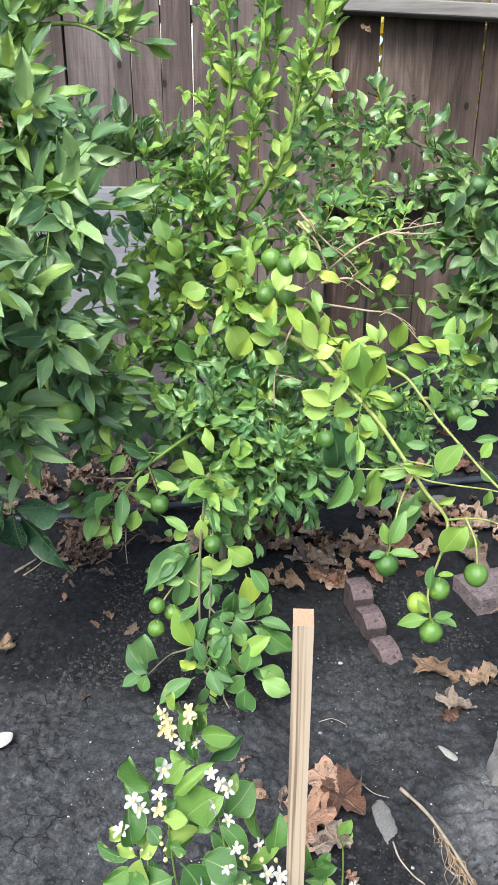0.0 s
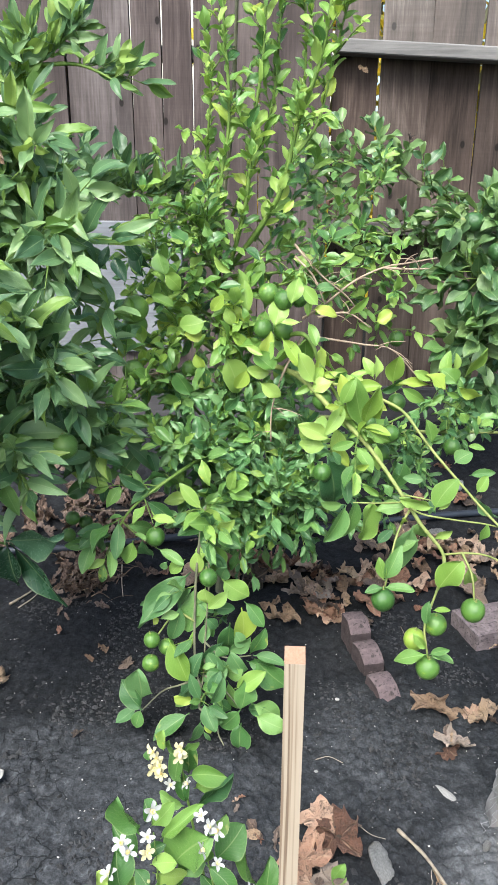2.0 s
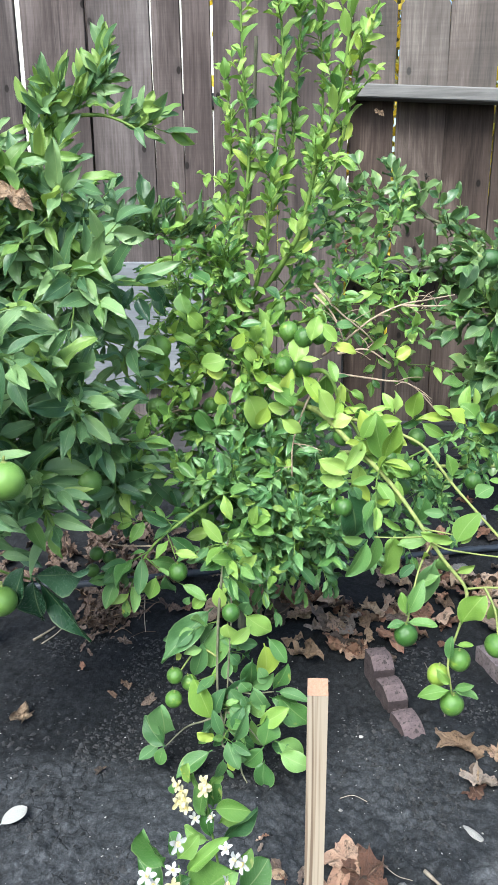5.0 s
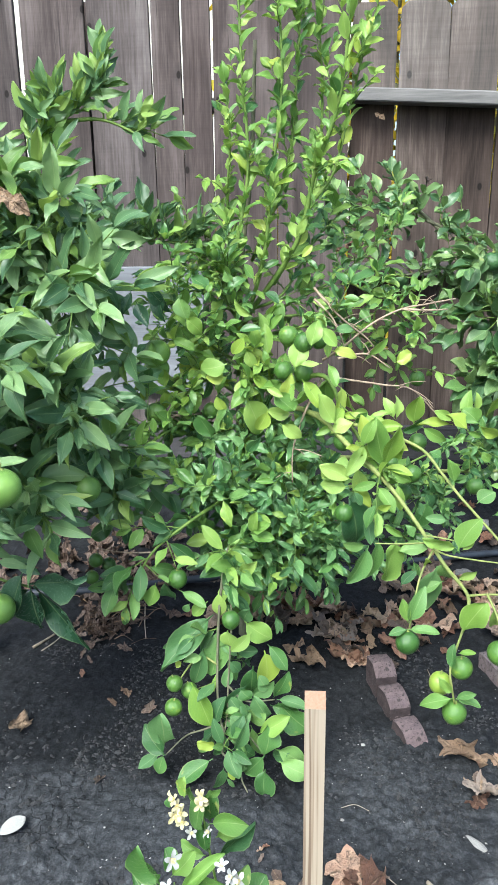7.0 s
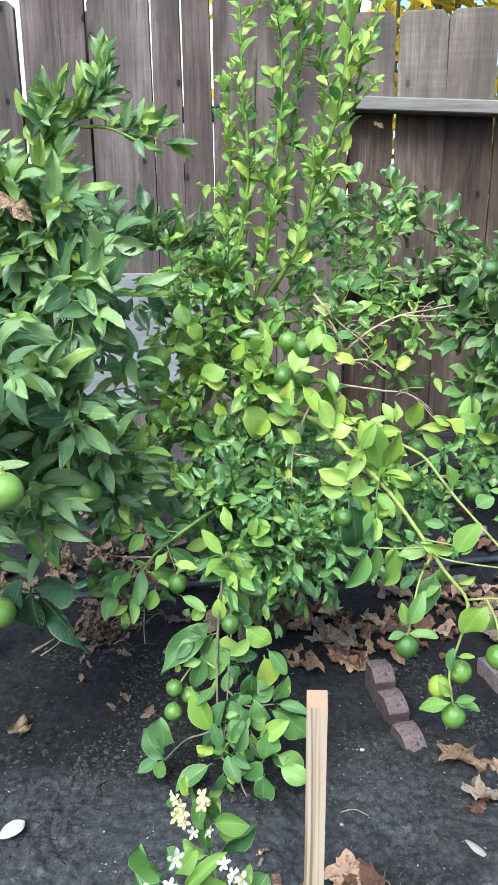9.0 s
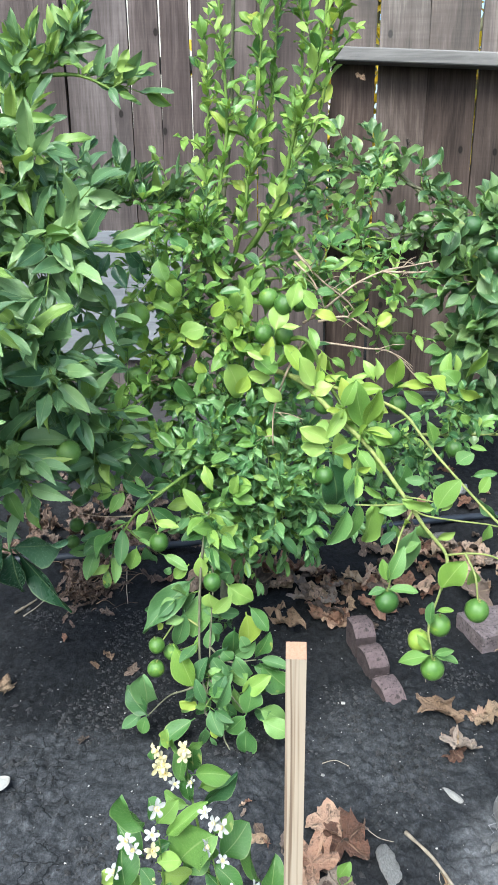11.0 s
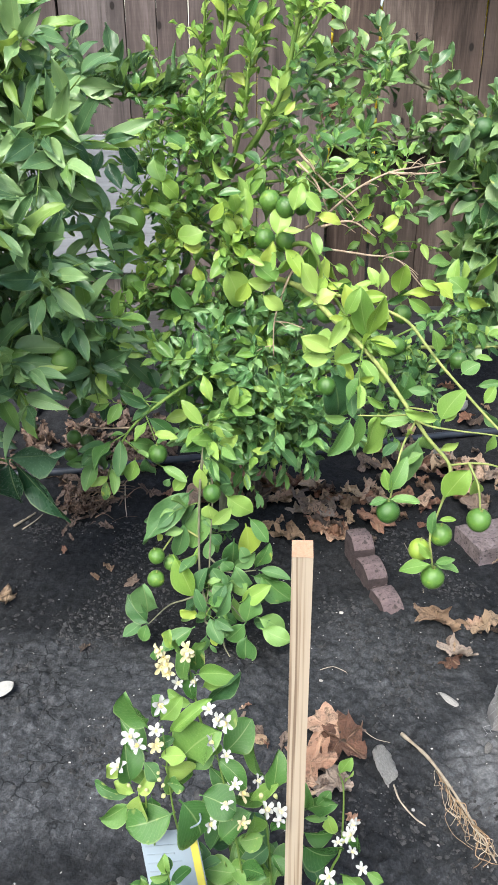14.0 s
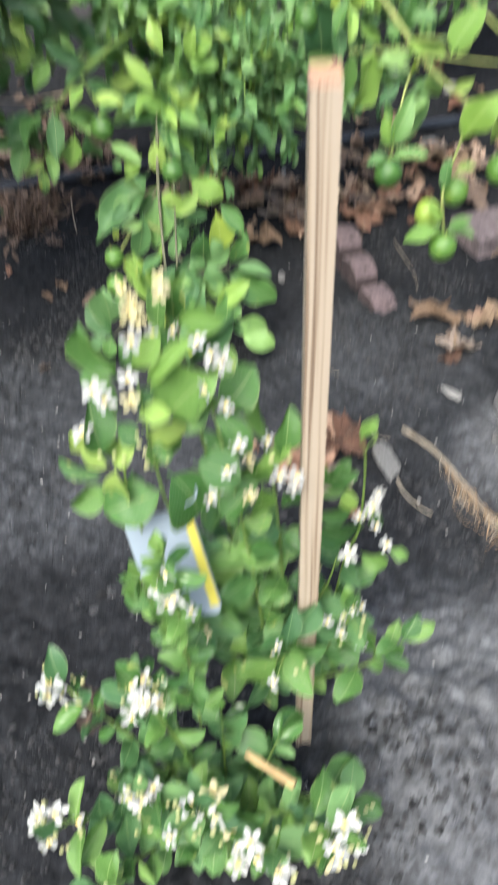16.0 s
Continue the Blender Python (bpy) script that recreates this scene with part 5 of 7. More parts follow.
set_leaves(crown, "deep", [
    (0.507, 1.368, 0.538, 0.543, 1.345, 0.459, 0.3), (0.539, 1.352, 0.518, 0.553, 1.333, 0.472, 0.2), (0.659, 1.257, 0.456, 0.627, 1.231, 0.366, 0.27),
    (0.763, 1.27, 0.51, 0.791, 1.251, 0.472, 0.15), (0.684, 1.315, 0.518, 0.651, 1.308, 0.524, 0.25), (0.534, 1.351, 0.529, 0.519, 1.343, 0.551, 0.25),
    (0.648, 1.362, 0.552, 0.667, 1.357, 0.529, 0.3), (0.641, 1.327, 0.521, 0.63, 1.325, 0.541, 0.3), (0.597, 1.247, 0.42, 0.612, 1.243, 0.451, 0.25),
])
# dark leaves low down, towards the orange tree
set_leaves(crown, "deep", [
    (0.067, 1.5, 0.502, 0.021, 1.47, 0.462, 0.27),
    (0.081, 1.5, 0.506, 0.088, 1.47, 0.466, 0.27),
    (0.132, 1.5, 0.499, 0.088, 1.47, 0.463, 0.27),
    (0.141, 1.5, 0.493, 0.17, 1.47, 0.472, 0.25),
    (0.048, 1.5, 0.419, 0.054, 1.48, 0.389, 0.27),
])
set_leaves(crown, "lime", [
    (-0.003, 1.5, 0.443, 0.009, 1.48, 0.415, 0.3),
    (0.081, 1.5, 0.442, 0.046, 1.47, 0.453, 0.24),
    (0.018, 1.5, 0.416, -0.023, 1.48, 0.408, 0.3),
    (0.031, 1.5, 0.432, 0.041, 1.48, 0.418, 0.3),
])
crown.finish(300, lambda p: p[1] < 1.5)

# ---- orange tree ----
orange_tree = thing("orange_tree", (-0.38, 1.62, ground_height(-0.38, 1.62)), "orange tree with long dark leaves and green unripe fruit", "tree")
grove = Crown(orange_tree, 23)
grove.twig_bark = BARK_GREEN
DARK = [("orange", 8), ("orange_new", 1)]
MIXED = [("orange", 3), ("orange_new", 2)]
branch(orange_tree, [(-0.38, 1.62, -0.03), (-0.37, 1.6, 0.4), (-0.36, 1.58, 0.75), (-0.34, 1.56, 1.1)], 0.026, 0.016, BARK_GREY, "trunk", 12)
for pts, tones, count in (
    ([(-0.36, 1.58, 0.7), (-0.2, 1.5, 0.85), (-0.06, 1.42, 0.92), (0.03, 1.36, 0.93)], DARK, 15),
    ([(-0.36, 1.58, 0.9), (-0.22, 1.5, 1.02), (-0.1, 1.45, 1.08), (-0.02, 1.42, 1.05)], MIXED, 14),
    ([(-0.36, 1.58, 0.6), (-0.2, 1.45, 0.72), (-0.06, 1.35, 0.76), (0.03, 1.3, 0.72)], DARK, 15),
    ([(-0.36, 1.58, 0.5), (-0.22, 1.4, 0.6), (-0.1, 1.28, 0.6), (-0.03, 1.22, 0.54)], DARK, 13),
    ([(-0.36, 1.58, 0.55), (-0.2, 1.52, 0.66), (-0.05, 1.45, 0.68), (0.06, 1.4, 0.62)], DARK, 14),
    ([(-0.36, 1.58, 0.8), (-0.25, 1.42, 0.86), (-0.14, 1.26, 0.88), (-0.08, 1.16, 0.84)], DARK, 13),
    ([(-0.36, 1.58, 0.5), (-0.28, 1.36, 0.5), (-0.22, 1.22, 0.48), (-0.18, 1.14, 0.42)], DARK, 8),
    ([(-0.36, 1.58, 0.6), (-0.25, 1.4, 0.66), (-0.16, 1.2, 0.68), (-0.1, 1.08, 0.62)], DARK, 11),
    ([(-0.36, 1.58, 0.75), (-0.2, 1.5, 0.95), (-0.1, 1.46, 1.0), (0.02, 1.44, 0.97)], DARK, 14),
    ([(-0.36, 1.58, 0.7), (-0.26, 1.3, 0.78), (-0.16, 1.12, 0.76), (-0.1, 1.02, 0.72)], DARK, 10),
    ([(-0.36, 1.58, 0.45), (-0.16, 1.5, 0.58), (-0.02, 1.45, 0.58), (0.06, 1.42, 0.54)], DARK, 12),
    ([(-0.35, 1.57, 1.0), (-0.28, 1.55, 1.1), (-0.22, 1.55, 1.16)], MIXED, 9),
    ([(-0.36, 1.58, 0.85), (-0.3, 1.44, 0.98), (-0.24, 1.36, 1.04)], DARK, 10),
    ([(-0.36, 1.58, 0.65), (-0.16, 1.5, 0.8), (-0.03, 1.45, 0.84), (0.0, 1.44, 0.82)], DARK, 4),
):
    line = branch(orange_tree, pts, 0.008, 0.003, BARK_GREEN, sides=8)
    grove.spray(line, int(count * 1.85), (0.06, 0.15), (0.08, -0.3, 0.05), 0.0022, 0.2, 0.9, gap=0.02, size=0.08, kind="orange", tones=tones, rise=0.0, facing=(0, -0.85, 0.65))
# the sprig that stands up against the fence, and the one behind
for pts, tones, count in (
    ([(-0.22, 1.46, 1.05), (-0.12, 1.5, 1.16), (-0.03, 1.5, 1.22), (0.05, 1.5, 1.28)], MIXED, 17),
    ([(-0.36, 1.58, 0.95), (-0.15, 1.7, 1.0), (0.03, 1.72, 1.0), (0.19, 1.7, 0.99)], DARK, 26),
    ([(-0.03, 1.5, 1.22), (0.05, 1.5, 1.22), (0.12, 1.49, 1.19)], MIXED, 5),
):
    line = branch(orange_tree, pts, 0.0042, 0.002, BARK_GREEN, sides=7)
    grove.spray(line, count, (0.03, 0.08), (0.03, -0.1, 0.7), 0.0018, 0.4, 0.7, gap=0.016, size=0.062, kind="orange", tones=tones, out=0.5, along=0.7, rise=0.55, facing=(0, -0.9, 0.4))
    grove.shoot(line, 0.016, 0.06, "orange", tones, start=0.55, out=0.6, along=0.7, rise=0.3, facing=(0, -0.9, 0.4))
# low twigs with drooping dark leaves near the soil
branch(orange_tree, [(-0.36, 1.5, 0.5), (-0.26, 1.32, 0.46), (-0.14, 1.23, 0.43), (-0.06, 1.205, 0.42)], 0.004, 0.002, BARK_GREEN, sides=7)
oranges = [(-0.003, 1.0, 0.683, 30), (0.03, 1.293, 0.575, 26), (0.12, 1.542, 0.782, 28), (0.113, 1.57, 0.742, 26), (0.12, 1.5, 0.665, 22), (-0.1, 1.16, 0.4, 28), (-0.2, 1.25, 0.7, 28)]
for i, (x, y, z, mm) in enumerate(oranges):
    hang_fruit(orange_tree, "orange", ORANGE, (x, y, z), mm / 1000, i + 50)
branch(orange_tree, [(-0.1, 1.08, 0.62), (-0.06, 1.02, 0.76), (-0.005, 1.0, 0.72)], 0.003, 0.0018, BARK_GREEN, "fruit_stem", 6)
grove.clear(oranges, 0.3)
# the skirt of the crown is open towards the lime tree
grove.leaves = [v for v in grove.leaves if not (v[0][2] < 0.59 - 0.4 * (v[0][1] - 1.2) and v[0][0] > 0.01 - 0.33 * (v[0][1] - 1.2))]
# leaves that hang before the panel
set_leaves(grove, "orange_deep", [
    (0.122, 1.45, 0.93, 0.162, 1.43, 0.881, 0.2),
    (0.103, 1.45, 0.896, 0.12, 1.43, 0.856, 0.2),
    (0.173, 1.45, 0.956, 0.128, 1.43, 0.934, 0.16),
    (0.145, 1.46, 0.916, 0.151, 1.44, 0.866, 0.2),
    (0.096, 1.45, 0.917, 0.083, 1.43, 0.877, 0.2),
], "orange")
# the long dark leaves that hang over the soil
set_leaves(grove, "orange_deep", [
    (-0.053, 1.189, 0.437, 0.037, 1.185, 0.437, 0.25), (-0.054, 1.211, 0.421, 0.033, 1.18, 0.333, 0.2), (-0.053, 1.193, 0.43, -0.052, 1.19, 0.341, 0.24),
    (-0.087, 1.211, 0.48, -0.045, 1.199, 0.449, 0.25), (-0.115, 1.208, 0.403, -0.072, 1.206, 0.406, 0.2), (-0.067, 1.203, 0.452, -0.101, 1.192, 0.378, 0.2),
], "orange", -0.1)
grove.finish(300, lambda p: p[0] > -0.3)

# ---- mandarin tree ----
mandarin_tree = thing("mandarin_tree", (1.32, 2.42, ground_height(1.32, 2.42)), "dark green mandarin tree close to the fence", "tree")
thicket = Crown(mandarin_tree, 37)
branch(mandarin_tree, [(1.32, 2.42, -0.03), (1.31, 2.42, 0.4), (1.28, 2.42, 0.8), (1.25, 2.42, 1.05)], 0.024, 0.012, BARK_GREY, "trunk", 12)
for pts, count, leaf in (
    ([(1.3, 2.42, 0.7), (1.1, 2.4, 0.84), (0.95, 2.4, 0.93), (0.84, 2.42, 1.0), (0.7, 2.44, 1.05), (0.58, 2.46, 1.07), (0.48, 2.46, 1.1)], 17, 0.062),
    ([(1.3, 2.42, 0.75), (1.14, 2.34, 0.86), (1.02, 2.3, 0.9), (0.92, 2.28, 0.91)], 16, 0.085),
    ([(1.3, 2.42, 0.6), (1.14, 2.32, 0.72), (1.0, 2.25, 0.76), (0.88, 2.22, 0.76)], 18, 0.09),
    ([(1.3, 2.42, 0.5), (1.16, 2.3, 0.58), (1.02, 2.25, 0.6), (0.93, 2.22, 0.58)], 14, 0.09),
    ([(1.3, 2.42, 0.6), (1.14, 2.36, 0.66), (1.04, 2.3, 0.62), (0.98, 2.28, 0.56)], 8, 0.08),
    ([(0.84, 2.42, 0.98), (0.76, 2.44, 1.05), (0.71, 2.44, 1.1), (0.67, 2.44, 1.13)], 5, 0.062),
    ([(0.95, 2.4, 0.93), (0.85, 2.36, 0.9), (0.75, 2.34, 0.88), (0.68, 2.34, 0.87)], 12, 0.062),
    ([(0.72, 2.44, 1.04), (0.62, 2.46, 0.99), (0.55, 2.46, 0.98)], 5, 0.06),
):
    line = branch(mandarin_tree, pts, 0.007, 0.0025, BARK_GREY, sides=7)
    thicket.spray(line, int(count * 1.4), (0.05, 0.12), (-0.1, -0.3, 0.25), 0.0022, 0.25, 0.8, gap=0.024, size=leaf, kind="mandarin", tones=[("mandarin", 8), ("lime", 1)], rise=0.15, facing=(0, -0.6, 0.8))
# low bough by the foot of the fence
line = branch(mandarin_tree, [(1.31, 2.42, 0.4), (1.121, 2.380, 0.489), (1.054, 2.360, 0.441), (1.012, 2.340, 0.393)], 0.006, 0.002, BARK_GREY, sides=7)
thicket.spray(line, 16, (0.05, 0.11), (-0.1, -0.3, 0.0), 0.002, 0.2, 0.9, gap=0.024, size=0.085, kind="mandarin", tones=[("mandarin", 3), ("deep", 4)], rise=0.0, facing=(0, -0.6, 0.8))
mandarins = [(0.7, 2.38, 0.855, 27), (0.92, 2.26, 0.735, 27), (0.94, 2.26, 0.915, 30), (0.5, 2.48, 1.0, 27), (0.66, 2.4, 0.82, 24), (1.0, 2.2, 0.84, 28)]
for i, (x, y, z, mm) in enumerate(mandarins):
    hang_fruit(mandarin_tree, "mandarin", MANDARIN, (x, y, z), mm / 1000, i + 80)
thicket.clear(mandarins, 0.12)
thicket.finish(300, lambda p: p[0] < 1.15)

# ---- timber stake ----
def build_stake():
    ob = thing("wooden_stake", (0.4405, 0.522, 0.0), "new square pine stake driven into the soil", "stake")
    bm = box_bm(-0.0081, 0.0081, -0.008, 0.008, -0.06, 0.692, 0)
    for v in bm.verts:
        if v.co.z > 0.68:
            v.co.z += 0.3 * v.co.y
    st = part("shaft", bm, WOOD_STAKE, None)
    st.parent = ob
    cap = bmesh.new()
    bmesh.ops.create_grid(cap, x_segments=4, y_segments=4, size=0.0081)
    for v in cap.verts:
        v.co.z = 0.6924 + 0.3 * v.co.y + 0.0002 * noise.noise(v.co * 300)
    end = part("end_grain", cap, speckle_material("sawn_end_grain", (0.27, 0.14, 0.082), (0.38, 0.235, 0.155), 300, 0.8), None, "freshly sawn orange end grain")
    end.parent = ob
    ob.matrix_world = Matrix.Translation((0.4405, 0.522, 0.0))


build_stake()


# ---- young flowering citrus ----
def petal_piece(a, length, width, lift):
    verts, faces = [], []
    for j, (s, w) in enumerate(((0.0, 0.35), (0.3, 0.8), (0.65, 1.0), (0.9, 0.65), (1.0, 0.15))):
        for e in (-1, 0, 1):
            x, y, z = s * length, e * w * width / 2, lift * length * math.sin(s * 2.4) * 0.5 + abs(e) * 0.0008
            verts.append((x * math.cos(a) - y * math.sin(a), x * math.sin(a) + y * math.cos(a), z))
    for j in range(4):
        for i in range(2):
            k = j * 3 + i
            faces.append((k, k + 1, k + 4, k + 3))
    return np.array(verts), faces


def flower_meshes(seed, petal):
    rng = random.Random(seed)
    petals = join([petal_piece(2 * math.pi * k / 5 + rng.uniform(-0.15, 0.15), 0.0095 * rng.uniform(0.85, 1.1), 0.0052, rng.uniform(0.1, 1.5)) for k in range(5)])
    fil = []
    for k in range(9):
        a = 2 * math.pi * k / 9
        fil.append(tube([(0, 0, 0), (0.0012 * math.cos(a), 0.0012 * math.sin(a), 0.003), (0.002 * math.cos(a), 0.002 * math.sin(a), 0.0055)], 0.0006, 0.0007, 4))
    return mesh_of("flower", *petals, mats=[petal]), mesh_of("stamen_tuft", *join(fil), mats=[STAMEN])


FLOWERS = [flower_meshes(s, WHITE_PETAL if s < 4 else CREAM_PETAL) for s in range(6)]


def bud_mesh():
    verts, faces = tube(glide([(0, 0, 0), (0, 0, 0.003), (0, 0, 0.006), (0, 0, 0.0075)], 2), 1, 1, 7)
    prof = [0.0009, 0.0016, 0.0024, 0.0027, 0.0026, 0.0018, 0.0006]
    out = []
    for i, v in enumerate(verts):
        r = prof[min(i // 7, 6)]
        out.append((v[0] * r, v[1] * r, v[2]))
    return mesh_of("bud", out, faces, mats=[BUD])


BUD_MESH = bud_mesh()


def bloom(owner, at, rng, fading=False, big=1.0):
    me, st = FLOWERS[rng.randrange(4, 6) if fading or rng.random() < 0.12 else rng.randrange(4)]
    ob = new("flower", me)
    ob.parent = owner
    z = (Vector((0, -0.6, 0.8)) + Vector((rng.uniform(-1.0, 1.0), rng.uniform(-0.6, 0.6), rng.uniform(-0.5, 0.4)))).normalized()
    turn = z.to_track_quat("Z", "Y")
    size = big * rng.uniform(0.62, 0.95)
    ob.matrix_basis = owner.matrix_world.inverted() @ Matrix.LocRotScale(at, turn, (size, size, size))
    s = new("stamen_tuft", st)
    s.parent = ob


def bud(owner, at, rng):
    ob = new("bud", BUD_MESH)
    ob.parent = owner
    turn = Vector((rng.uniform(-0.6, 0.6), rng.uniform(-0.8, 0.2), 0.8)).normalized().to_track_quat("Z", "Y")
    size = rng.uniform(0.55, 0.85)
    ob.matrix_basis = owner.matrix_world.inverted() @ Matrix.LocRotScale(at, turn, (size, size, size))


def young_citrus(base, label, stems, seed, leaf, gap, sprigs=(), tight=0.022, dress=None, tones=(("young", 6), ("fresh", 1)), big=1.0):
    """stems: lists of points; each carries leaves, and blossom at its tip."""
    owner = thing("flowering_citrus", base, label, "shrub")
    c = Crown(owner, seed)
    rng = random.Random(seed)
    for pts, flowers in stems:
        line = branch(owner, pts, 0.0018, 0.0006, BARK_GREEN, "stem", 7)
        c.shoot(line, gap, leaf, "round", tones, start=0.22, out=0.9, along=0.45, rise=0.12, facing=(0, -0.6, 1.0))
        end = line[-1]
        for k in range(flowers):
            at = end + np.array((rng.uniform(-tight, tight), rng.uniform(-tight * 1.3, tight * 0.5), rng.uniform(-tight, tight * 0.8)))
            c.twigs.append(tube(glide([end - (0, 0, 0.01), (end + at) / 2, at], 3), 0.0007, 0.0006, 4))
            bloom(owner, at, rng, big=big)
        for k in range(flowers * 2):
            bud(owner, end + np.array((rng.uniform(-0.02, 0.02), rng.uniform(-0.025, 0.01), rng.uniform(-0.02, 0.018))), rng)
    # the hanging tag keeps a hollow free in the leaves
    c.leaves = [v for v in c.leaves if not (0.29 < v[0][0] < 0.375 and v[0][1] < 0.505 and 0.28 < v[0][2] < 0.425)]
    if dress:
        dress(owner, c, rng)
    for pts, gap in sprigs:
        line = branch(owner, pts, 0.001, 0.0006, BARK_GREEN, "sprig", 6)
        c.shoot(line, gap, 0.022, "round", [("young", 1)], start=0.15, out=0.9, along=0.4, rise=0.2, facing=(0, -0.7, 0.8))
    c.finish(300, lambda p: True)
    return owner


def dress_bush(owner, bush, rng):
    """The crown of the bush: its large leaves one by one, open and fading blossom, buds, and the tall thin shoot."""
    bush.leaves = [v for v in bush.leaves if v[0][2] < (0.34 if v[0][0] < 0.455 else 0.25)]
    set_leaves(bush, "fresh", [
        (0.345, 0.587, 0.508, 0.375, 0.584, 0.519, 0.25), (0.349, 0.597, 0.483, 0.377, 0.591, 0.501, 0.2), (0.325, 0.576, 0.547, 0.326, 0.572, 0.567, 0.3),
        (0.332, 0.508, 0.515, 0.358, 0.499, 0.547, 0.15), (0.324, 0.508, 0.528, 0.342, 0.504, 0.546, 0.2), (0.324, 0.5, 0.495, 0.342, 0.497, 0.503, 0.3),
        (0.325, 0.504, 0.482, 0.348, 0.501, 0.469, 0.33), (0.288, 0.504, 0.466, 0.277, 0.5, 0.477, 0.4), (0.302, 0.493, 0.46, 0.287, 0.489, 0.471, 0.25),
        (0.303, 0.503, 0.449, 0.302, 0.494, 0.414, 0.3), (0.322, 0.495, 0.485, 0.308, 0.486, 0.472, 0.3),
        (0.399, 0.526, 0.415, 0.418, 0.522, 0.44, 0.15),
    ], "round")
    set_leaves(bush, "fresh", [
        (0.403, 0.525, 0.402, 0.41, 0.524, 0.365, 0.27), (0.383, 0.546, 0.289, 0.379, 0.544, 0.303, 0.4), (0.485, 0.577, 0.398, 0.492, 0.575, 0.416, 0.26),
        (0.49, 0.58, 0.383, 0.496, 0.578, 0.397, 0.26), (0.484, 0.571, 0.319, 0.473, 0.567, 0.335, 0.35), (0.489, 0.564, 0.323, 0.499, 0.561, 0.329, 0.3),
    ], "round")
    set_leaves(bush, "deep", [(0.35, 0.583, 0.472, 0.381, 0.577, 0.512, 0.15)], "round")
    set_leaves(bush, "young", [
        (0.345, 0.597, 0.502, 0.342, 0.592, 0.534, 0.3), (0.334, 0.58, 0.505, 0.334, 0.576, 0.534, 0.3),
        (0.334, 0.584, 0.535, 0.329, 0.582, 0.552, 0.2), (0.342, 0.592, 0.532, 0.352, 0.587, 0.547, 0.2), (0.343, 0.573, 0.486, 0.321, 0.569, 0.492, 0.25),
        (0.344, 0.58, 0.483, 0.335, 0.573, 0.507, 0.25), (0.307, 0.592, 0.519, 0.307, 0.591, 0.529, 0.4), (0.317, 0.499, 0.529, 0.299, 0.497, 0.562, 0.28),
        (0.325, 0.517, 0.525, 0.317, 0.515, 0.539, 0.4), (0.341, 0.511, 0.483, 0.364, 0.509, 0.523, 0.4), (0.312, 0.511, 0.489, 0.291, 0.508, 0.513, 0.28),
        (0.318, 0.506, 0.501, 0.334, 0.504, 0.509, 0.3),
    ], "round")
    set_leaves(bush, "young", [
        (0.34, 0.511, 0.48, 0.353, 0.508, 0.475, 0.3), (0.299, 0.494, 0.469, 0.294, 0.491, 0.503, 0.3), (0.292, 0.514, 0.432, 0.261, 0.508, 0.434, 0.16),
        (0.312, 0.51, 0.439, 0.315, 0.503, 0.417, 0.25), (0.334, 0.505, 0.424, 0.294, 0.487, 0.416, 0.3), (0.338, 0.502, 0.443, 0.368, 0.496, 0.414, 0.42),
        (0.291, 0.513, 0.423, 0.272, 0.511, 0.404, 0.35), (0.328, 0.5, 0.465, 0.342, 0.496, 0.47, 0.4), (0.363, 0.513, 0.476, 0.381, 0.508, 0.451, 0.25),
        (0.37, 0.505, 0.492, 0.401, 0.494, 0.479, 0.22), (0.376, 0.523, 0.478, 0.4, 0.521, 0.503, 0.3), (0.373, 0.511, 0.517, 0.385, 0.507, 0.533, 0.3),
        (0.368, 0.509, 0.508, 0.374, 0.507, 0.491, 0.35),
    ], "round")
    set_leaves(bush, "young", [
        (0.357, 0.498, 0.455, 0.386, 0.492, 0.452, 0.4), (0.361, 0.516, 0.429, 0.378, 0.515, 0.409, 0.35), (0.373, 0.505, 0.389, 0.39, 0.498, 0.419, 0.35),
        (0.338, 0.512, 0.37, 0.353, 0.509, 0.378, 0.5), (0.311, 0.494, 0.497, 0.325, 0.488, 0.487, 0.35), (0.308, 0.516, 0.446, 0.295, 0.51, 0.464, 0.35),
        (0.327, 0.51, 0.469, 0.341, 0.509, 0.444, 0.35), (0.348, 0.513, 0.466, 0.359, 0.511, 0.491, 0.3), (0.283, 0.51, 0.317, 0.296, 0.509, 0.315, 0.3),
        (0.413, 0.53, 0.443, 0.396, 0.52, 0.479, 0.25), (0.42, 0.527, 0.428, 0.424, 0.52, 0.463, 0.22), (0.395, 0.533, 0.423, 0.385, 0.532, 0.431, 0.3),
        (0.412, 0.538, 0.424, 0.385, 0.537, 0.39, 0.35),
    ], "round")
    set_leaves(bush, "young", [
        (0.413, 0.537, 0.357, 0.394, 0.531, 0.352, 0.4), (0.41, 0.544, 0.324, 0.39, 0.542, 0.288, 0.35), (0.384, 0.533, 0.348, 0.399, 0.531, 0.332, 0.4),
        (0.372, 0.537, 0.363, 0.386, 0.534, 0.356, 0.4), (0.419, 0.524, 0.35, 0.43, 0.518, 0.336, 0.3), (0.419, 0.527, 0.376, 0.429, 0.523, 0.396, 0.3),
        (0.45, 0.575, 0.348, 0.456, 0.568, 0.377, 0.3), (0.452, 0.576, 0.347, 0.477, 0.57, 0.369, 0.22), (0.462, 0.569, 0.362, 0.476, 0.566, 0.375, 0.25),
        (0.45, 0.569, 0.343, 0.47, 0.564, 0.351, 0.15), (0.449, 0.575, 0.317, 0.484, 0.574, 0.299, 0.3), (0.449, 0.569, 0.307, 0.482, 0.562, 0.274, 0.4),
        (0.453, 0.581, 0.38, 0.449, 0.58, 0.369, 0.3),
    ], "round")
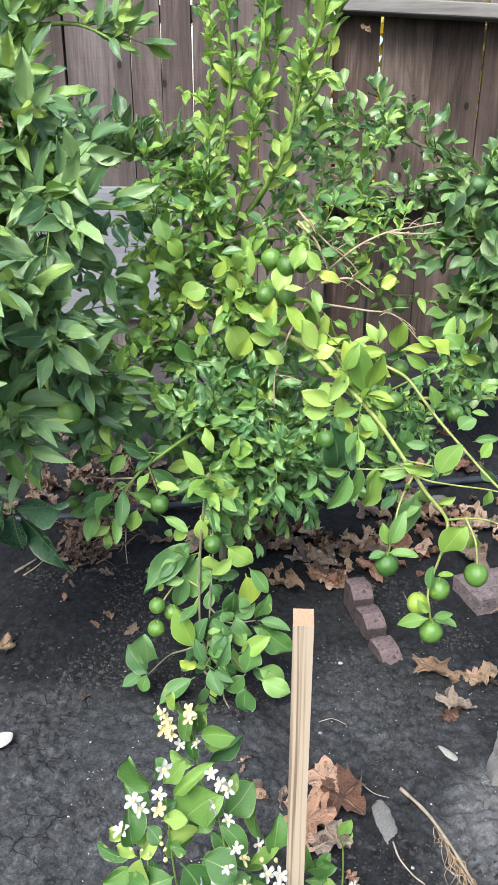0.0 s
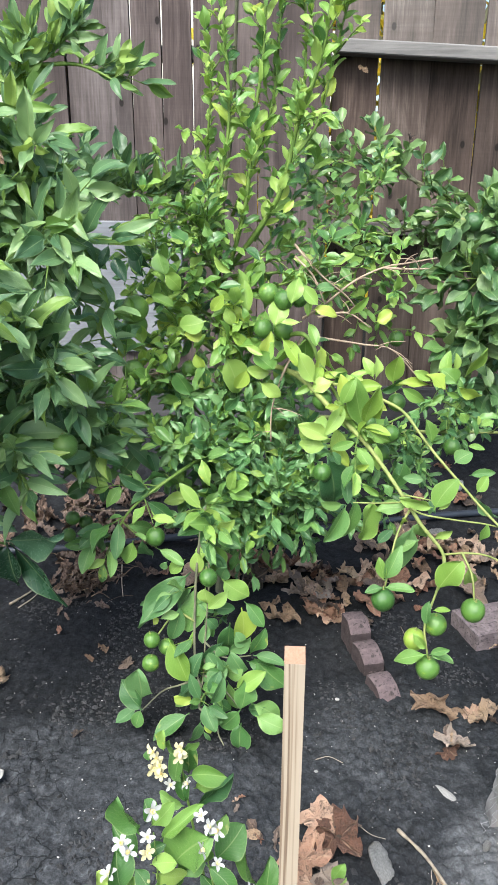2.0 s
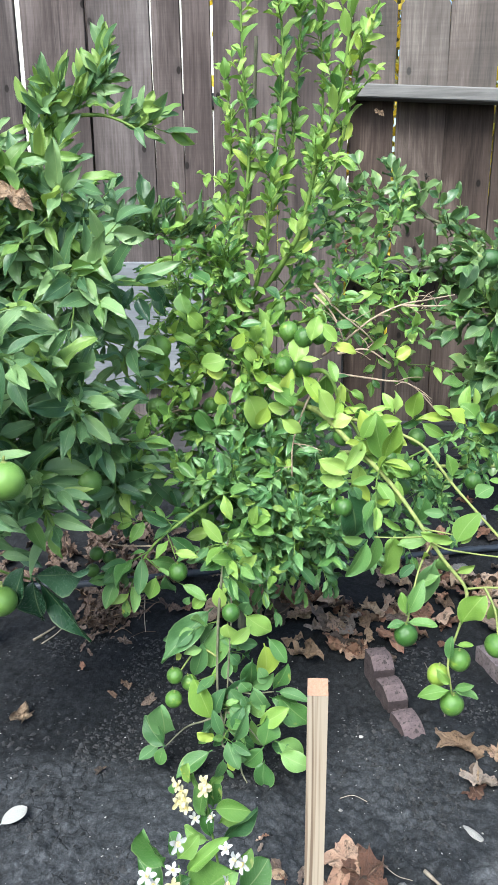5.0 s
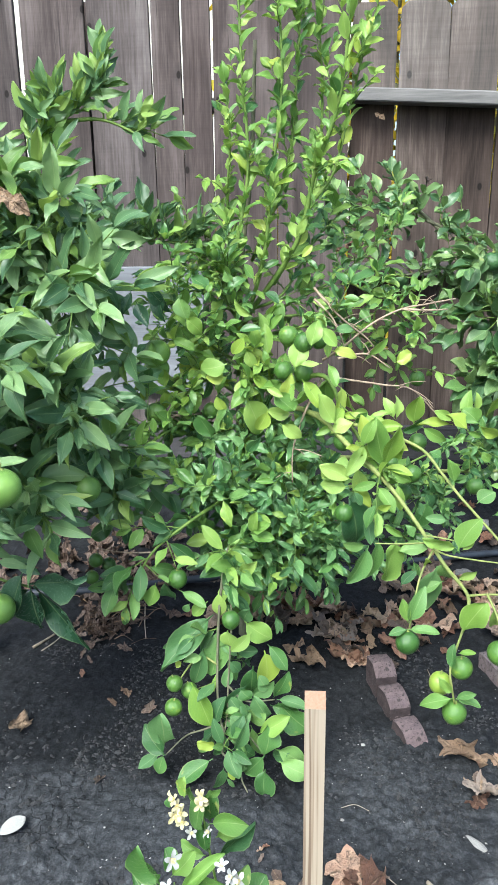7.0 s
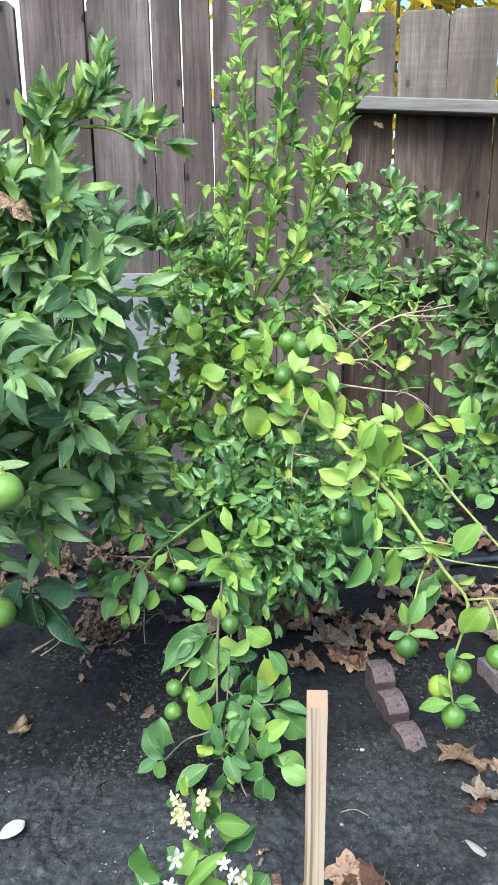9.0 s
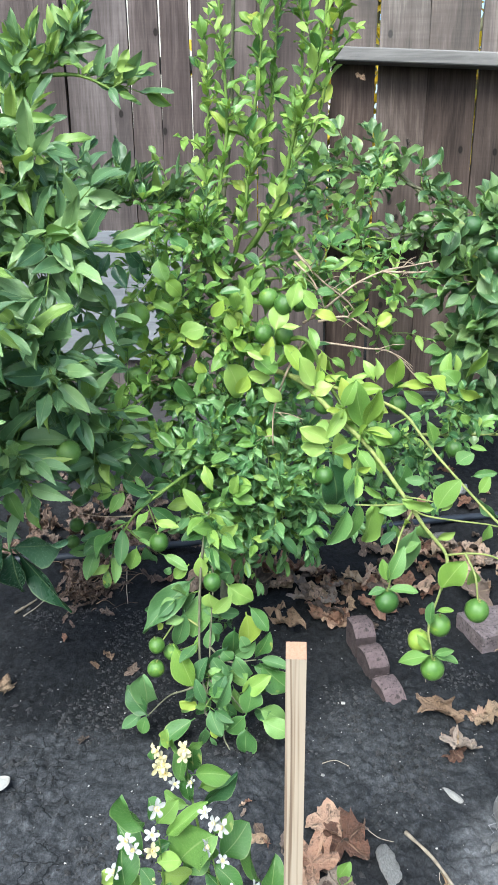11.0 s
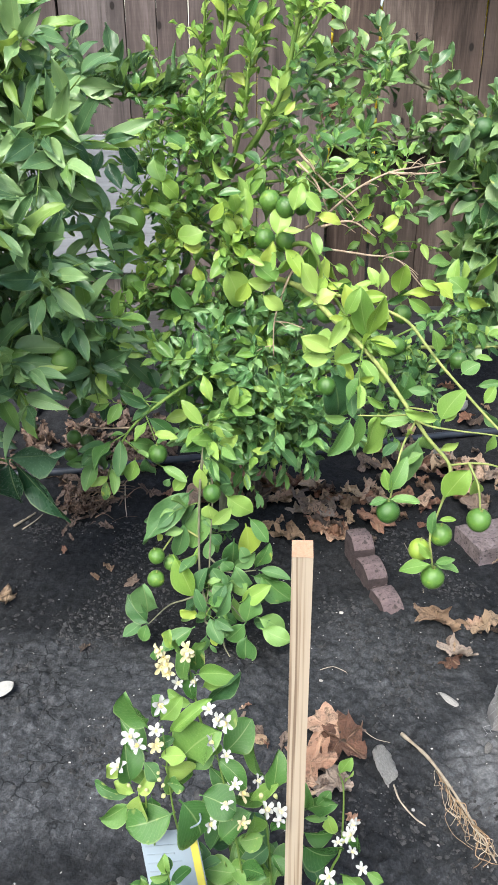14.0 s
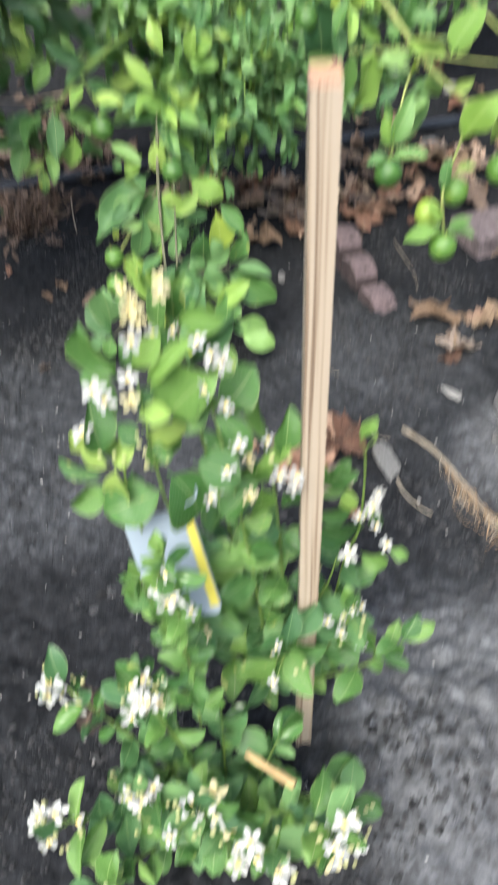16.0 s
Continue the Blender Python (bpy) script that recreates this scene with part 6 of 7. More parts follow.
    set_leaves(bush, "young", [
        (0.508, 0.58, 0.308, 0.508, 0.573, 0.287, 0.3), (0.515, 0.565, 0.274, 0.533, 0.56, 0.268, 0.25), (0.491, 0.565, 0.269, 0.512, 0.564, 0.256, 0.4),
    ], "round")
    for at in ((0.316, 0.575, 0.545), (0.318, 0.575, 0.537), (0.321, 0.575, 0.529), (0.323, 0.575, 0.52), (0.315, 0.575, 0.527), (0.342, 0.575, 0.549), (0.339, 0.575, 0.541), (0.323, 0.493, 0.516), (0.393, 0.503, 0.45)):
        bloom(owner, at, rng, fading=True)
    for at in ((0.329, 0.575, 0.508), (0.347, 0.575, 0.509), (0.328, 0.493, 0.561), (0.324, 0.493, 0.533), (0.302, 0.493, 0.524), (0.309, 0.493, 0.515), (0.369, 0.493, 0.556), (0.377, 0.493, 0.546), (0.383, 0.493, 0.544)):
        bloom(owner, at, rng)
    # blossom before the tag
    for at in ((0.338, 0.44, 0.409), (0.344, 0.43, 0.397), (0.329, 0.44, 0.395), (0.35, 0.43, 0.38), (0.336, 0.435, 0.388), (0.481, 0.52, 0.245), (0.474, 0.515, 0.24), (0.486, 0.52, 0.252)):
        bloom(owner, at, rng)
    for at in ((0.367, 0.493, 0.52), (0.381, 0.493, 0.506), (0.388, 0.493, 0.474), (0.381, 0.493, 0.449), (0.365, 0.493, 0.425), (0.373, 0.493, 0.434), (0.291, 0.493, 0.489), (0.406, 0.505, 0.466), (0.414, 0.505, 0.43), (0.426, 0.505, 0.43)):
        bloom(owner, at, rng)
    for at in ((0.393, 0.505, 0.414), (0.425, 0.505, 0.418), (0.497, 0.555, 0.354), (0.498, 0.555, 0.34), (0.485, 0.555, 0.327), (0.499, 0.555, 0.315), (0.51, 0.555, 0.291), (0.502, 0.56, 0.348)):
        bloom(owner, at, rng)
    for at in ((0.3, 0.485, 0.477), (0.308, 0.485, 0.477), (0.313, 0.485, 0.472), (0.326, 0.485, 0.493), (0.327, 0.485, 0.485), (0.327, 0.485, 0.477), (0.327, 0.485, 0.466), (0.41, 0.5, 0.45), (0.424, 0.505, 0.445), (0.49, 0.56, 0.32)):
        bud(owner, at, rng)


young_citrus((0.4, 0.57, ground_height(0.4, 0.57)), "young citrus bush with round leaves and white blossom", [
    ([(0.4, 0.57, 0.0), (0.38, 0.575, 0.25), (0.349, 0.58, 0.459), (0.345, 0.58, 0.488), (0.341, 0.58, 0.52), (0.34, 0.58, 0.539)], 0),
    ([(0.39, 0.57, 0.05), (0.34, 0.54, 0.22), (0.31, 0.51, 0.38), (0.31, 0.5, 0.48)], 0),
    ([(0.39, 0.57, 0.05), (0.36, 0.53, 0.25), (0.335, 0.505, 0.4), (0.328, 0.5, 0.53)], 0),
    ([(0.4, 0.57, 0.05), (0.4, 0.53, 0.22), (0.385, 0.51, 0.4), (0.37, 0.5, 0.52)], 0),
    ([(0.4, 0.57, 0.05), (0.42, 0.55, 0.2), (0.415, 0.54, 0.36), (0.405, 0.53, 0.45)], 0),
    ([(0.41, 0.57, 0.03), (0.46, 0.565, 0.14), (0.48, 0.575, 0.25), (0.49, 0.575, 0.288), (0.491, 0.575, 0.338), (0.489, 0.575, 0.383), (0.484, 0.575, 0.4)], 0),
    ([(0.41, 0.57, 0.03), (0.46, 0.54, 0.15), (0.48, 0.52, 0.24)], 3),
    ([(0.41, 0.57, 0.03), (0.49, 0.53, 0.13), (0.53, 0.52, 0.19)], 0),
    ([(0.4, 0.56, 0.03), (0.41, 0.52, 0.16), (0.42, 0.49, 0.24)], 2),
    ([(0.4, 0.57, 0.03), (0.4, 0.58, 0.15), (0.41, 0.575, 0.26)], 0),
    ([(0.4, 0.57, 0.05), (0.39, 0.55, 0.2), (0.38, 0.53, 0.3), (0.375, 0.52, 0.34)], 0),
    ([(0.4, 0.57, 0.05), (0.44, 0.55, 0.18), (0.46, 0.54, 0.26), (0.465, 0.535, 0.3)], 1),
    ([(0.4, 0.57, 0.05), (0.36, 0.54, 0.16), (0.35, 0.52, 0.24)], 1),
], 71, 0.04, 0.0135, dress=dress_bush, tones=(("young", 5), ("deep", 3)))
young_citrus((0.36, 0.43, ground_height(0.36, 0.43)), "low citrus seedling with small leaves and white blossom", [
    ([(0.36, 0.43, 0.0), (0.3, 0.45, 0.12), (0.25, 0.46, 0.2), (0.225, 0.475, 0.215)], 6),
    ([(0.36, 0.43, 0.0), (0.33, 0.44, 0.14), (0.3, 0.455, 0.22), (0.296, 0.465, 0.23)], 7),
    ([(0.36, 0.43, 0.0), (0.345, 0.4, 0.15), (0.345, 0.365, 0.22)], 7),
    ([(0.36, 0.43, 0.0), (0.41, 0.39, 0.14), (0.45, 0.355, 0.19)], 7),
    ([(0.36, 0.43, 0.0), (0.3, 0.4, 0.12), (0.235, 0.37, 0.19)], 6),
    ([(0.36, 0.43, 0.0), (0.38, 0.38, 0.12), (0.4, 0.35, 0.17)], 4),
    ([(0.36, 0.43, 0.0), (0.42, 0.42, 0.1), (0.47, 0.4, 0.13)], 4),
    ([(0.36, 0.43, 0.0), (0.3, 0.38, 0.1), (0.26, 0.33, 0.15)], 4),
    ([(0.36, 0.43, 0.0), (0.36, 0.4, 0.1), (0.36, 0.37, 0.16)], 3),
    ([(0.36, 0.43, 0.0), (0.32, 0.43, 0.08), (0.28, 0.42, 0.13)], 3),
    ([(0.36, 0.43, 0.0), (0.39, 0.44, 0.09), (0.41, 0.45, 0.15)], 0),
    ([(0.36, 0.43, 0.0), (0.36, 0.45, 0.1), (0.36, 0.47, 0.17)], 0),
    ([(0.36, 0.43, 0.0), (0.33, 0.4, 0.12), (0.3, 0.39, 0.19)], 6),
], 73, 0.036, 0.0075, [([(0.345, 0.44, 0.2), (0.342, 0.445, 0.32), (0.338, 0.448, 0.38), (0.336, 0.445, 0.425)], 0.0045), ([(0.343, 0.443, 0.3), (0.325, 0.446, 0.36), (0.318, 0.446, 0.4)], 0.006)], 0.018, tones=(("young", 4), ("deep", 4)), big=1.35)


# ---- plant tag ----
def build_tag():
    n = Nodes("tag_card")
    TAG = n.surface((0.2, 0.25, 0.29), 0.45)
    y = Nodes("tag_yellow_edge").surface((0.45, 0.4, 0.06), 0.5)
    d = Nodes("tag_print").surface((0.19, 0.235, 0.27), 0.6)
    tag = thing("plant_tag", (0.333, 0.492, 0.352), "pale blue-white plastic plant tag with fine print", "plant tag")
    m = Matrix.Translation((0.333, 0.492, 0.352)) @ Euler((radians(-28), radians(-22), radians(-10))).to_matrix().to_4x4()
    bm = bmesh.new()
    rim = []
    for cx, cz, a0 in ((0.023, 0.036, 0), (-0.023, 0.036, 90), (-0.023, -0.036, 180), (0.023, -0.036, 270)):
        for k in range(4):
            a = radians(a0 + 30 * k)
            rim.append(bm.verts.new((cx + 0.007 * math.cos(a), 0, cz + 0.007 * math.sin(a))))
    face = bm.faces.new(rim)
    out = bmesh.ops.extrude_face_region(bm, geom=[face])
    bmesh.ops.translate(bm, vec=(0, 0.0009, 0), verts=[g for g in out["geom"] if isinstance(g, bmesh.types.BMVert)])
    bmesh.ops.recalc_face_normals(bm, faces=bm.faces)
    bmesh.ops.transform(bm, matrix=m, verts=bm.verts)
    part("card", bm, TAG, tag)
    bm = box_bm(0.022, 0.0295, -0.0012, -0.0002, -0.036, 0.036, 0)
    bmesh.ops.transform(bm, matrix=m, verts=bm.verts)
    part("edge_band", bm, y, tag, "yellow printed band")
    for k in range(9):
        w = (0.034, 0.03, 0.036, 0.024, 0.033, 0.03, 0.035, 0.028, 0.02)[k]
        bm = box_bm(-0.026, -0.026 + w, -0.0011, -0.0003, 0.03 - k * 0.0075, 0.0308 - k * 0.0075, 0)
        bmesh.ops.transform(bm, matrix=m, verts=bm.verts)
        part("print_line", bm, d, tag)
    v, f = tube(glide([m @ Vector((0.01, 0, 0.04)), Vector((0.357, 0.49, 0.43)), Vector((0.352, 0.515, 0.42))], 5), 0.0009, 0.0009, 5)
    part("tie", mesh_of("tie", v, f), TAG, tag, "thin white plastic tie")


build_tag()


# ---- brick edging ----
def brick_mesh(w, d, h, seed, mat, round_off=1.0, shaded_side=None):
    """A worn brick: broken arrises, rounded top."""
    rng = random.Random(seed)
    bm = box_bm(-w / 2, w / 2, -d / 2, d / 2, 0, h, 0)
    bmesh.ops.subdivide_edges(bm, edges=bm.edges[:], cuts=4, use_grid_fill=True)
    for v in bm.verts:
        c = v.co
        e = (abs(c.x) / (w / 2)) ** 5, (abs(c.y) / (d / 2)) ** 5
        if c.z > h * 0.7:
            c.z -= 0.003 * max(e) + round_off * (0.02 * max(0.0, -c.y / (d / 2)) ** 2.4 + 0.005 * max(0.0, c.y / (d / 2)) ** 3)
        c += Vector((noise.noise((c.x * 40, c.y * 40, seed)), noise.noise((c.y * 40, c.z * 40, seed + 3)), noise.noise((c.z * 40, c.x * 40, seed + 7)))) * 0.0022
        c += Vector([rng.uniform(-0.0005, 0.0005) for _ in range(3)])
    # left and front faces, by direction, take the smear and painted shade
    if shaded_side:
        bm.normal_update()
        for f in bm.faces:
            f.material_index = 1 if f.normal.x < -0.6 or f.normal.y < -0.8 else 0
    me = bpy.data.meshes.new("brick")
    bm.to_mesh(me)
    bm.free()
    me.materials.append(mat)
    if shaded_side:
        me.materials.append(shaded_side)
    return me


for i, (x, y, turn, tip, top) in enumerate(((0.603, 1.555, 15, 0, 0.074), (0.624, 1.478, 18, 0, 0.05), (0.645, 1.4, 22, 12, 0.03))):
    ob = new("brick", brick_mesh(0.048, 0.07, 0.1, i + 1.3, BRICK, 1.0, BRICK_SHADED_SMEAR))
    ob.matrix_world = pose(x, y, top - 0.1, tip, 0, turn)
    tagged(ob, "worn purple-brown brick set aslant in the soil edge", "brick", "brick edging")
ob = new("brick", brick_mesh(0.24, 0.115, 0.075, 9.1, PAVER, 0.1))
ob.matrix_world = pose(0.978, 1.642, -0.03, 0, -1, 19)
tagged(ob, "flat purple-brown paving brick lying on the soil", "brick")


# ---- water pipe ----
hose_line = glide([(-2.5, 1.7, 0.03), (-1.2, 1.85, 0.02), (-0.3, 1.93, 0.02), (0.13, 2.04, 0.022), (0.55, 2.12, 0.022), (0.8, 2.2, 0.024), (1.08, 2.28, 0.02), (1.8, 2.4, 0.02), (3.0, 2.5, 0.03)], 10)
v, f = tube(hose_line, 0.011, 0.011, 12)
tagged(part("irrigation_pipe", mesh_of("irrigation_pipe", v, f), HOSE, None), "black polyethylene irrigation pipe lying along the bed", "pipe")


# ---- timber post ----
post = thing("timber_post", (0.86, 1.09, 0.0), "broad silvery weathered timber post leaning aside", "post")
plank = box_bm(0.79, 0.94, 1.03, 1.068, -0.1, 1.05, 0)
bmesh.ops.subdivide_edges(plank, edges=[e for e in plank.edges if abs(e.verts[0].co.z - e.verts[1].co.z) > 0.5], cuts=90, use_grid_fill=True)
for vert in plank.verts:
    edge = noise.noise((vert.co.z * 22, vert.co.x * 9, 4.0)) * 0.004 + noise.noise((vert.co.z * 70, vert.co.x * 9, 1.0)) * 0.0025
    vert.co.x += 0.13 * vert.co.z + edge - 0.02 * max(0.0, vert.co.z) * (vert.co.x < 0.85)
    vert.co.y += noise.noise((vert.co.z * 30, vert.co.x * 30, 9.0)) * 0.003
part("shaft", plank, WOOD_GREY, post)


def netting():
    """Hexagonal wire netting, torn and slack, wrapped round the foot of the post."""
    rng = random.Random(15)
    w, h = 0.021, 0.013
    wires = []
    for i in range(3):
        line = []
        for j in range(17):
            x = 0.768 + (i + (0.23 if (i + j) % 2 else -0.23) * 2) * w * 0.8
            z = 0.006 + j * h
            line.append((x + 0.13 * z + rng.uniform(-0.0025, 0.0025), 1.02 + rng.uniform(-0.003, 0.003) - (0.01 if i < 1 else 0), z + rng.uniform(-0.002, 0.002)))
        wires.append(tube(line, 0.0003, 0.0003, 4))
    return join(wires)


WIRE = speckle_material("galvanised_wire", (0.2, 0.205, 0.21), (0.34, 0.345, 0.35), 200, 0.5, 0.1)
v, f = netting()
tagged(part("wire_netting", mesh_of("wire_netting", v, f), WIRE, None), "torn galvanised wire netting round the foot of a post", "wire netting")


# ---- fallen leaves ----
def dry_leaf_mesh(seed, lobes, mat):
    """A dead leaf: deep-lobed and toothed or oval, rolled on itself, creased and crumpled."""
    rng = random.Random(seed)
    sides, rings = 48, 6
    ph, roll_way = rng.uniform(0, 6.28), rng.uniform(0, 3.14)
    radius = rng.uniform(0.15, 0.5)
    lean = rng.uniform(-0.25, 0.25)
    verts, uv, faces = [], [], []
    for j in range(rings + 1):
        s = j / rings
        for k in range(sides if j else 1):
            a = 2 * math.pi * k / sides
            if lobes:
                r = 0.52 + 0.48 * abs(math.cos(lobes * a / 2 + lean * math.sin(a))) ** 1.1 * (0.75 + 0.25 * math.cos(a))
                r *= 1 + 0.16 * noise.noise((math.cos(a) * 9, math.sin(a) * 9, seed))
            else:
                r = 0.36 + 0.64 * abs(math.cos(a)) ** 1.7
            tear = max(0.0, noise.noise((1.7 * math.cos(a), 1.7 * math.sin(a), seed * 3.7)))
            r *= 0.5 * s * (1 - 0.45 * tear) * (rng.uniform(0.93, 1.04) if j == rings else 1)
            x, y = r * math.cos(a), r * math.sin(a) * (1 if lobes else 0.8)
            uv.append((0.5 + x, 0.5 + y))
            c, d = math.cos(roll_way), math.sin(roll_way)
            p, q = x * c + y * d, -x * d + y * c
            turn = p / radius
            z = radius * (1 - math.cos(turn)) + 0.15 * noise.noise((x * 5, y * 5, seed)) + 0.1 * noise.noise((x * 11, y * 11, seed + 5)) + 0.05 * noise.noise((x * 23, y * 23, seed + 9))
            z += 0.5 * q * q * math.sin(ph) + 0.24 * s ** 3 * noise.noise((2.6 * math.cos(a), 2.6 * math.sin(a), seed * 2.3))
            if lobes:
                z -= 0.09 * s * abs(math.cos(lobes * a / 2 + lean * math.sin(a))) ** 8
            p = radius * math.sin(turn)
            verts.append((p * c - q * d, p * d + q * c, z))
    for k in range(sides):
        faces.append((0, 1 + k, 1 + (k + 1) % sides))
    for j in range(rings - 1):
        for k in range(sides):
            a, b = 1 + j * sides, 1 + (j + 1) * sides
            faces.append((a + k, b + k, b + (k + 1) % sides, a + (k + 1) % sides))
    return mesh_of("dry_leaf", verts, faces, uv, mats=[mat])


DEAD = [dry_leaf_mesh(i + 0.5, (5, 0, 5, 0, 3, 5)[i % 6], (DRY_LEAF, DRY_PALE, DRY_GREY, DRY_LEAF, DRY_LEAF, DRY_PALE, DRY_LEAF, DRY_GREY)[i % 8]) for i in range(16)]


def lay_leaf(x, y, size, rng, which=None, lift=0.004, label="curled dry brown leaf lying on the soil", tilt=0.35, flat=0.65):
    ob = new("dry_leaf", DEAD[which if which is not None else rng.randrange(16)])
    z = max(fine_height(x, y), ground_height(x, y) + 0.004) + lift
    ob.matrix_world = Matrix.LocRotScale((x, y, z), Euler((rng.gauss(0, tilt), rng.gauss(0, tilt), rng.uniform(0, 6.28))), (size, size, size * flat))
    tagged(ob, label, "dead leaf", "fallen leaves")
    return ob


rng = random.Random(99)
# (centre, half spread, count, size)
for cx, cy, sx, sy, count, size in (
    (0.5, 1.84, 0.2, 0.1, 30, 0.125), (0.8, 1.98, 0.22, 0.16, 38, 0.12), (0.36, 1.9, 0.08, 0.1, 8, 0.11), (0.75, 2.35, 0.3, 0.12, 16, 0.08),
    (0.53, 0.95, 0.04, 0.04, 3, 0.06),
    (0.385, 0.98, 0.03, 0.03, 5, 0.045), (0.36, 1.045, 0.012, 0.02, 3, 0.03), (0.86, 1.3, 0.03, 0.03, 2, 0.08), (0.78, 1.23, 0.04, 0.02, 3, 0.06), (1.1, 1.95, 0.2, 0.25, 20, 0.08),
    (0.5, 1.7, 0.11, 0.07, 11, 0.13), (0.66, 1.84, 0.1, 0.07, 9, 0.11), (0.9, 1.85, 0.12, 0.08, 10, 0.11), (0.95, 1.5, 0.1, 0.08, 6, 0.05), (0.72, 1.7, 0.08, 0.08, 8, 0.05), (0.92, 0.93, 0.05, 0.06, 5, 0.06),
):
    for k in range(count):
        lay_leaf(cx + rng.gauss(0, sx * 0.6), cy + rng.gauss(0, sy * 0.6), size * rng.uniform(0.45, 1.15), rng, lift=0.004 + 0.02 * rng.random() * (count > 9))
for x, y, size, which in ((0.086, 1.444, 0.045, 2), (0.02, 1.5, 0.05, 1), (0.0, 1.46, 0.03, 5), (0.04, 1.2, 0.03, 2), (-0.05, 1.8, 0.05, 1), (0.1, 1.85, 0.06, 3), (-0.1, 1.56, 0.035, 3), (0.13, 1.7, 0.05, 1)):
    lay_leaf(x, y, size, rng, which)
for x, y, size, which, turn in ((0.525, 0.985, 0.15, 6, 0.4), (0.475, 0.935, 0.12, 0, 2.3), (0.5, 1.02, 0.09, 4, 1.2), (0.515, 0.9, 0.09, 10, 3.5), (0.46, 0.895, 0.07, 12, 5.0)):
    ob = lay_leaf(x, y, size, rng, which, 0.012, "large torn russet leaf lying beside the stake", 0.2, 0.55)
    ob.rotation_euler.z = turn
for k in range(5):
    lay_leaf(0.49 + rng.gauss(0, 0.03), 0.95 + rng.gauss(0, 0.05), rng.uniform(0.02, 0.045), rng, rng.choice((0, 3, 4, 6, 9, 10)), 0.012 + 0.01 * rng.random(), "torn russet leaf scrap lying beside the stake", 0.4, 0.5)
lay_leaf(0.742, 1.32, 0.15, rng, 5, 0.012, "spotted tan leaf lying on the soil", 0.15, 0.5)
lay_leaf(0.767, 1.222, 0.095, rng, 2, 0.012, "curled grey-brown leaf lying on the soil", 0.35, 0.7)
lay_leaf(0.842, 1.31, 0.09, rng, 1, 0.014, "curled tan leaf lying on the soil", 0.3, 0.8)
big = lay_leaf(0.828, 0.955, 0.1, rng, 1, 0.014, "large tan leaf lying at the foot of the post", 0.1, 0.6)
big.rotation_euler = (0.35, -0.2, 0.6)
lay_leaf(0.783, 0.794, 0.05, rng, 10, 0.008, "torn brown leaf scrap on the soil", 0.3, 0.6)
lay_leaf(0.8, 0.775, 0.04, rng, 6, 0.008, "torn brown leaf scrap on the soil", 0.3, 0.6)
lay_leaf(0.216, 0.544, 0.07, rng, 10, 0.05, "brown leaf caught in the low seedling", 0.3)
tan = lay_leaf(-0.175, 1.36, 0.085, rng, 1, 0.016, "curled tan dry leaf on dark soil", 0.1, 0.9)
tan.rotation_euler = (0.75, 0.25, 1.5)
pale_v, pale_uv = LEAF_SHAPES[("lime", 2)]
bl = new("pale_leaf", mesh_of("pale_leaf", pale_v, LEAF_FACES, pale_uv, mats=[PALE_LEAF]))
bl.matrix_world = Matrix.LocRotScale((-0.09, 1.025, fine_height(-0.085, 1.035) + 0.008), Euler((0.2, 0.05, -0.75)), (0.066, 0.066, 0.018))
tagged(bl, "bleached pale leaf lying on cracked soil", "dead leaf")
# litter past counting by the pipe, joined
def litter(spots, label):
    rng = random.Random(77)
    verts, faces, uv, index, at = [], [], [], [], 0
    for cx, cy, sx, sy, count, size in spots:
        for k in range(count):
            me = DEAD[rng.randrange(16)]
            x, y, q = cx + rng.gauss(0, sx), cy + rng.gauss(0, sy), size * rng.uniform(0.4, 1.2)
            m = Matrix.LocRotScale((x, y, ground_height(x, y) + 0.006 + 0.02 * rng.random()), Euler((rng.gauss(0, 0.5), rng.gauss(0, 0.5), rng.uniform(0, 6.28))), (q, q, q * 0.6))
            verts += [m @ v.co for v in me.vertices]
            faces += [tuple(i + at for i in f.vertices) for f in me.polygons]
            for f in me.polygons:
                index.append(0 if me.materials[0] == DRY_LEAF else 1)
            uv += [(0.5 + v.co.x, 0.5 + v.co.y) for v in me.vertices]
            at = len(verts)
    me = mesh_of("leaf_litter", [tuple(v) for v in verts], faces, uv, index=index, mats=[LITTER, DRY_GREY])
    tagged(part("leaf_litter", me, None, None), label, "plant litter", kind="stuff")


litter([(-0.18, 2.15, 0.16, 0.13, 120, 0.085), (-0.3, 2.45, 0.13, 0.08, 20, 0.07), (-0.1, 1.82, 0.035, 0.08, 170, 0.045)], "brown leaf litter heaped beside the irrigation pipe")
# leaves caught in the trees and on the rail
for x, y, z, size, which in ((-0.012, 1.16, 1.075, 0.075, 1), (0.735, 2.45, 0.895, 0.08, 2), (0.53, 2.3, 0.95, 0.09, 4), (0.66, 2.87, 1.37, 0.045, 1), (0.77, 2.44, 1.14, 0.04, 2)):
    ob = new("dry_leaf", DEAD[which])
    ob.matrix_world = Matrix.LocRotScale((x, y, z), Euler((1.1, 0.4, x * 9)), (size, size, size))
    tagged(ob, "dry tan leaf caught among the branches", "dead leaf", "caught leaves")


# ---- torn root, twigs and chips ----
STICK = speckle_material("tan_stick", (0.3, 0.19, 0.07), (0.46, 0.33, 0.16), 60, 0.8)
ROOTLET = speckle_material("brown_rootlet", (0.16, 0.1, 0.055), (0.36, 0.25, 0.15), 60, 0.8)
root = thing("torn_root", (0.64, 1.03, ground_height(0.64, 1.03)), "pulled-up pale root with a tuft of fibrous rootlets", "root")


def on_soil(x, y, up=0.004):
    return (x, y, fine_height(x, y) + up)


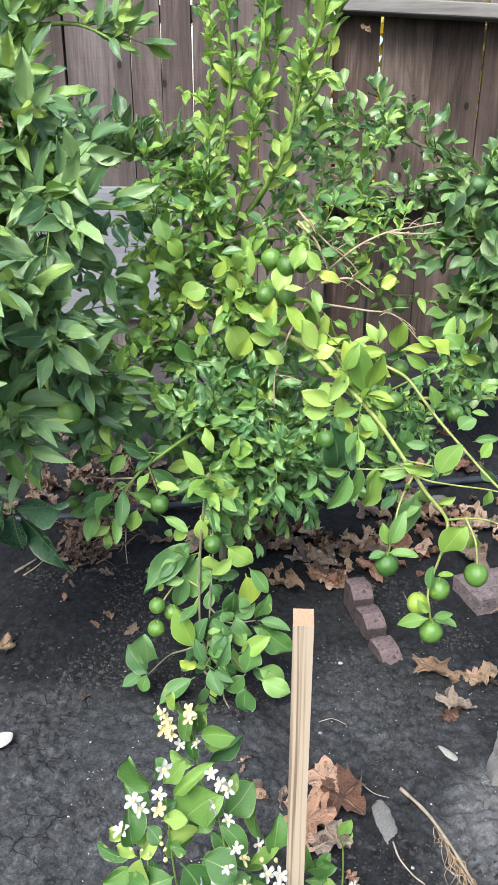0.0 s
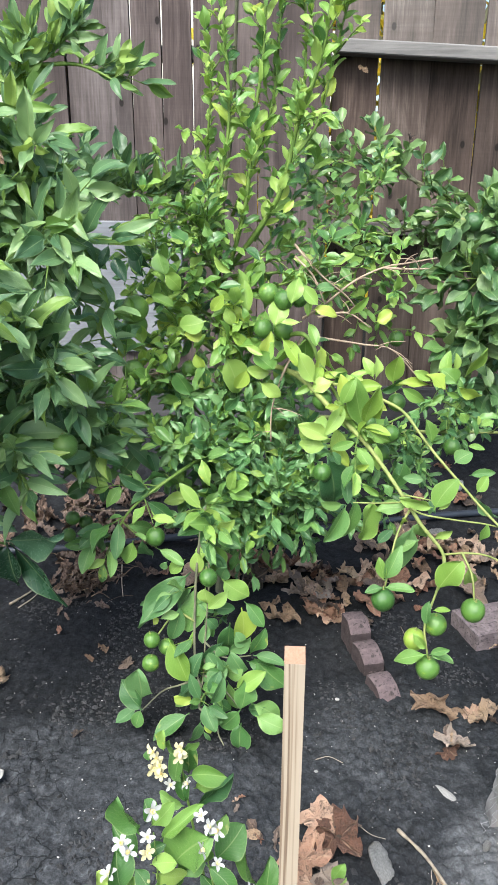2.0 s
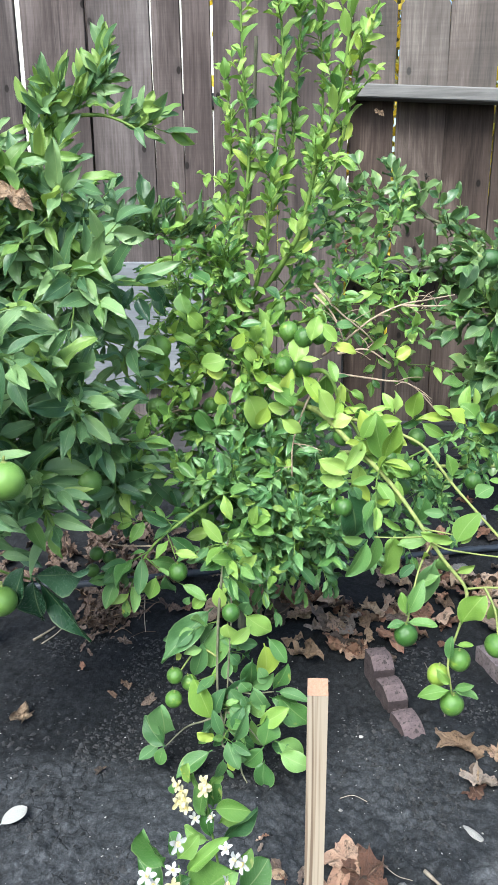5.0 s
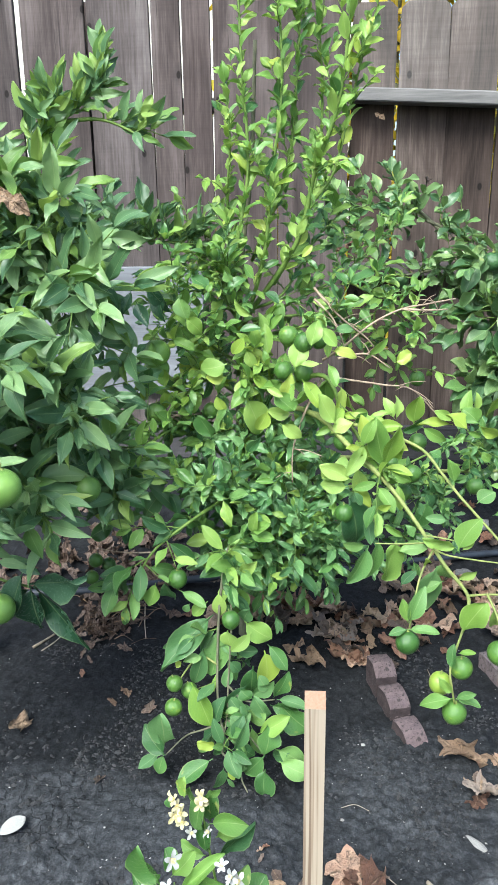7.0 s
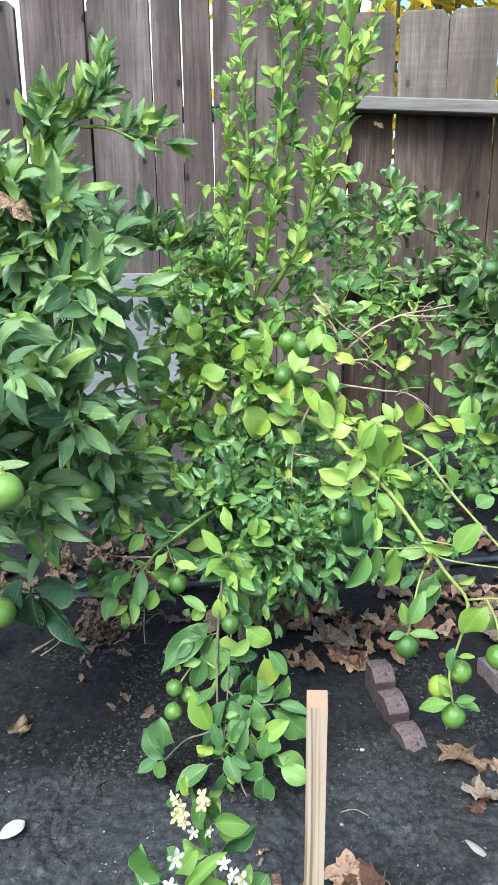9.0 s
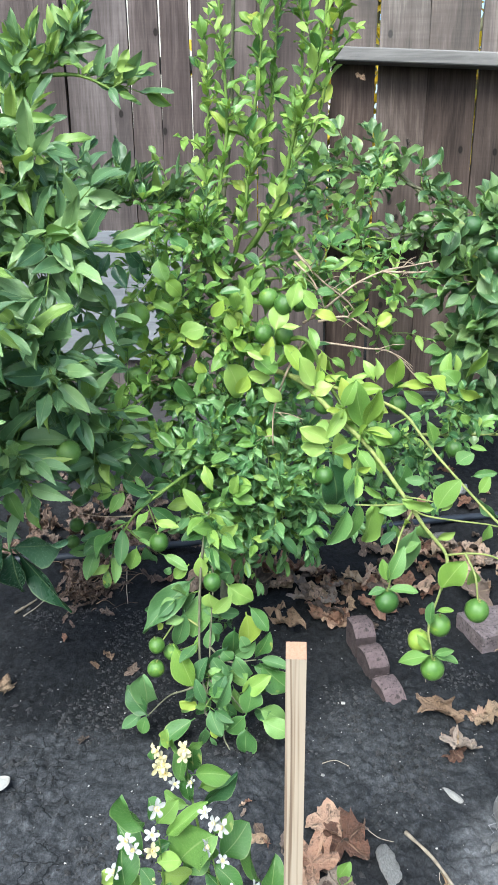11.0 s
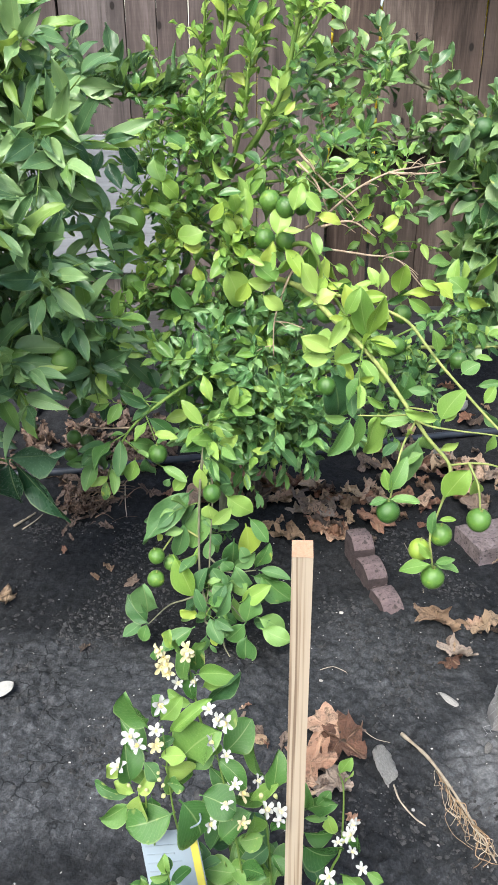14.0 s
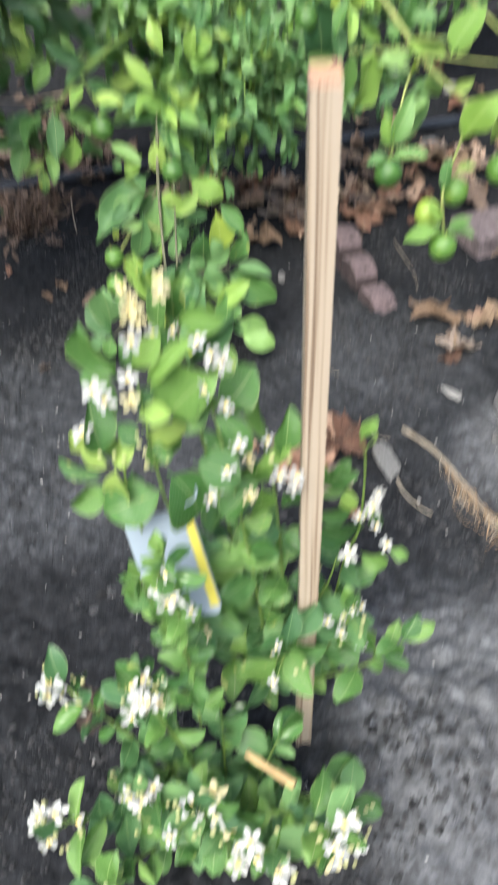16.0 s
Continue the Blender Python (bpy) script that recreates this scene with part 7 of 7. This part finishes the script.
ROOT_LINE = [(0.63, 1.0), (0.664, 0.951), (0.69, 0.9), (0.708, 0.856), (0.718, 0.81), (0.728, 0.76)]
v, f = tube(glide([on_soil(x, y, 0.005) for x, y in ROOT_LINE], 5), 0.0031, 0.001, 8, 0.2, random.Random(2))
part("shaft", mesh_of("shaft", v, f), ROOT, root)
rng = random.Random(31)
for k in range(38):
    s = rng.random()
    a = np.array(on_soil(0.674 + 0.045 * s, 0.932 - 0.12 * s, 0.005))
    l = rng.uniform(0.03, 0.085)
    b = a + np.array((l * rng.uniform(-0.25, 0.3), -l * rng.uniform(0.3, 0.8), 0))
    e = a + np.array((l * rng.uniform(-0.15, 0.5), -l * rng.uniform(0.7, 1.1), 0))
    b[2], e[2] = fine_height(b[0], b[1]) + rng.uniform(0.001, 0.01), fine_height(e[0], e[1]) + rng.uniform(0.0, 0.003)
    kinks = [a] + [a + (b - a) * u + np.array((rng.uniform(-0.004, 0.004), rng.uniform(-0.003, 0.003), rng.uniform(-0.001, 0.003))) for u in (0.4, 0.8)]
    kinks += [b + (e - b) * u + np.array((rng.uniform(-0.005, 0.005), rng.uniform(-0.004, 0.004), 0.001)) for u in (0.35, 0.7, 1.0)]
    v, f = tube(glide(kinks, 3), rng.uniform(0.0004, 0.0011), 0.0003, 5, 0.2, rng)
    part("rootlet", mesh_of("rootlet", v, f), ROOTLET if k % 3 else ROOT, root)
for pts, r, label in (
    ([(0.605, 0.9), (0.612, 0.875), (0.63, 0.85), (0.645, 0.835)], 0.0016, "short pale twig lying on the soil"),
    ([(0.56, 1.03), (0.585, 1.0), (0.61, 0.99)], 0.0007, "thin pale rootlet lying on the soil"),
    ([(0.5, 1.17), (0.525, 1.18), (0.55, 1.165)], 0.0008, "thin pale rootlet lying on the soil"),
    ([(0.72, 1.63), (0.74, 1.5), (0.735, 1.43)], 0.001, "thin pale stalk lying on the soil"),
    ([(-0.26, 1.67), (-0.243, 1.7), (-0.224, 1.733)], 0.004, "dry stalk lying on the soil"),
    ([(-0.235, 1.66), (-0.215, 1.7), (-0.205, 1.73)], 0.002, "dry stalk lying on the soil"),
    ([(-0.02, 1.9), (0.0, 1.8), (0.02, 1.72)], 0.002, "dry stalk lying on the soil"),
):
    v, f = tube(glide([on_soil(x, y, r) for x, y in pts], 5), r, r * 0.6, 6, 0.15, random.Random(3))
    tagged(part("twig", mesh_of("twig", v, f), ROOT, None), label, "twig", "twigs on the soil")


v, f = tube(glide([(0.384, 0.4, 0.232), (0.401, 0.385, 0.237), (0.419, 0.37, 0.242)], 4), 0.0035, 0.0028, 6, 0.2, random.Random(4))
tagged(part("twig", mesh_of("twig", v, f), STICK, None), "short tan stick caught in the low seedling", "twig", "twigs on the soil")
# heap of dry stalks and leaf scraps by the pipe
heap = []
rng = random.Random(61)
for k in range(45):
    x, y = -0.1 + rng.gauss(0, 0.045), 1.8 + rng.gauss(0, 0.075)
    a, l = rng.gauss(0.9, 0.7), rng.uniform(0.03, 0.1)
    z = ground_height(x, y) + rng.uniform(0.004, 0.03)
    dx, dy = math.cos(a) * l, math.sin(a) * l
    heap.append(tube(glide([(x, y, z), (x + dx * 0.5, y + dy * 0.5, z + rng.uniform(-0.002, 0.012)), (x + dx, y + dy, max(z - 0.01, 0.004))], 3), rng.uniform(0.0006, 0.002), 0.0005, 4, 0.3, rng))
v, f = join(heap)
tagged(part("dry_stalks", mesh_of("dry_stalks", v, f), STRAW, None), "heap of dry stalks and leaf scraps on the soil", "plant litter", kind="stuff")


def lump_mesh(name, seed, mat, flat=0.6, rough=0.5):
    bm = bmesh.new()
    bmesh.ops.create_icosphere(bm, subdivisions=3, radius=0.5)
    for v in bm.verts:
        v.co *= 1 + rough * noise.noise(v.co * 2.2 + Vector((seed, seed * 2, 0))) + 0.2 * noise.noise(v.co * 7 + Vector((seed, 0, 3)))
        v.co.z *= flat
    for f in bm.faces:
        f.smooth = True
    me = bpy.data.meshes.new(name)
    bm.to_mesh(me)
    bm.free()
    me.materials.append(mat)
    return me


STONES = [lump_mesh("stone", i + 0.4, STONE, 0.7, 0.3) for i in range(3)]
for x, y, size in ((1.01, 2.42, 0.055), (0.9, 2.16, 0.04), (0.47, 1.5, 0.02), (0.81, 0.99, 0.02), (0.77, 0.98, 0.015)):
    ob = new("stone", STONES[int(x * 100) % 3])
    ob.matrix_world = Matrix.LocRotScale((x, y, fine_height(x, y) + size * 0.02), Euler((0.1, 0.1, x * 40)), (size * 0.8, size * 1.5, size))
    tagged(ob, "rough grey stone half sunk in the soil", "stone", "stones")
slab = new("stone", lump_mesh("stone", 2.4, STONE, 0.5, 0.8))
slab.matrix_world = Matrix.LocRotScale((0.597, 0.937, fine_height(0.597, 0.937)), Euler((0.08, 0.1, 0.18)), (0.034, 0.074, 0.022))
tagged(slab, "flat rough grey stone half sunk in the soil", "stone", "stones")
CHIPS = lump_mesh("wood_chip", 7, CHIP, 0.3)
for x, y, sx, sy, turn in ((0.727, 1.1, 0.015, 0.042, 38), (0.5, 1.14, 0.007, 0.006, 10), (0.63, 0.86, 0.005, 0.005, 0), (0.55, 1.35, 0.009, 0.008, 30)):
    ob = new("wood_chip", CHIPS)
    ob.matrix_world = Matrix.LocRotScale((x, y, fine_height(x, y) + 0.001), Euler((0, 0, radians(turn))), (sx, sy, 0.012))
    tagged(ob, "pale wood chip lying on the soil", "wood chip", "wood chips")
scrap = part("plastic_scrap", lump_mesh("plastic_scrap", 4.2, PALE_LEAF, 0.8, 0.3), None, None)
scrap.matrix_world = Matrix.LocRotScale((0.498, 1.945, fine_height(0.498, 1.945) + 0.03), Euler((0.4, 0.2, 0.3)), (0.014, 0.012, 0.03))
tagged(scrap, "small white plastic scrap at the foot of the tree", "plastic scrap")
red = new("dry_leaf", DEAD[0])
red.matrix_world = Matrix.LocRotScale((0.535, 0.84, fine_height(0.535, 0.84) + 0.004), Euler((0.3, 0.2, 1)), (0.03, 0.03, 0.03))
tagged(red, "small russet leaf scrap on the soil", "dead leaf", "fallen leaves")


def scatter(name, label, count, seed, mat, size, area, patch=-1.0):
    """Crumbs past counting, joined."""
    rng = random.Random(seed)
    base = [(0, 0, 0.5), (0.5, 0, 0), (0, 0.5, 0), (-0.5, 0, 0), (0, -0.5, 0), (0, 0, -0.4), (0.3, 0.3, 0.25), (-0.3, -0.3, 0.25)]
    tris = [(0, 1, 6), (0, 6, 2), (6, 1, 2), (0, 2, 3), (0, 3, 7), (0, 7, 4), (7, 3, 4), (0, 4, 1), (5, 2, 1), (5, 3, 2), (5, 4, 3), (5, 1, 4)]
    pieces = []
    spots = [(rng.uniform(*area[0]), rng.uniform(*area[1])) for k in range(count)]
    relief = fine_relief(*np.array(spots).T)
    for (x, y), high in zip(spots, relief):
        if noise.noise((x * 5, y * 5, seed)) < patch * rng.random():
            continue
        s = size * rng.uniform(0.3, 1.0) ** 3 * 2.4
        a = rng.uniform(0, 6.28)
        ca, sa = math.cos(a), math.sin(a)
        z = ground_height(x, y) + high
        q = [s * rng.uniform(0.6, 1.4) for _ in range(3)]
        pieces.append((np.array([(x + (v[0] * q[0]) * ca - v[1] * q[1] * sa, y + v[0] * q[0] * sa + v[1] * q[1] * ca, z + (v[2] - 0.12) * q[2] * 0.8) for v in base]), tris))
    v, f = join(pieces)
    tagged(part(name, mesh_of(name, v, f, smooth=False), mat, None), label, "soil", kind="stuff")


scatter("soil_crumbs", "loose crumbs of dark soil", 52000, 3, CLOD, 0.0046, ((-0.4, 1.05), (0.35, 1.7)), 0.15)
scatter("soil_clods", "larger clods of grey soil", 2200, 6, CLOD, 0.0088, ((-0.4, 0.62), (0.6, 1.4)), 0.3)
scatter("pale_grit", "scattered pale grit and wood crumbs", 2600, 4, CHIP, 0.0018, ((-0.5, 1.1), (0.3, 1.8)))

# ---- beyond the fence ----
# unseen wall, added so that the left fence gaps look bright
backing_wall = part("wall_far", box_bm(-9, 1.2, 9.0, 9.2, 0, 4.2, 0.01), speckle_material("cream_backing", (0.5, 0.47, 0.4), (0.62, 0.59, 0.52), 5), None)
tagged(backing_wall, "added pale wall, bright through the left fence gaps", "wall", kind="structure")
hedge = thing("hedge", (1.6, 5.2, 0.0), "sunlit yellow-green trees beyond the fence", "hedge", kind="stuff")
far = Crown(hedge, 91)
far.twig_bark = BARK_GREY
rng = random.Random(8)
for k in range(64):
    x, y = rng.uniform(0.0, 3.6), rng.uniform(4.6, 6.0)
    line = glide([(x, y, 0), (x + rng.uniform(-0.2, 0.2), y, 1.2), (x + rng.uniform(-0.4, 0.4), y - 0.2, rng.uniform(2.6, 3.7))], 6)
    far.twigs.append(tube(line, 0.03, 0.01, 6))
    far.spray(line, 14, (0.2, 0.5), (0, -0.3, 0.2), 0.005, 0.15, 1.0, gap=0.065, size=0.18, kind="lime", tones=[("hedge", 1)])
# low shrubs, also added, to colour the lower part of those gaps
for k in range(26):
    x, y = rng.uniform(-2.6, 0.2), rng.uniform(4.6, 5.6)
    line = glide([(x, y, 0), (x + rng.uniform(-0.2, 0.2), y, 0.4), (x + rng.uniform(-0.4, 0.4), y - 0.2, rng.uniform(0.6, 0.95))], 6)
    far.twigs.append(tube(line, 0.03, 0.01, 6))
    far.spray(line, 8, (0.2, 0.5), (0, -0.3, 0.2), 0.005, 0.1, 1.0, gap=0.07, size=0.18, kind="lime", tones=[("hedge", 1)])
far.finish(0, lambda p: False)
